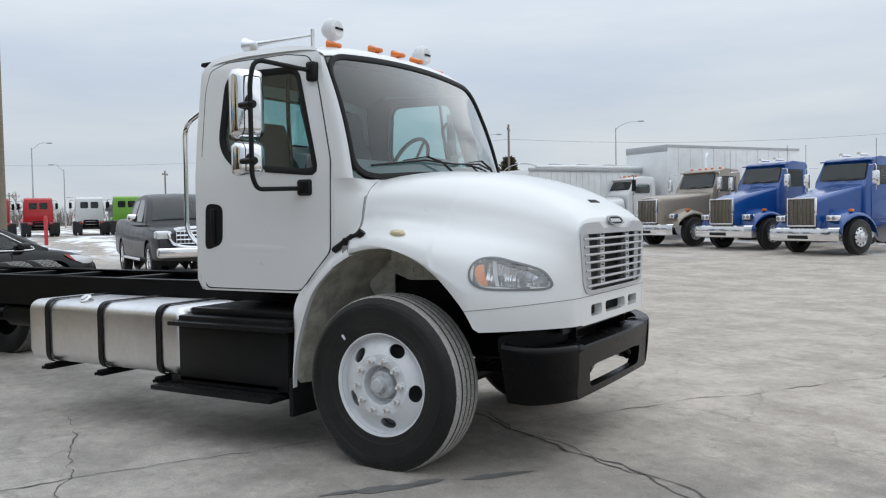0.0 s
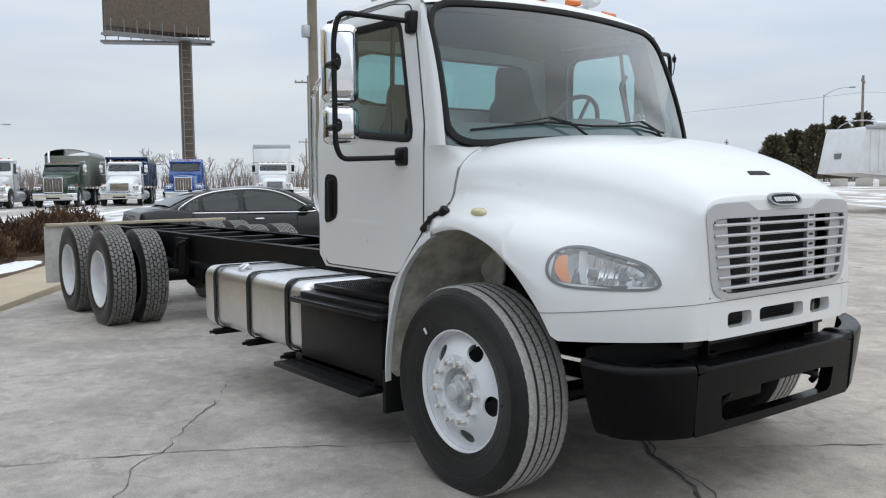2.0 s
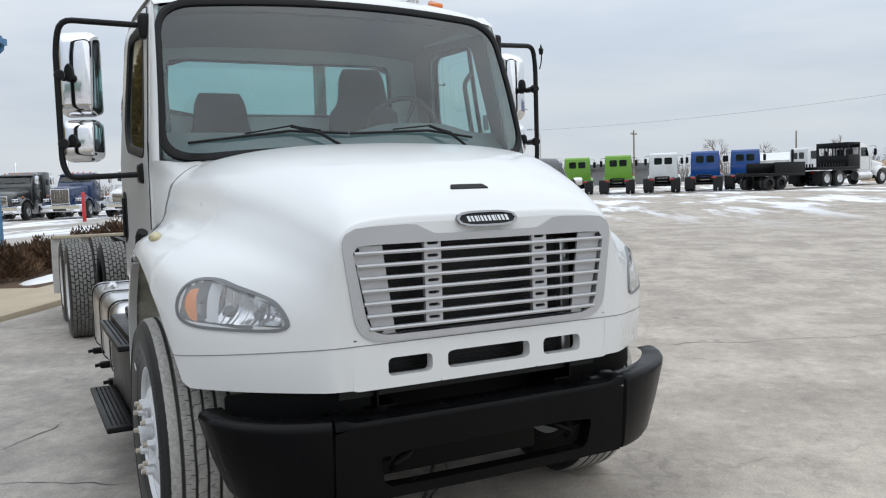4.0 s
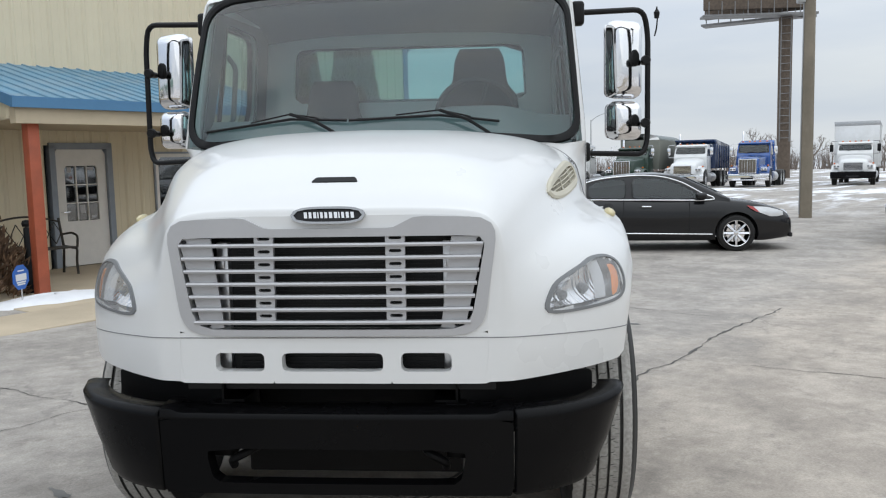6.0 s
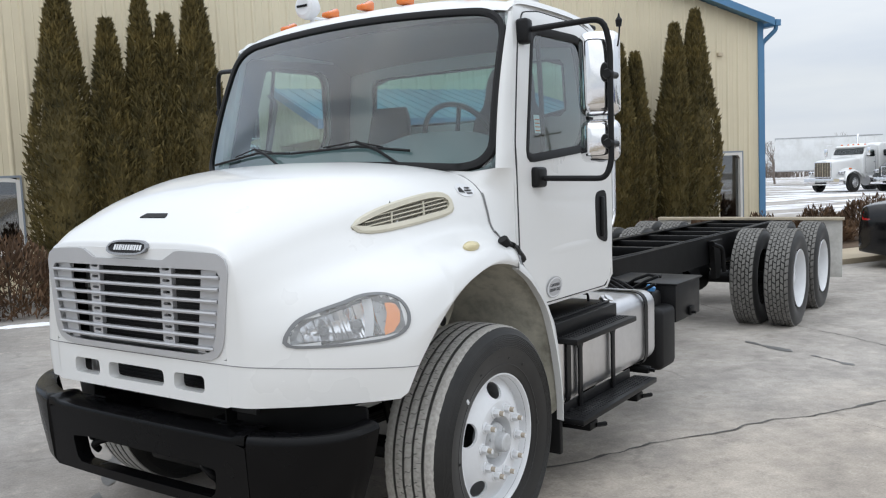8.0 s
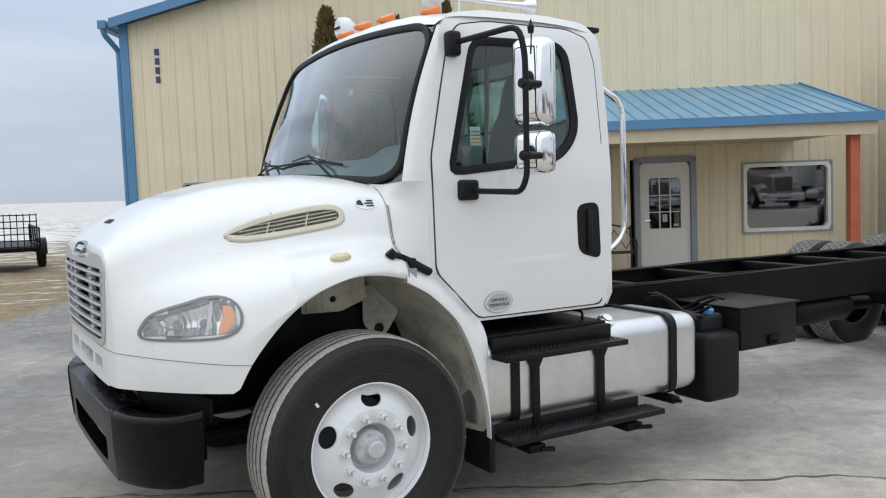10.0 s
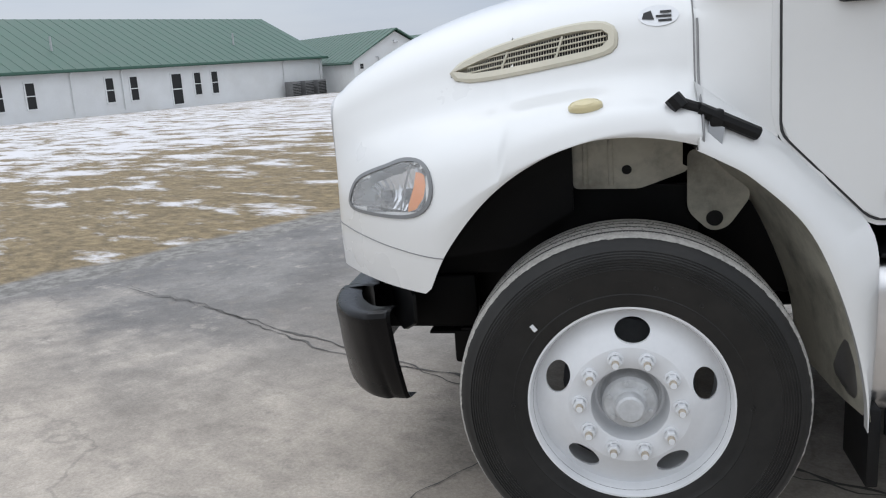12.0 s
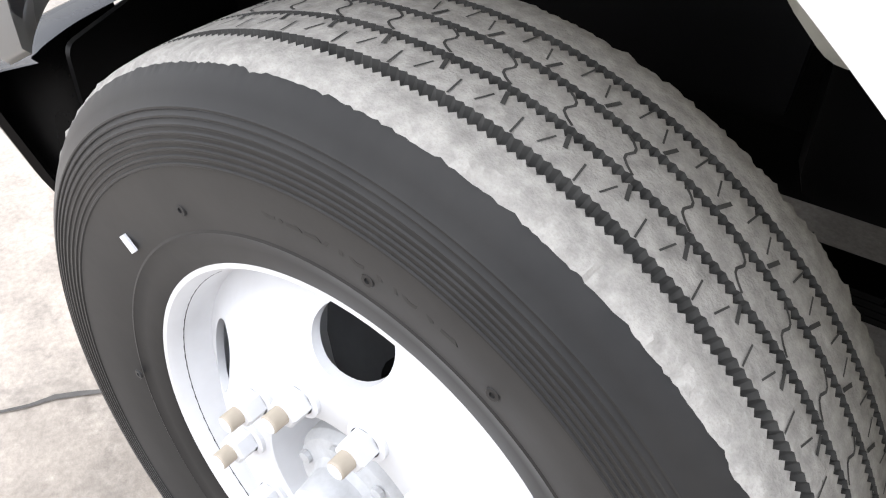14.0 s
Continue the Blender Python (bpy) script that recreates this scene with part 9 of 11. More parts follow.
        box(bm, 0.72, 0.94, min(s * 0.70, s * 1.05), max(s * 0.70, s * 1.05), lz - 0.09, lz + 0.09, 0.03, 2)
        lamp = part("headlamp", bm, bright, ob, "clear headlamp in a bright housing")
        for y in (0.79, 0.96):
            bm = B()
            lathe(bm, [(0.0, 0.012), (0.055, 0.008), (0.062, 0.0)], 12, "x", (0.94, s * y, lz))
            part("lens", bm, HEADLENS, lamp)
        bm = B()
        box(bm, 0.2, 0.34, min(s * 0.98, s * 1.08), max(s * 0.98, s * 1.08), 1.24, 1.32, 0.02)
        part("turn_lamp", bm, MARKER, ob)
        road_wheel(ob, 0, s * 1.02, 0.51, 0.28, s, "disc", rim or ALU)
    # cab
    back = -2.42
    bm = B()
    prism(bm, [(-0.95, 1.0), (-0.98, wz - 0.14), (-1.08, wz), (-1.32, tall - 0.12), (-1.42, tall), (-1.7, tall + 0.04), (back + 0.1, tall + 0.02), (back, tall - 0.1), (back, 0.95), (-1.2, 0.72)], cabw, cabw - 0.07, 1.7, 0.05, 3)
    cab = part("cab", bm, paint, ob, angle=40)
    cab.matrix_basis = Matrix.Translation((fwd, 0, 0))
    glass_x = lambda z: -1.08 - 0.24 * (z - wz) / (tall - 0.12 - wz)
    lo, up = wz + 0.05, tall - 0.17
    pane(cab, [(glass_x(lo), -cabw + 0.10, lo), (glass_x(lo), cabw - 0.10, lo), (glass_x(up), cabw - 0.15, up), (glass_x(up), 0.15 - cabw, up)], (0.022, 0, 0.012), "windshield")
    for y in (-0.42, 0.18):
        bm = B()
        tube(bm, [(glass_x(lo) + 0.05, y, lo - 0.02), (glass_x(lo + 0.06) + 0.05, y + 0.42, lo + 0.07)], 0.011, 5)
        part("wiper", bm, DARK, cab)
    cy = lambda z: cabw - 0.07 * max(0, (z - 1.7) / (tall - 1.7)) + 0.004
    for s in (1, -1):
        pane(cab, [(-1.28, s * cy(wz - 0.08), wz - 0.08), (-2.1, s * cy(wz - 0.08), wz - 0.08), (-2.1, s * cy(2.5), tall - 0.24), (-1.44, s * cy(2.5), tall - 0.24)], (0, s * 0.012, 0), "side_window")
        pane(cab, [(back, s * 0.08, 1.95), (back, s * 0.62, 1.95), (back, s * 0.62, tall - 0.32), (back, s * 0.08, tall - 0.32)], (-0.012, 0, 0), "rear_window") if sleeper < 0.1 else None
        bm = B()
        for p, q in (((-1.22, 1.0), (-1.22, 2.0)), ((-2.16, 1.0), (-2.16, tall - 0.24)), ((-1.22, 1.0), (-2.16, 1.0))):
            tube(bm, [(p[0], s * cy(p[1]), p[1]), (q[0], s * cy(q[1]), q[1])], 0.006, 4)
        part("door_seam", bm, DARK, cab)
        bm = B()
        box(bm, -2.1, -1.95, min(s * cabw, s * (cabw + 0.03)), max(s * cabw, s * (cabw + 0.03)), 1.58, 1.63, 0.01)
        part("door_handle", bm, CHROME, cab)
        bm = B()
        tube(bm, bend([(fwd - 1.15, s * (cabw - 0.02), 2.6), (fwd - 1.0, s * (cabw + 0.3), 2.6), (fwd - 1.0, s * (cabw + 0.3), 1.85), (fwd - 1.15, s * cabw, 1.85)], 0.06), 0.013, 6)
        box(bm, fwd - 1.06, fwd - 0.98, min(s * (cabw + 0.18), s * (cabw + 0.38)), max(s * (cabw + 0.18), s * (cabw + 0.38)), 1.98, 2.42, 0.03, 2)
        part("mirror", bm, bright if chrome else BLACK, ob, "tall side mirror on a tube bracket")
        if style == "slope":
            bm = B()
            tube(bm, [(fwd - 1.0, s * (cabw + 0.3), 2.6), (fwd - 1.0, s * (cabw + 0.3), 3.35)], 0.007, 5)
            part("aerial", bm, DARK, ob)
            bm = B()
            lathe(bm, [(0.0, -0.02), (0.03, 0.0), (0.035, 0.3), (0.075, 0.42), (0.0, 0.40)], 10, "x", (fwd - 1.75, s * 0.3 + 0.1, tall + 0.10))
            part("air_horn", bm, CHROME, ob)
        bm = B()
        tube(bm, [(-1.25, s * 0.95, 0.62), (-2.75, s * 0.95, 0.62)], 0.30 if not low else 0.26, 18)
        part("fuel_tank", bm, ALU, ob, "polished aluminium fuel tank")
        bm = B()
        box(bm, -2.2, -1.4, min(s * 1.0, s * 1.2), max(s * 1.0, s * 1.2), 0.42, 0.46, 0.01)
        part("step", bm, STEEL, ob)
        bm = B()
        box(bm, min(rear - 1.0, -4), 0.7, s * 0.43 - 0.045, s * 0.43 + 0.045, 0.72, 1.0, 0.01)
        part("frame_rail", bm, CHASSIS, ob)
        for k in range(axles):
            road_wheel(ob, rear - 1.32 * k + (0.66 if axles > 1 else 0), s * 1.05, 0.51, 0.27, s, "dish", rim or OFFWHITE, True)
        bm = B()
        xf = rear - 1.32 * (axles - 1) + (0.66 if axles > 1 else 0) - 0.72
        box(bm, xf - 0.02, xf, min(s * 0.6, s * 1.2), max(s * 0.6, s * 1.2), 0.2, 0.95, 0.005)
        part("mud_flap", bm, DARK, ob)
        bm = B()
        box(bm, xf - 0.05, xf - 0.02, min(s * 0.5, s * 0.8), max(s * 0.5, s * 0.8), 0.85, 0.95, 0.01)
        part("tail_lamp", bm, REDLENS, ob)
    bm = B()
    box(bm, -1.45, -1.2, -cabw + 0.04, cabw - 0.04, tall - 0.10, tall - 0.06, 0.015)
    part("sun_visor", bm, paint, cab)
    if lights:
        for y in (-0.7, -0.3, 0, 0.3, 0.7):
            bm = B()
            lathe(bm, [(0.055, 0), (0.05, 0.05), (0.0, 0.075)], 10, "z", (-1.62, y, tall + 0.03))
            part("roof_lamp", bm, MARKER, cab)
    if sleeper:
        bm = B()
        top = tall + (0.15 if sleeper < 1.3 else 0.75)
        prism(bm, [(back - 0.03, 0.95), (back - 0.03, tall), (back - 0.25 - 0.25 * (sleeper > 1.3), top), (back - sleeper, top), (back - sleeper, 0.95)], cabw + 0.1, cabw, 1.7, 0.06, 3)
        sl = part("sleeper", bm, paint, ob)
        for s in (1, -1):
            pane(sl, [(back - 0.4, s * (cabw + 0.085), 1.95), (back - 0.75, s * (cabw + 0.085), 1.95), (back - 0.75, s * (cabw + 0.05), 2.3), (back - 0.4, s * (cabw + 0.05), 2.3)], (0, s * 0.012, 0), "side_window")
    for k in range(stacks):
        s = -1 if k == 0 else 1
        bm = B()
        xs = back - sleeper - 0.12
        tube(bm, [(xs, s * (cabw - 0.05), 1.0), (xs, s * (cabw - 0.05), tall + 0.55), (xs - 0.08, s * (cabw - 0.05), tall + 0.72)], 0.07, 12)
        part("exhaust_stack", bm, CHROME, ob, "chrome exhaust stack")
    for x in (-3.4, rear + 1.0, rear - 0.9):
        bm = B()
        box(bm, x - 0.06, x + 0.06, -0.4, 0.4, 0.78, 0.96)
        part("cross_member", bm, CHASSIS, ob)
    for k in range(axles):
        bm = B()
        xa = rear - 1.32 * k + (0.66 if axles > 1 else 0)
        tube(bm, [(xa, -0.95, 0.51), (xa, 0.95, 0.51)], 0.08, 8)
        part("rear_axle", bm, CHASSIS, ob)
    if body == "tractor":
        bm = B()
        lathe(bm, [(0.0, 1.10), (0.45, 1.10), (0.5, 1.06), (0.48, 1.0), (0.0, 1.0)], 20, "z", (rear, 0, 0))
        part("fifth_wheel", bm, CHASSIS, ob)
    elif body == "van":
        cargo_box(ob, -2.75, -10.4, 1.05, 3.85, OFFWHITE)
    elif body == "dump":
        bm = B()
        prism(bm, [(-2.7, 1.15), (-2.7, 2.7), (-2.3, 2.85), (-2.3, 2.95), (-2.75, 2.95), (-7.4, 2.7), (-7.6, 1.15)], 1.2, 1.22, 1.1, 0.03)
        dump = part("dump_body", bm, NAVY, ob, "blue steel dump body")
        for s in (1, -1):
            for k in range(6):
                bm = B()
                box(bm, -3.2 - 0.8 * k, -3.08 - 0.8 * k, min(s * 1.2, s * 1.27), max(s * 1.2, s * 1.27), 1.15, 2.6, 0.01)
                part("side_rib", bm, NAVY, dump)
    elif body == "grain":
        bm = B()
        prism(bm, [(-2.8, 1.15), (-2.8, 3.0), (-8.6, 3.0), (-8.6, 1.15)], 1.22, 1.24, 1.1, 0.02)
        gb = part("grain_body", bm, TARP, ob, "grey grain body with a rolled tarp")
        bm = B()
        loft(bm, [[Vector((x, 1.24 * math.cos(t), 3.0 + 0.4 * math.sin(t))) for t in [math.pi * k / 12 for k in range(13)]] for x in (-2.8, -4.7, -6.6, -8.6)])
        part("tarp", bm, DKGREEN, gb, "dark green tarp")
    elif body == "flatbed":
        bm = B()
        box(bm, -7.0, -2.55, -1.2, 1.2, 1.08, 1.26, 0.02)
        part("flat_deck", bm, BLACK, ob, "black steel flat deck")
        bm = B()
        for x in (-2.6, -3.75):
            for y in (-1.15, -0.575, 0.0, 0.575, 1.15):
                tube(bm, [(x, y, 1.26), (x, y, 2.86)], 0.045, 6)
            box(bm, x - 0.05, x + 0.05, -1.2, 1.2, 2.52, 2.86, 0.01)
            box(bm, x - 0.04, x + 0.04, -1.2, 1.2, 1.26, 2.0, 0.01)
        for y in (-1.17, 1.17):
            box(bm, -3.75, -2.6, y - 0.03, y + 0.03, 1.26, 2.05, 0.01)
            box(bm, -3.75, -2.6, y - 0.04, y + 0.04, 2.72, 2.86, 0.01)
        part("headache_rack", bm, BLACK, ob, "black headache rack with a tool bay")
        for s in (1, -1):
            for k in range(9):
                bm = B()
                box(bm, -4.3 - 0.3 * k, -4.22 - 0.3 * k, min(s * 1.12, s * 1.2), max(s * 1.12, s * 1.2), 1.26, 1.5)
                part("stake_pocket", bm, BLACK, ob)
            bm = B()
            tube(bm, [(-6.6, s * 0.95, 1.26), (-6.6, s * 0.95, 2.5)], 0.09, 8)
            part("winch_post", bm, BLACK, ob)
    return ob


def cargo_box(parent, x0, x1, z0, z1, paint, half=1.24):
    bm = B()
    box(bm, x1, x0, -half, half, z0, z1, 0.03, 2)
    body = part("cargo_box", bm, paint, parent, "white ribbed cargo box")
    n = int((x0 - x1) / 0.6)
    for s in (1, -1):
        for k in range(1, n):
            x = x1 + (x0 - x1) * k / n
            bm = B()
            box(bm, x - 0.02, x + 0.02, min(s * half, s * (half + 0.012)), max(s * half, s * (half + 0.012)), z0 + 0.12, z1 - 0.12, 0.003, 1)
            part("side_post", bm, paint, body)
        bm = B()
        for z in (z0 + 0.05, z1 - 0.05):
            box(bm, x1, x0, min(s * half, s * (half + 0.02)), max(s * half, s * (half + 0.02)), z - 0.05, z + 0.05, 0.004, 1)
        part("top_and_bottom_rail", bm, GALV, body)
    bm = B()
    box(bm, x0 - 0.05, x0 + 0.012, -half - 0.01, half + 0.01, z1 - 0.28, z1 + 0.012, 0.04, 2)
    part("front_cap", bm, GALV, body)
    for s in (1, -1):
        bm = B()
        box(bm, x1 - 0.02, x1, min(s * 0.01, s * (half - 0.06)), max(s * 0.01, s * (half - 0.06)), z0 + 0.05, z1 - 0.1, 0.005, 1)
        part("rear_door", bm, paint, body)
    return body


FACE = 238.0
lorry("truck", "blue long nose tractor with chrome grille and bumper", on_lot(-0.15, 22.45, FACE), TRUCK_BLUE, "slope", tall=2.84, cabw=0.90, body="tractor", stacks=0, lights=False)
lorry("truck", "blue tractor with polished wheels and chrome bumper", on_lot(-2.8, 24.2, FACE), TRUCK_BLUE, "slope", tall=2.84, cabw=0.90, body="tractor", stacks=0, lights=False)
lorry("truck", "tan day cab truck with chrome bumper", on_lot(-5.55, 25.5, FACE), TAN, body="tractor", tall=2.72, cabw=0.96)
lorry("truck", "white box truck with a tall white cargo box", on_lot(-9.14, 26.95, FACE), WHITE, style="round", body="van", chrome=False, rear=-7.2, axles=1, stacks=0, tall=2.55, rim=OFFWHITE)
ROW = [(-4.53, WHITE, "square", 1.0, "white tractor with chrome grille and a sleeper", "tractor", 2.55), (-1.28, GRAPHITE, "round", 1.0, "graphite grey tractor with chrome grille", "tractor", 2.55), (1.85, NAVY, "square", 0.0, "dark blue day cab tractor", "tractor", 2.55), (4.97, WHITE, "round", 0.0, "white tractor with roof lamps", "tractor", 2.7), (8.49, DKGREEN, "square", 0.0, "dark green truck with a grey grain body", "grain", 2.5), (12.00, OFFWHITE, "round", 0.0, "white dump truck with a blue dump body", "dump", 2.6), (15.78, TRUCK_BLUE, "square", 0.8, "blue tractor with a tall chrome grille", "tractor", 2.7)]
for y, paint, style, sleeper, words, body, tall in ROW:
    lorry("truck", words, on_lot(-48, y - 0.7, -24), paint, style, sleeper, tall, body=body, stacks=1)
lorry("truck", "white box truck with a white cargo box", on_lot(-47.6, 20.9, -24), WHITE, "round", body="van", chrome=False, rear=-7.0, axles=1, stacks=0, tall=2.55, rim=OFFWHITE)
# trucks that turn their backs
for x, y, paint, words in ((-52.01, 31.81, RED, "red day cab tractor seen from behind"), (-53.96, 29.77, RED, "red day cab tractor seen from behind"), (-49.86, 34.36, WHITE, "white day cab tractor seen from behind"), (-47.28, 35.51, LIME, "bright green day cab tractor seen from behind"), (-43.91, 36.59, LIME, "bright green day cab tractor seen from behind"), (-41.25, 38.35, OFFWHITE, "white day cab tractor seen from behind"), (-39.39, 40.39, TRUCK_BLUE, "blue day cab tractor seen from behind"), (-38.24, 42.91, TRUCK_BLUE, "blue day cab tractor seen from behind")):
    a = math.degrees(math.atan2(y + 3, x - 3))
    lorry("truck", words, on_lot(x + 4.5 * math.cos(radians(a)), y + 4.5 * math.sin(radians(a)), a), paint, "round", body="tractor", stacks=0, chrome=False, lights=False)
FLAT = at_az(3.63, -2.08, 126.0, 66)
lorry("truck", "white cab flatbed truck with a black headache rack", on_lot(*FLAT, 93), WHITE, "round", body="flatbed", stacks=0, chrome=False, rear=-5.3, rim=OFFWHITE, lights=False)
lorry("truck", "white day cab truck parked behind a flatbed", on_lot(*at_az(*at_az(*FLAT, 125, 4.0), 35, -2.9), 80), WHITE, "round", body="tractor", stacks=0, chrome=False, rim=OFFWHITE, lights=False)


def equipment_trailer(m):
    """A low black trailer with raised side boards, its tongue at the origin."""
    ob = thing("equipment_trailer", "low black equipment trailer behind a flatbed truck", "trailer", m=m)
    bm = B()
    box(bm, -3.9, -0.4, -1.2, 1.2, 0.86, 1.04, 0.02)
    part("deck", bm, BLACK, ob)
    for s in (1, -1):
        bm = B()
        box(bm, -3.0, -0.4, min(s * 1.14, s * 1.2), max(s * 1.14, s * 1.2), 1.04, 1.72, 0.01)
        part("side_board", bm, BLACK, ob)
        for x in (-2.3, -3.3):
            road_wheel(ob, x, s * 0.98, 0.42, 0.24, s, "dish", DARK, True)
    bm = B()
    box(bm, -0.46, -0.4, -1.13, 1.13, 1.04, 1.72, 0.01)
    part("front_board", bm, BLACK, ob)
    bm = B()
    tube(bm, [(-0.4, -0.7, 0.92), (0.6, 0, 0.92), (-0.4, 0.7, 0.92)], 0.06, 6)
    part("drawbar", bm, BLACK, ob)


equipment_trailer(on_lot(*at_az(*FLAT, 93, -7.6), 88))



def van_trailer(x, y, az):
    ob = thing("van_trailer", "long white van trailer behind a tractor", "trailer", m=on_lot(x, y, az))
    cargo_box(ob, 0.0, -8.0, 1.15, 3.95, OFFWHITE, 1.28)
    for s in (1, -1):
        for k in range(2):
            road_wheel(ob, -5.6 - 1.25 * k, s * 1.05, 0.51, 0.27, s, "dish", OFFWHITE, True)
        bm = B()
        box(bm, -3.0, -2.85, min(s * 0.8, s * 0.92), max(s * 0.8, s * 0.92), 0.0, 1.15, 0.01)
        part("landing_leg", bm, STEEL, ob)


van_trailer(-72.2, -13.8, -80)


def grain_trailer():
    ob = thing("grain_trailer", "white hopper trailer with roll tarp bows on top", "trailer", m=on_lot(-11.87, 25.44, 238))
    bm = B()
    prism(bm, [(0.42, 1.35), (0.12, 2.75), (0.08, 2.9), (-12.0, 2.9), (-12.1, 1.35), (-10.5, 1.0), (-8.2, 1.25), (-6.0, 1.0), (-3.6, 1.25), (-1.8, 1.15)], 1.22, 1.24, 1.0, 0.02)
    tub = part("trailer_body", bm, OFFWHITE, ob, "white corrugated hopper body")
    for s in (1, -1):
        for k in range(40):
            bm = B()
            x = -0.1 - 0.3 * k
            box(bm, x - 0.05, x + 0.05, min(s * 1.21, s * 1.262), max(s * 1.21, s * 1.262), 1.4, 2.78, 0.01, 1)
            part("side_rib", bm, OFFWHITE, tub)
        bm = B()
        box(bm, -12.0, 0.12, min(s * 1.2, s * 1.30), max(s * 1.2, s * 1.30), 2.82, 2.95, 0.02)
        part("top_rail", bm, GALV, tub)
        for k in range(2):
            road_wheel(ob, -9.6 - 1.25 * k, s * 1.05, 0.51, 0.27, s, "dish", OFFWHITE, True)
        bm = B()
        for dx in (0, 0.16):
            tube(bm, [(-2.6 - dx, s * 0.75, 0.0), (-2.6 - dx, s * 0.75, 1.2)], 0.05, 8)
        tube(bm, [(-2.6, s * 0.75, 0.35), (-3.3, s * 0.75, 1.15)], 0.03, 6)
        part("landing_leg", bm, CHASSIS, ob)
    for k in range(9):
        bm = B()
        x = -0.3 - 1.4 * k
        tube(bm, [(x, 1.22 * math.cos(t), 2.9 + 0.28 * math.sin(t)) for t in [math.pi * j / 12 for j in range(13)]], 0.02, 6)
        part("tarp_bow", bm, GALV, tub)
    bm = B()
    tube(bm, [(-0.2, 0, 3.18), (-11.8, 0, 3.18)], 0.02, 6)
    tube(bm, [(-0.2, 1.26, 3.0), (-11.9, 1.26, 3.0)], 0.07, 8)
    part("rolled_tarp", bm, OFFWHITE, tub)
    bm = B()
    box(bm, 0.2, 0.34, -0.3, 0.1, 1.85, 2.05, 0.02)
    part("ladder_plate", bm, STEEL, tub)


grain_trailer()


# ---------------------------------------------------------------- poles, board and lamps
def pole_lamp(x, y, h, az, arm=2.4):
    ob = thing("street_lamp", "tall grey street lamp with a curved arm", "street lamp", "street lamps by the road", on_lot(x, y, az))
    bm = B()
    lathe(bm, [(0.11, -0.3), (0.10, 0.2), (0.055, h - 0.6), (0.05, h - 0.3)], 10, "z")
    part("pole", bm, GALV, ob)
    bm = B()
    tube(bm, curve([(0, 0, h - 0.5), (0.5, 0, h - 0.1), (arm * 0.6, 0, h + 0.25), (arm, 0, h + 0.3)], 9), 0.035, 6)
    part("arm", bm, GALV, ob)
    bm = B()
    box(bm, arm - 0.05, arm + 0.55, -0.13, 0.13, h + 0.22, h + 0.38, 0.05, 2)
    part("lamp_head", bm, GALV, ob)


def utility_pole(x, y, h, az, arms=1):
    ob = thing("utility_pole", "weathered wooden utility pole with a cross arm", "utility pole", "utility poles", on_lot(x, y, az))
    bm = B()
    lathe(bm, [(0.15, -0.3), (0.14, 0.3), (0.10, h), (0, h)], 10, "z")
    part("pole", bm, WEATHERED, ob)
    for k in range(arms):
        bm = B()
        box(bm, -0.06, 0.06, -1.1, 1.1, h - 0.6 - 0.8 * k, h - 0.48 - 0.8 * k, 0.01)
        arm = part("cross_arm", bm, WEATHERED, ob)
        for y2 in (-1.0, -0.5, 0.5, 1.0):
            bm = B()
            lathe(bm, [(0.04, 0), (0.06, 0.06), (0.03, 0.14), (0, 0.15)], 8, "z", (0, y2, h - 0.48 - 0.8 * k))
            part("insulator", bm, STEEL, arm)


def yard_pole():
    ob = thing("light_pole", "thick weathered wooden pole standing in the lot", "pole", m=on_lot(-18.8, 8.35, 0))
    bm = B()
    lathe(bm, [(0.165, -0.3), (0.16, 0.5), (0.14, 7.0), (0.12, 14.0), (0, 14.05)], 16, "z")
    part("pole", bm, WEATHERED, ob)
    bm = B()
    box(bm, -0.1, 0.1, -0.32, -0.12, 5.5, 5.85, 0.03)
    part("junction_box", bm, GALV, ob)
    bm = B()
    tube(bm, [(0.02, -0.17, 0.1), (0.02, -0.15, 5.5)], 0.018, 6)
    part("conduit", bm, GALV, ob)


def billboard():
    ob = thing("billboard", "tall two sided billboard on a steel pole", "billboard", m=on_lot(-76.6, 26.0, -14) @ Matrix.Diagonal((1.68, 1.68, 1.68, 1)))
    bm = B()
    lathe(bm, [(0.36, -0.3), (0.36, 8.9), (0, 8.9)], 18, "z")
    part("pole", bm, BARK, ob)
    for s in (1, -1):
        m = pose(0, 0, 0, 0, 0, s * 14)
        bm = B()
        box(bm, 0.5 * s - 0.1, 0.5 * s + 0.1, -4.5, 1.3, 9.1, 13.3, 0.03, 1, m)
        face = part("board", bm, BARK, ob, "dark brown sign board")
        bm = B()
        box(bm, 0.5 * s - 0.45, 0.5 * s + 0.45, -4.6, 1.4, 8.7, 8.82, 0.01, 1, m)
        part("catwalk", bm, STEEL, face)
        for k in range(9):
            bm = B()
            tube(bm, [m @ Vector((0.5 * s + 0.4, -4.3 + 0.68 * k, 8.8)), m @ Vector((0.5 * s + 0.4, -4.3 + 0.68 * k, 9.5))], 0.03, 5)
            part("rail_post", bm, STEEL, face)
    bm = B()
    for y in (-0.25, 0.25):
        tube(bm, [(0.45, y, 2.0), (0.45, y, 8.9)], 0.03, 5)
    for k in range(17):
        tube(bm, [(0.45, -0.25, 2.2 + 0.4 * k), (0.45, 0.25, 2.2 + 0.4 * k)], 0.02, 5)
    part("ladder", bm, STEEL, ob)


yard_pole()
billboard()


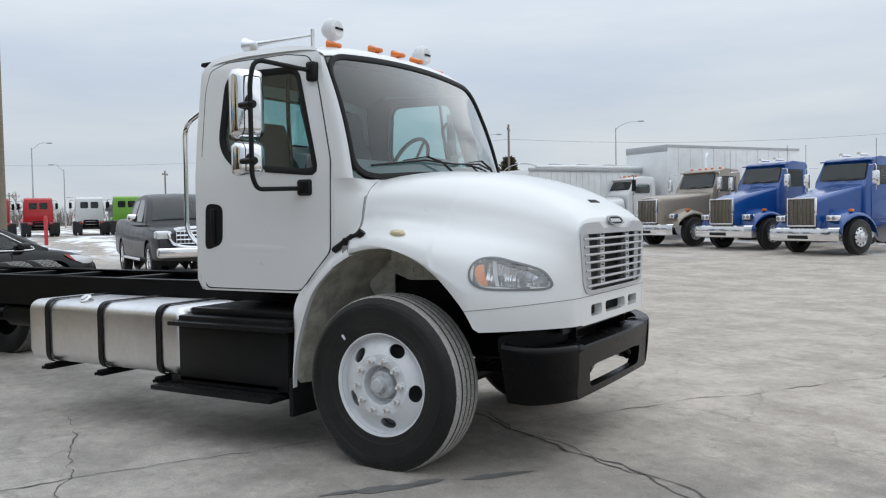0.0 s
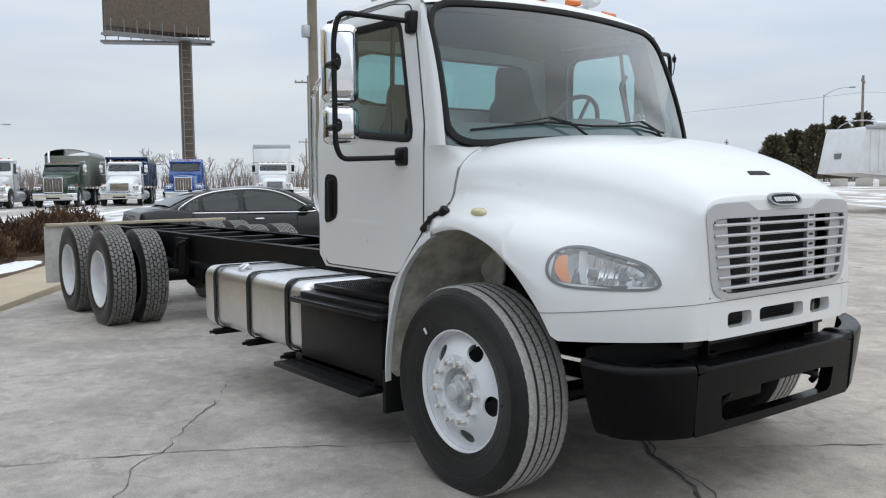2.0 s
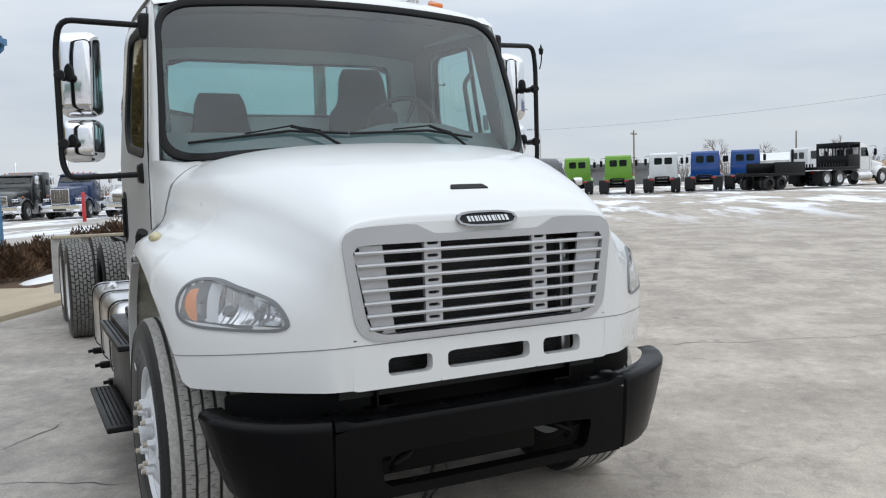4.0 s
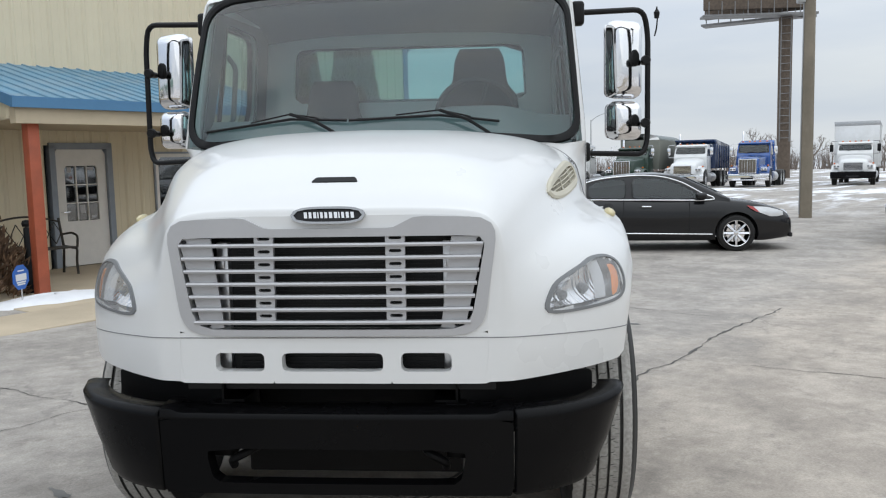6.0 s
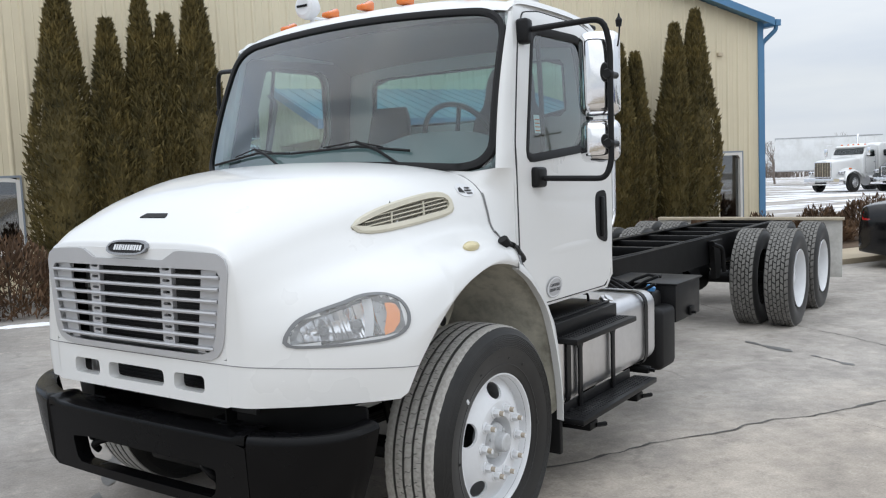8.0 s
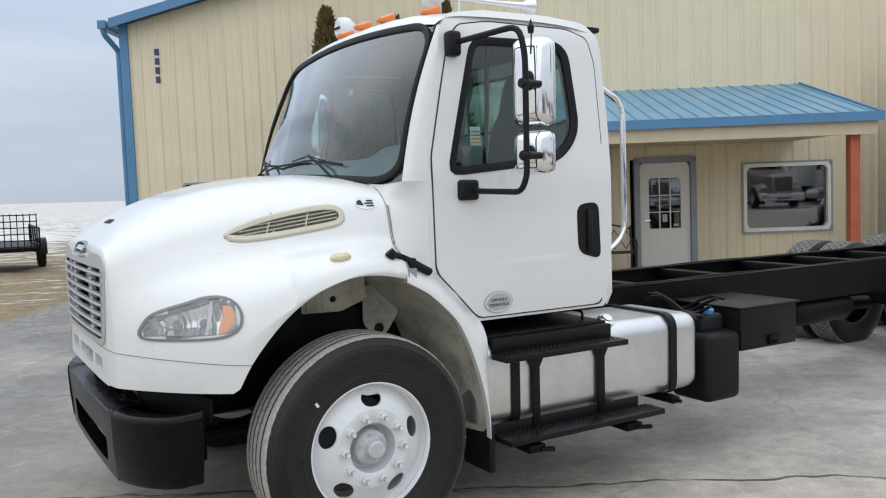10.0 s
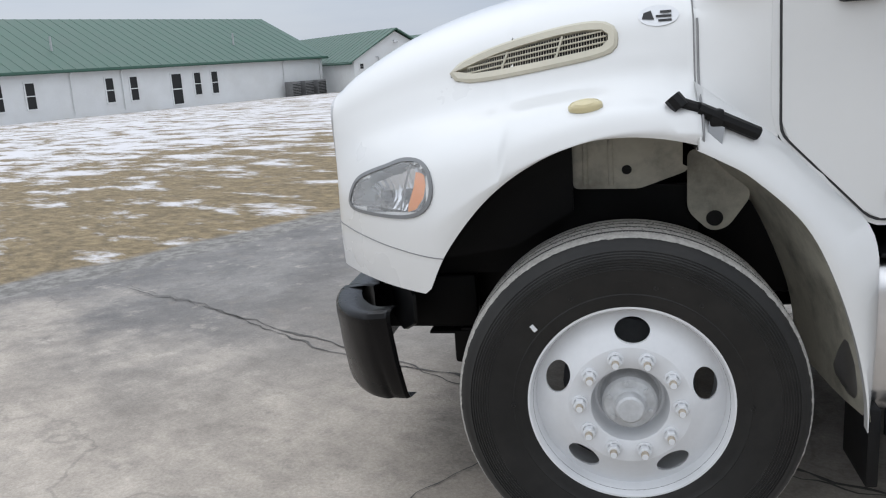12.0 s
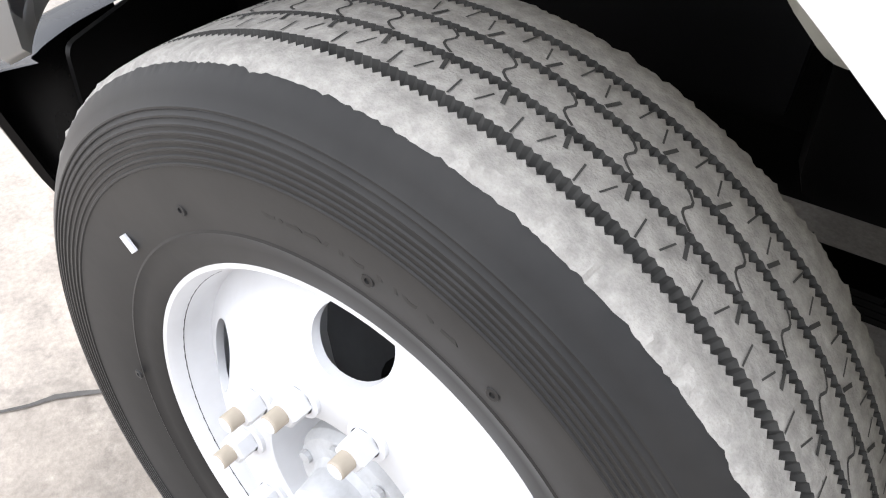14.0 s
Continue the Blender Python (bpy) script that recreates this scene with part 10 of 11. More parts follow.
pole_lamp(*at_az(2.69, -5.16, 146.3, 100), 9.1, 75, 1.6)
pole_lamp(*at_az(2.69, -5.16, 144.55, 112), 7.4, 215, 1.2)
pole_lamp(*at_az(2.69, -5.16, 143.4, 190), 5.6, 230, 3.0)
pole_lamp(*at_az(2.69, -5.16, 108.75, 92), 10.0, 20)
pole_lamp(*at_az(3.56, 1.9, 175.3, 88), 6.6, 60)
pole_lamp(*at_az(3.6, -2.7, 119.25, 95), 9.5, 20)
utility_pole(*at_az(3.7, -2, 124.9, 150), 7.4, 20)
utility_pole(*at_az(3.7, -2, 117.45, 82), 9.6, 20)
utility_pole(*at_az(2.81, -4.31, 151.2, 70), 9.8, 150)
utility_pole(*at_az(2.73, -4.64, 151.6, 130), 7.6, 150)
utility_pole(*at_az(2.73, -4.64, 147.8, 170), 6.2, 150)
utility_pole(*at_az(3.7, -2, 140.05, 120), 7.5, 30)
utility_pole(*at_az(3.7, -2, 130.15, 130), 6.9, 30, 0)


def wire(a, b, sag):
    ob = thing("overhead_wire", "thin dark overhead wire", "wire", "overhead wires", Matrix.Translation(a))
    a, b = Vector(a), Vector(b)
    bm = B()
    tube(bm, [(b - a) * f - Vector((0, 0, sag * 4 * f * (1 - f))) for f in [k / 12 for k in range(13)]], 0.012, 4)
    part("cable", bm, STEEL, ob)


POLE = (*at_az(3.7, -2, 117.45, 82), 9.0)
wire((*at_az(2.69, -5.16, 151.2, 130), 9.6), POLE, 1.2)
wire(POLE, (*at_az(3, -2, 85.25, 90), 9.2), 1.0)


def marker_post(x, y):
    bm = B()
    lathe(bm, [(0.09, -0.1), (0.09, 1.35), (0.07, 1.42), (0, 1.44)], 12, "z")
    ob = part("marker_post", bm, RED)
    ob.matrix_basis = on_lot(x, y, 0)
    tagged(ob, "red steel marker post in the lot", "post")


marker_post(-35.3, 20.9)
marker_post(-40.5, 1.4)


# ---------------------------------------------------------------- trees
def bare_mesh(seed, h):
    rng = random.Random(seed)
    bm = B()

    def branch(p, d, ln, r, lvl):
        q = p + d * ln
        mid = p + d * ln * 0.5 + Vector((rng.uniform(-1, 1), rng.uniform(-1, 1), 0)) * ln * 0.05
        tube(bm, [p, mid, q], r, 5 if lvl < 2 else 3, False)
        if lvl >= 5:
            return
        for k in range(rng.choice((2, 3, 3)) if lvl < 4 else 3):
            w = rng.uniform(0, 6.283)
            tilt = rng.uniform(0.25, 0.75)
            side = d.cross(Vector((math.cos(w), math.sin(w), 0.3))).normalized()
            nd = (d * math.cos(tilt) + side * math.sin(tilt) + Vector((0, 0, 0.12))).normalized()
            branch(p + d * ln * rng.uniform(0.55, 1.0), nd, ln * rng.uniform(0.58, 0.8), max(0.012, r * 0.6), lvl + 1)

    branch(Vector((0, 0, -0.2)), Vector((0, 0, 1)), h * 0.27, h * 0.017, 0)
    return bm


BARE = []
for k in range(4):
    BARE.append(bare_mesh(300 + k, 10.0))
trees = []
for k, bm in enumerate(BARE):
    me = bpy.data.meshes.new("branches")
    bm.to_mesh(me)
    bm.free()
    me.materials.append(TWIG)
    BARE[k] = me


def bare_tree(x, y, h, k, az):
    ob = new("bare_tree", BARE[k % 4])
    ob.matrix_basis = on_lot(x, y, az) @ Matrix.Diagonal((h / 10, h / 10, h / 10, 1))
    tagged(ob, "leafless grey brown winter tree beyond the lot", "tree", "bare trees on the horizon")


rng = random.Random(8)
for az, d, h in ((135.2, 105, 9.0), (132.2, 120, 7.2), (128.6, 125, 8.0), (129.6, 130, 6.8), (127.4, 128, 7.0), (138.5, 130, 5.5), (143.5, 125, 6.5), (142.2, 122, 6.8), (140.5, 130, 5.5), (147.8, 120, 7.0), (149.4, 118, 7.4), (151.5, 120, 7.5), (154, 118, 7.8), (156.5, 120, 7.2), (158.8, 118, 7.0), (160.5, 118, 8.0), (162.3, 118, 8.2), (164.0, 120, 8.4), (167.8, 120, 7.2), (166.3, 125, 6.2), (171.2, 125, 6.5), (172.6, 130, 6.0), (176.2, 125, 6.0), (181.5, 115, 6.0), (183.6, 95, 5.6), (185.8, 95, 5.8), (186.8, 92, 6.6), (188.4, 88, 6.0), (190.6, 86, 6.4), (121.4, 120, 6.0), (119.9, 125, 5.5)):
    x, y = at_az(3.5, 0, az, d)
    bare_tree(x, y, h * rng.uniform(0.92, 1.08), rng.randrange(4), rng.uniform(0, 360))


def far_woods(a0, a1, d, h, n, seed):
    """The low grey line of woods along the horizon."""
    rg = random.Random(seed)
    bm = B()
    for _ in range(n):
        x, y = at_az(3.5, 0, rg.uniform(a0, a1), d + rg.uniform(-15, 15))
        z = rise(x, y)
        hh = h * rg.uniform(0.5, 1.1)
        for k in range(5):
            w = rg.uniform(-0.25, 0.25) * hh
            q = Vector((x + rg.uniform(-1.2, 1.2), y + rg.uniform(-1.2, 1.2), z))
            t = q + Vector((w, rg.uniform(-0.2, 0.2) * hh, hh * rg.uniform(0.6, 1)))
            s = Vector((rg.uniform(-1, 1), rg.uniform(-1, 1), 0)).normalized() * 0.10
            bm.faces.new([bm.verts.new(p) for p in (q - s, q + s, t)])
            for j in range(6):
                f = rg.uniform(0.35, 0.95)
                c = q.lerp(t, f)
                e = c + Vector((rg.uniform(-1, 1), rg.uniform(-1, 1), rg.uniform(0.2, 1))) * hh * 0.22
                bm.faces.new([bm.verts.new(p) for p in (c - s * 0.5, c + s * 0.5, e)])
    tagged(part("far_woods", bm, TWIG, flat=True, recalc=False), "grey line of bare woods on the horizon", "woods", kind="stuff")


far_woods(117, 171, 190, 5.0, 620, 4)
far_woods(171, 200, 170, 4.0, 300, 5)


def pine(x, y, h, r, seed):
    rng = random.Random(seed)
    tree = thing("pine_tree", "dark green pine with ragged drooping boughs", "pine tree", "pines behind the lot", on_lot(x, y, 0))
    bm = B()
    tube(bm, [(0, 0, -0.2), (0.03, 0, h * 0.5), (0, 0, h * 0.95)], 0.14, 7)
    part("trunk", bm, BARK, tree)
    bm = B()

    def spot(rg):
        f = rg.random() ** 0.75
        w = rg.uniform(0, 6.283)
        lump = 1 + 0.55 * noise.noise(Vector((2.0 * math.cos(w), 2.0 * math.sin(w), 7 * f + seed))) + 0.25 * noise.noise(Vector((6 * math.cos(w), 6 * math.sin(w), 15 * f)))
        q = r * (1.02 - f) ** 0.7 * lump * rg.random() ** 0.5
        o = Vector((math.cos(w), math.sin(w), 0))
        return o * q + Vector((0, 0, 0.4 + f * (h - 0.4))), o

    sprays(bm, rng, spot, 3000, 0.46, 0.3)
    part("crown", bm, PINE, tree, flat=True, recalc=False)


for k, (az, d, h, r) in enumerate(((120.9, 62, 3.3, 1.7), (119.7, 64, 3.7, 2.0), (118.4, 63, 4.0, 2.2), (117.2, 66, 4.7, 1.9), (115.8, 70, 5.2, 2.0))):
    pine(*at_az(3.6, -2.7, az + 1.25, d * 1.28), h * 1.28, r * 1.28, 400 + k)


def concrete_block(x, y, az):
    bm = B()
    box(bm, -0.64, 0.64, -0.4, 0.4, -0.05, 0.62, 0.07, 2)
    ob = part("concrete_block", bm, surface("pale_cast_concrete", (0.42, 0.40, 0.36), 0.9, vary=0.15, scale=3, bump=0.004) if not WHEELS.get("blk") else WHEELS["blk"])
    WHEELS["blk"] = ob.data.materials[0]
    ob.matrix_basis = on_lot(x, y, az)
    tagged(ob, "pale concrete barrier block at the lot's edge", "barrier block", "concrete barrier blocks")


for az in (122.3, 121.15, 119.8, 118.4, 117.0, 115.7, 114.3):
    concrete_block(*at_az(3.6, -2.7, az, 76), az - 92)


def soil_bank():
    rows = []
    for i in range(25):
        u = -3.2 + 6.0 * i / 24
        top = 1.75 * min(1, (2.8 - u) / 0.9 + 0.05) + 0.12 * noise.noise(Vector((u * 1.4, 3, 0)))
        rows.append([Vector((u + 0.1 * noise.noise(Vector((u, v * 2, 5))), v, -0.1 + top * h)) for v, h in ((-1.5, 0), (-1.2, 0.45), (-0.9, 0.86), (-0.6, 0.98), (0.2, 1.0), (0.8, 0.9), (1.8, 0))])
    bm = B()
    loft(bm, rows)
    for row in (rows[0], rows[-1]):
        fill(bm, [bm.verts.new(p) for p in row])
    ob = part("soil_bank", bm, surface("dry_tan_soil", (0.36, 0.27, 0.17), 0.95, vary=0.2, scale=1.5, fine=14, bump=0.01))
    ob.matrix_basis = on_lot(*at_az(3.6, -2.7, 123.7, 79), 33)
    tagged(ob, "low bank of dry tan soil at the lot's edge", "soil bank")


soil_bank()


# ---------------------------------------------------------------- barns across the field
BARN_WHITE = surface("white_steel_siding", (0.66, 0.67, 0.67), 0.5, vary=0.05, scale=0.7, fine=8, dirt=(0.5, 0.49, 0.46), dirt_amount=0.25)
BARN_GREEN = surface("green_steel_roof", (0.055, 0.115, 0.085), 0.5, vary=0.1, scale=0.6, fine=5)
BARN_DOOR = surface("dark_green_door", (0.02, 0.075, 0.05), 0.5, vary=0.1)
YELLOW = surface("yellow_paint", (0.65, 0.48, 0.03), 0.5, vary=0.1)
CANVAS = surface("cream_canvas", (0.58, 0.52, 0.42), 0.8, vary=0.1)


def opening(parent, m, w, h, name, mat, trim=BARN_WHITE):
    """A window or door on a wall: m stands at its lower middle, y out of the wall."""
    bm = B()
    box(bm, -w / 2, w / 2, -0.06, 0.03, 0, h, 0, 1, m)
    ob = part(name, bm, mat, parent)
    bm = B()
    for a, b, c, d in ((-w / 2 - 0.1, -w / 2, -0.1, h + 0.1), (w / 2, w / 2 + 0.1, -0.1, h + 0.1), (-w / 2, w / 2, h, h + 0.1), (-w / 2, w / 2, -0.1, 0), (-w / 2, w / 2, h * 0.48, h * 0.52)):
        box(bm, a, b, 0.0, 0.07, c, d, 0, 1, m)
    part("frame", bm, trim, ob)
    return ob


def wing():
    ob = thing("long_barn", "long white farm building with a green roof and narrow windows", "barn", "farm buildings across the field", on_lot(26.96, -76.04, 66.2))
    L_, D_, eave, peak = 46.0, 16.0, 3.55, 7.4
    for y, nm in ((0.0, "front_wall"), (-D_, "rear_wall")):
        bm = B()
        box(bm, 0, L_, y - 0.15, y, -0.6, eave)
        part(nm, bm, BARN_WHITE, ob)
    for x in (0.0, L_):
        bm = B()
        plate(bm, [(-0.152, -0.6), (-D_ + 0.002, -0.6), (-D_ + 0.002, eave), (-D_ / 2, peak - 0.1), (-0.152, eave)], lambda u, v, d: Vector((x + d * (1 if x < 1 else -1), u, v)), 0.15)
        part("gable_wall", bm, BARN_WHITE, ob)
    for ya, yb in ((0.5, -D_ / 2), (-D_ - 0.5, -D_ / 2)):
        bm = B()
        k = 0.5 * (peak - eave) / (D_ / 2)
        v = [Vector((-0.4, ya, eave - k + 0.08)), Vector((L_ + 0.4, ya, eave - k + 0.08)), Vector((L_ + 0.4, yb, peak + 0.08)), Vector((-0.4, yb, peak + 0.08))]
        lo, up = [bm.verts.new(p) for p in v], [bm.verts.new(p + Vector((0, 0, 0.1))) for p in v]
        fill(bm, lo)
        fill(bm, up[::-1])
        for i in range(4):
            bm.faces.new((lo[i], up[i], up[(i + 1) % 4], lo[(i + 1) % 4]))
        roof = part("roof", bm, BARN_GREEN, ob, "green ribbed steel roof")
        bm = B()
        for i in range(50):
            x = L_ * (i + 0.5) / 50
            tube(bm, [(x, ya, eave - k + 0.19), (x, yb, peak + 0.19)], 0.025, 4)
        part("standing_ribs", bm, BARN_GREEN, roof)
        bm = B()
        tube(bm, [(-0.4, ya, eave - k + 0.04), (L_ + 0.4, ya, eave - k + 0.04)], 0.09, 6)
        part("gutter", bm, BARN_DOOR, ob)
    at = lambda x, z: pose(x, 0, z)
    for x in (13.4, 15.2, 21.3, 23.4, 29.6, 31.9):
        # flat dark boxes, coloured for the shade of the rooms inside
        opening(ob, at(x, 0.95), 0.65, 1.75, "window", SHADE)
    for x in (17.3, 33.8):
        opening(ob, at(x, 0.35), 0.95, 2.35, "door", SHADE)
    for k in range(3):
        bm = B()
        box(bm, 1.2 + 1.7 * k, 2.3 + 1.7 * k, 0.4, 1.4, -0.1, 1.35, 0.05)
        ac = part("cooling_unit", bm, STEEL, ob, "grey louvred cooling unit")
        bm = B()
        for j in range(8):
            box(bm, 1.22 + 1.7 * k, 2.28 + 1.7 * k, 1.4, 1.42, 0.1 + 0.14 * j, 0.16 + 0.14 * j)
        part("louvres", bm, CHASSIS, ac)
    for x in (5.3, 0.4, 22.3, 26.5):
        bm = B()
        tube(bm, bend([(x, 0.4, eave - 0.2), (x, 0.08, eave - 0.4), (x, 0.08, 0.3)], 0.1), 0.06, 6)
        part("downpipe", bm, BARN_WHITE, ob)
    for x in (8.6, 26.0):
        bm = B()
        tube(bm, [(x, -2.5, eave + 1.0), (x, -2.5, eave + 2.4)], 0.08, 8)
        part("roof_vent", bm, GALV, ob)


wing()


def barn_at(label, right, width, depth, az, eave, peak):
    """A barn whose gable faces the lot: right is the gable's right corner, az the way its axis runs back."""
    ob = thing("barn", label, "barn", "farm buildings across the field", on_lot(right[0], right[1], az - 90))
    # own x to the gable's other corner is negative, own y runs back
    bm = B()
    for y in (0.0, depth):
        bm = B()
        plate(bm, [(0, -0.6), (width, -0.6), (width, eave), (width / 2, peak - 0.1), (0, eave)], lambda u, v, d: Vector((width - u, y + d, v)), 0.15)
        part("gable_wall", bm, BARN_WHITE, ob)
    for x in (0.0, width - 0.15):
        bm = B()
        box(bm, x, x + 0.15, 0.152, depth, -0.6, eave)
        part("side_wall", bm, BARN_WHITE, ob)
    for xa in (-0.45, width + 0.45):
        xb = width / 2
        k = 0.45 * (peak - eave) / (width / 2)
        v = [Vector((xa, -0.4, eave - k + 0.08)), Vector((xb, -0.4, peak + 0.08)), Vector((xb, depth + 0.4, peak + 0.08)), Vector((xa, depth + 0.4, eave - k + 0.08))]
        bm = B()
        lo, up = [bm.verts.new(p) for p in v], [bm.verts.new(p + Vector((0, 0, 0.12))) for p in v]
        fill(bm, lo)
        fill(bm, up[::-1])
        for i in range(4):
            bm.faces.new((lo[i], up[i], up[(i + 1) % 4], lo[(i + 1) % 4]))
        roof = part("roof", bm, BARN_GREEN, ob, "green ribbed steel roof")
        bm = B()
        n = int(depth / 0.95)
        for i in range(n):
            y = depth * (i + 0.5) / n
            tube(bm, [(xa, y, eave - k + 0.21), (xb, y, peak + 0.21)], 0.025, 4)
        part("standing_ribs", bm, BARN_GREEN, roof)
        bm = B()
        tube(bm, [(xa, -0.4, eave - k + 0.04), (xa, depth + 0.4, eave - k + 0.04)], 0.09, 6)
        part("gutter", bm, BARN_DOOR, ob)
    return ob


def dressed_barns():
    # gable faces the lot; its own x runs from one corner to the other, -y faces the lot
    g = barn_at("white gable barn with a green steel roof", (22.85, -72.91), 9.1, 26, -46.7, 2.75, 5.35)
    face = lambda x, z: pose(x, 0, z, 0, 0, 180)
    for x in (4.3, 6.0, 7.6):
        # these windows too are dark boxes with the room's shade in their colour
        opening(g, face(x, 1.0), 0.75, 1.4, "window", SHADE)
    opening(g, face(0.8, 2.0), 0.35, 0.45, "window", SHADE)
    bm = B()
    box(bm, 4.3, 4.7, -0.25, -0.02, 4.2, 4.45, 0.05)
    part("wall_lamp", bm, CLEAR, g)
    bm = B()
    box(bm, 3.3, 4.4, -1.3, -0.3, -0.05, 1.0, 0.05)
    part("cooling_unit", bm, STEEL, g)
    bm = B()
    tube(bm, bend([(2.6, -0.1, 0.3), (2.6, -0.1, 3.0), (2.3, -0.1, 3.0)], 0.1), 0.05, 5)
    part("conduit", bm, GALV, g)
    # khaki shed door beside it
    h = barn_at("large white machine barn with a green roof and dark double door", at_az(0.759, 4.344, -88.0, 95), 12.4, 36, -32.0, 3.4, 5.45)
    for x in (4.65, 6.95):
        opening(h, face(x, 0.0), 2.2, 3.3, "sliding_door", BARN_DOOR)
    bm = B()
    box(bm, 3.7, 7.3, -0.12, -0.02, 3.72, 4.72, 0.03)
    sign = part("sign", bm, DARK, h, "dark sign with a yellow disc and white bars")
    bm = B()
    lathe(bm, [(0.0, -0.16), (0.36, -0.16), (0.36, -0.12)], 20, "y", (4.2, 0, 4.22))
    part("sign_disc", bm, YELLOW, sign)
    for k in range(3):
        bm = B()
        box(bm, 4.8 + 0.75 * k, 5.4 + 0.75 * k, -0.15, -0.125, 3.95, 4.5)
        part("sign_bar", bm, OFFWHITE, sign)
    for y, w in ((6.8, 6.0), (16.0, 5.0), (25.0, 5.0)):
        m = pose(0, y, 0.0, 0, 0, 90)
        opening(h, m, w, 2.6, "overhead_door", OFFWHITE)
    for y in (1.6,):
        opening(h, pose(0, y, 0, 0, 0, 90), 1.0, 2.1, "door", BARN_WHITE)


dressed_barns()


def canopy():
    x, y = at_az(0.759, 4.344, -81.9, 80)
    ob = thing("canopy", "cream fabric canopy on thin posts", "canopy", m=on_lot(x, y, 8))
    bm = B()
    loft(bm, [[Vector((u, v, z)) for u, v, z in row] for row in ([(-4.2, -3, 2.5), (0, -3, 2.6), (4.2, -3, 2.5)], [(-2.8, 0, 3.2), (0, 0, 3.5), (2.8, 0, 3.2)], [(-4.2, 3, 2.5), (0, 3, 2.6), (4.2, 3, 2.5)])])
    bmesh.ops.solidify(bm, geom=bm.faces[:], thickness=0.04)
    part("cover", bm, CANVAS, ob)
    for px in (-4, 0, 4):
        for py in (-2.9, 2.9):
            bm = B()
            tube(bm, [(px, py, -0.2), (px, py, 2.55)], 0.06, 6)
            part("post", bm, OFFWHITE, ob)


def farm_tractor(x, y, az, k=1.0):
    ob = thing("farm_tractor", "green farm tractor with yellow wheels", "tractor", "farm machines", on_lot(x, y, az))
    bm = B()
    prism(bm, [(0.3, 0.8), (0.3, 1.6), (2.4, 1.45), (2.6, 1.2), (2.5, 0.8)], 0.38, 0.34, 0.8, 0.06)
    part("hood", bm, LIME if k < 1 else BARN_DOOR, ob)
    bm = B()
    prism(bm, [(-0.9, 1.0), (-0.9, 2.7), (0.3, 2.7), (0.45, 1.0)], 0.75, 0.65, 1.0, 0.06)
    part("cab", bm, SHADE, ob)
    bm = B()
    box(bm, -1.0, 0.45, -0.8, 0.8, 2.7, 2.86, 0.05)
    part("cab_roof", bm, BARN_DOOR, ob)
    for s in (1, -1):
        road_wheel(ob, -0.6, s * 0.95, 0.85, 0.45, s, "dish", YELLOW)
        road_wheel(ob, 2.0, s * 0.85, 0.55, 0.35, s, "dish", YELLOW)


canopy()
farm_tractor(*at_az(0.759, 4.344, -84.3, 84), 215, 1.0)
farm_tractor(*at_az(0.759, 4.344, -81.6, 84), 190)
farm_tractor(*at_az(0.759, 4.344, -79.8, 82), 160)


def farm_fence():
    ob = thing("pipe_fence", "dark pipe fence in front of the machine barn", "fence", m=Matrix.Translation((*at_az(0.66, 4.44, -87.95, 80), rise(0, -75))))
    for k in range(6):
        bm = B()
        tube(bm, [(1.5 * k, 0.2 * k, -0.1), (1.5 * k, 0.2 * k, 1.3)], 0.05, 6)
        part("post", bm, STEEL, ob)
    for z in (0.5, 0.9, 1.25):
        bm = B()
        tube(bm, [(0, 0, z), (7.5, 1.0, z)], 0.03, 5)
        part("rail", bm, STEEL, ob)


farm_fence()


def field_stake():
    bm = B()
    box(bm, -0.06, 0.06, -0.06, 0.06, -0.1, 0.95, 0.01)
    ob = part("field_stake", bm, WEATHERED)
    ob.matrix_basis = on_lot(*at_az(0.759, 4.344, -81.1, 44), 10)
    tagged(ob, "short weathered wooden stake in the field", "stake")


field_stake()


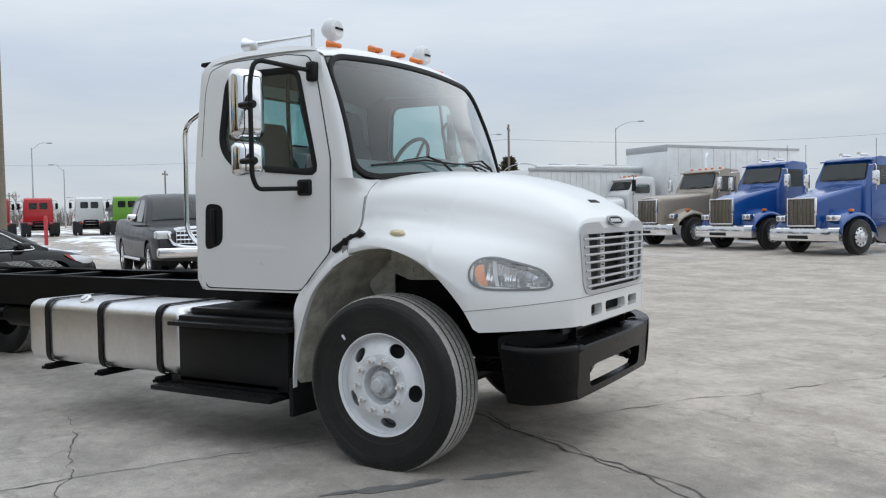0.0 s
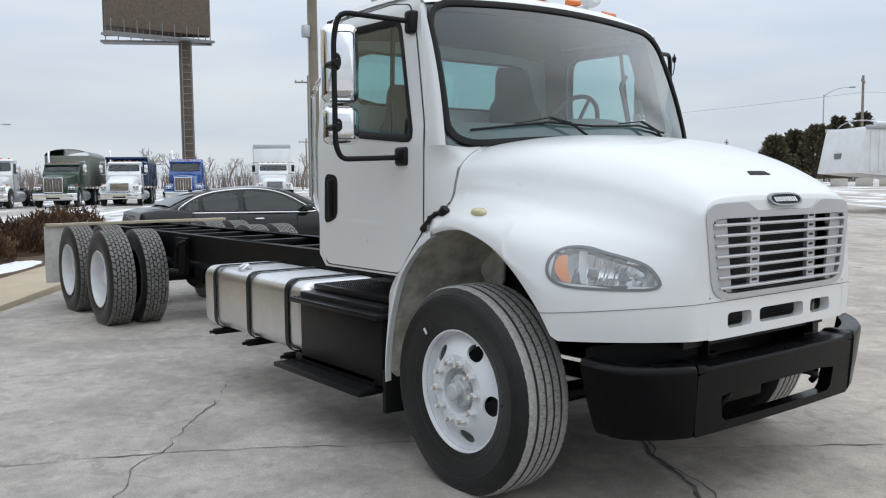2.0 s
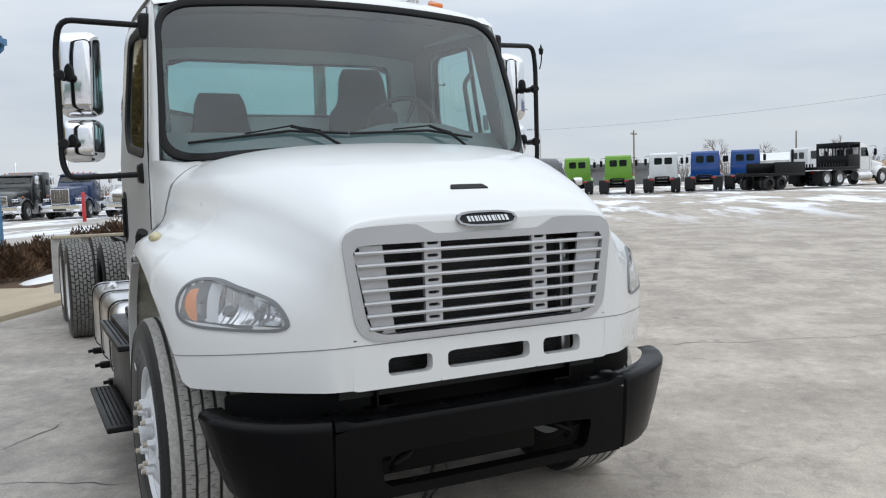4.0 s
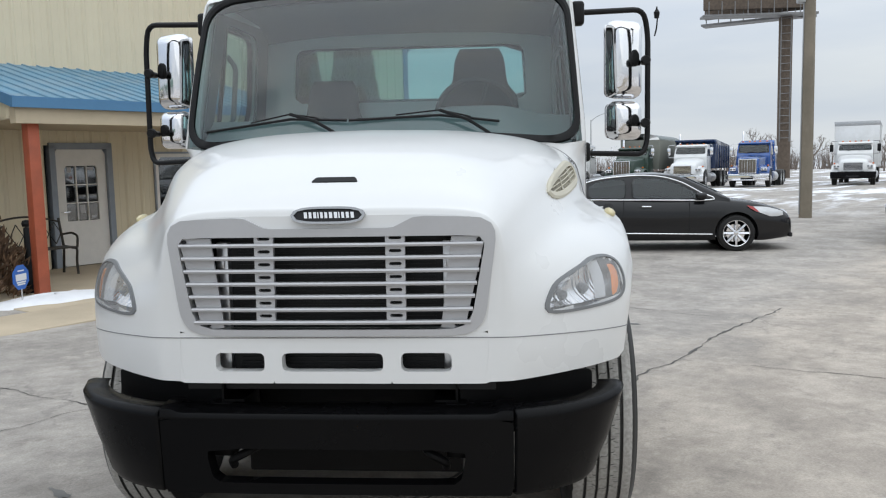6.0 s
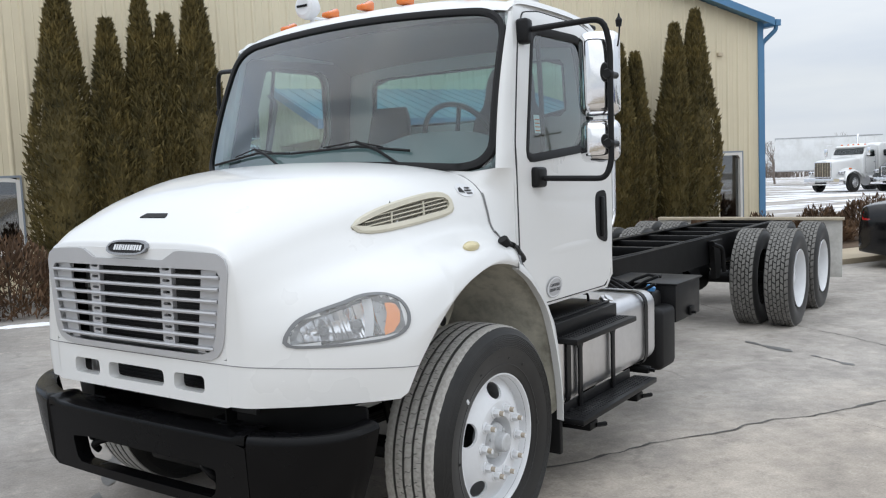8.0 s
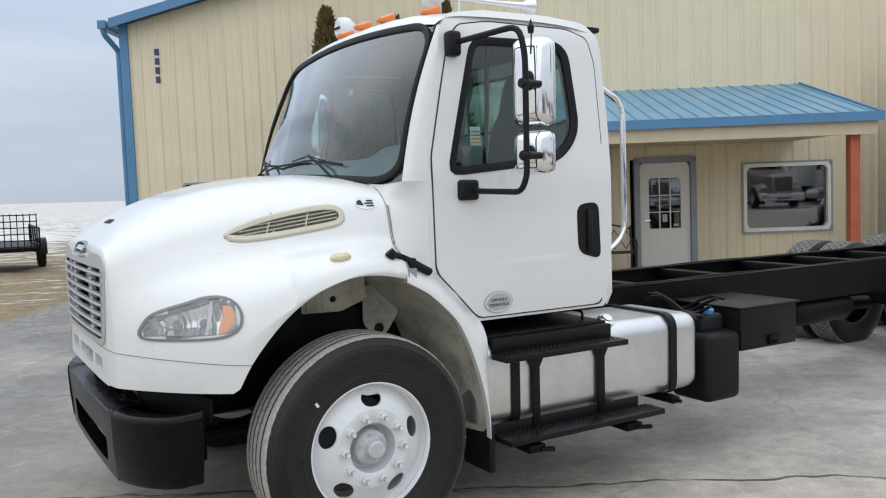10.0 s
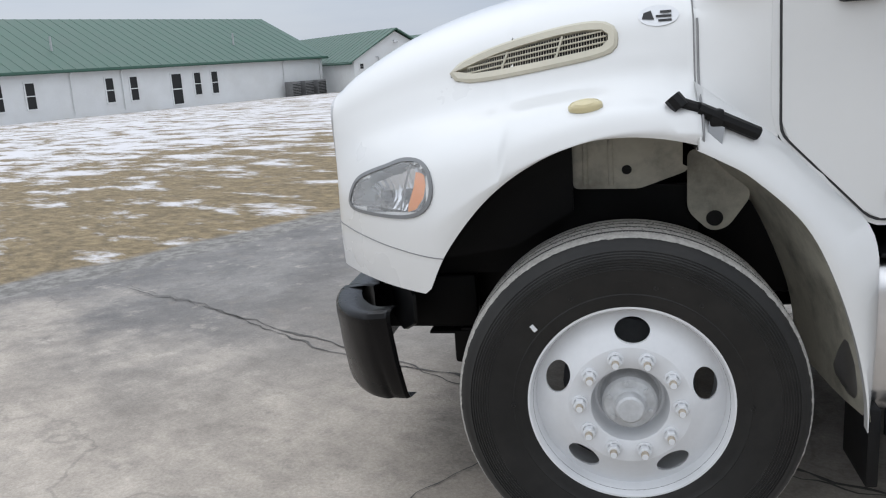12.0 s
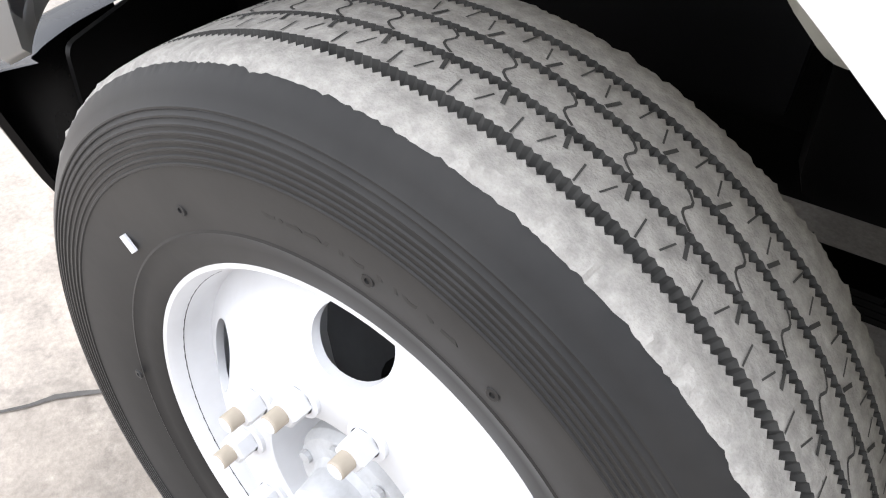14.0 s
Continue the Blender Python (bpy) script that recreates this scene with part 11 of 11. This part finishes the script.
# ---------------------------------------------------------------- utility trailer beside the shop
def utility_trailer():
    ob = thing("utility_trailer", "dark steel utility trailer with mesh sides", "trailer", m=on_lot(0.33, -17.6, -92))
    bm = B()
    box(bm, 0, 3.6, -0.95, 0.95, 0.5, 0.6, 0.01)
    part("deck", bm, CHASSIS, ob)
    for s in (1, -1):
        for z in (0.65, 1.05):
            bm = B()
            tube(bm, [(0, s * 0.95, z), (3.6, s * 0.95, z)], 0.025, 6)
            part("rail", bm, CHASSIS, ob)
        for k in range(6):
            bm = B()
            tube(bm, [(0.72 * k, s * 0.95, 0.55), (0.72 * k, s * 0.95, 1.05)], 0.022, 6)
            part("post", bm, CHASSIS, ob)
        road_wheel(ob, 1.9, s * 1.1, 0.33, 0.2, s, "dish", OFFWHITE)
        bm = B()
        loft(bm, [[Vector((1.9 + 0.45 * math.cos(t), s * y, 0.35 + 0.4 * math.sin(t))) for t in [math.pi * j / 10 for j in range(11)]] for y in (0.97, 1.22)])
        part("fender", bm, CHASSIS, ob)
    bm = B()
    tube(bm, [(3.6, -0.7, 0.5), (4.9, 0, 0.5), (3.6, 0.7, 0.5)], 0.04, 6)
    part("drawbar", bm, CHASSIS, ob)
    bm = B()
    for k in range(14):
        tube(bm, [(-0.02, -0.9 + 0.138 * k, 0.6), (-0.02, -0.9 + 0.138 * k, 1.4)], 0.012, 5)
    for k in range(6):
        tube(bm, [(-0.02, -0.92, 0.62 + 0.15 * k), (-0.02, 0.92, 0.62 + 0.15 * k)], 0.014, 5)
    part("ramp_gate", bm, CHASSIS, ob)
    bm = B()
    tube(bm, [(4.7, 0, 0), (4.7, 0, 0.7)], 0.03, 6)
    part("jack_stand", bm, CHASSIS, ob)


utility_trailer()


# ---------------------------------------------------------------- low buildings along the horizon
def shed(x, y, az, w, d, h, wall, roof):
    ob = thing("far_shed", "long low pale building beyond the lot", "building", "low buildings on the horizon", on_lot(x, y, az))
    bm = B()
    box(bm, -w / 2, w / 2, -d / 2, d / 2, -0.3, h)
    body = part("wall", bm, wall, ob)
    bm = B()
    prism(bm, [(-d / 2 - 0.4, h), (0, h + d * 0.12), (d / 2 + 0.4, h)], w / 2 + 0.4, None, 0, 0)
    bm.transform(Matrix.Rotation(math.pi / 2, 4, "Z"))
    part("roof", bm, roof, ob)
    for k in range(5):
        bm = B()
        box(bm, -w * 0.42 + k * w * 0.2, -w * 0.42 + k * w * 0.2 + 1.4, -d / 2 - 0.05, -d / 2, 0.9, 2.1)
        # dark box coloured for the unlit room
        part("window", bm, SHADE, body)


shed(*at_az(3.7, -2, 122.6, 150), 212, 13, 12, 3.4, OFFWHITE, GALV)
shed(*at_az(3.7, -2, 130.9, 120), 220, 7, 9, 2.6, OFFWHITE, OFFWHITE)
shed(*at_az(3.7, -2, 140.75, 130), 230, 12, 8, 2.2, STEEL, SHADE)
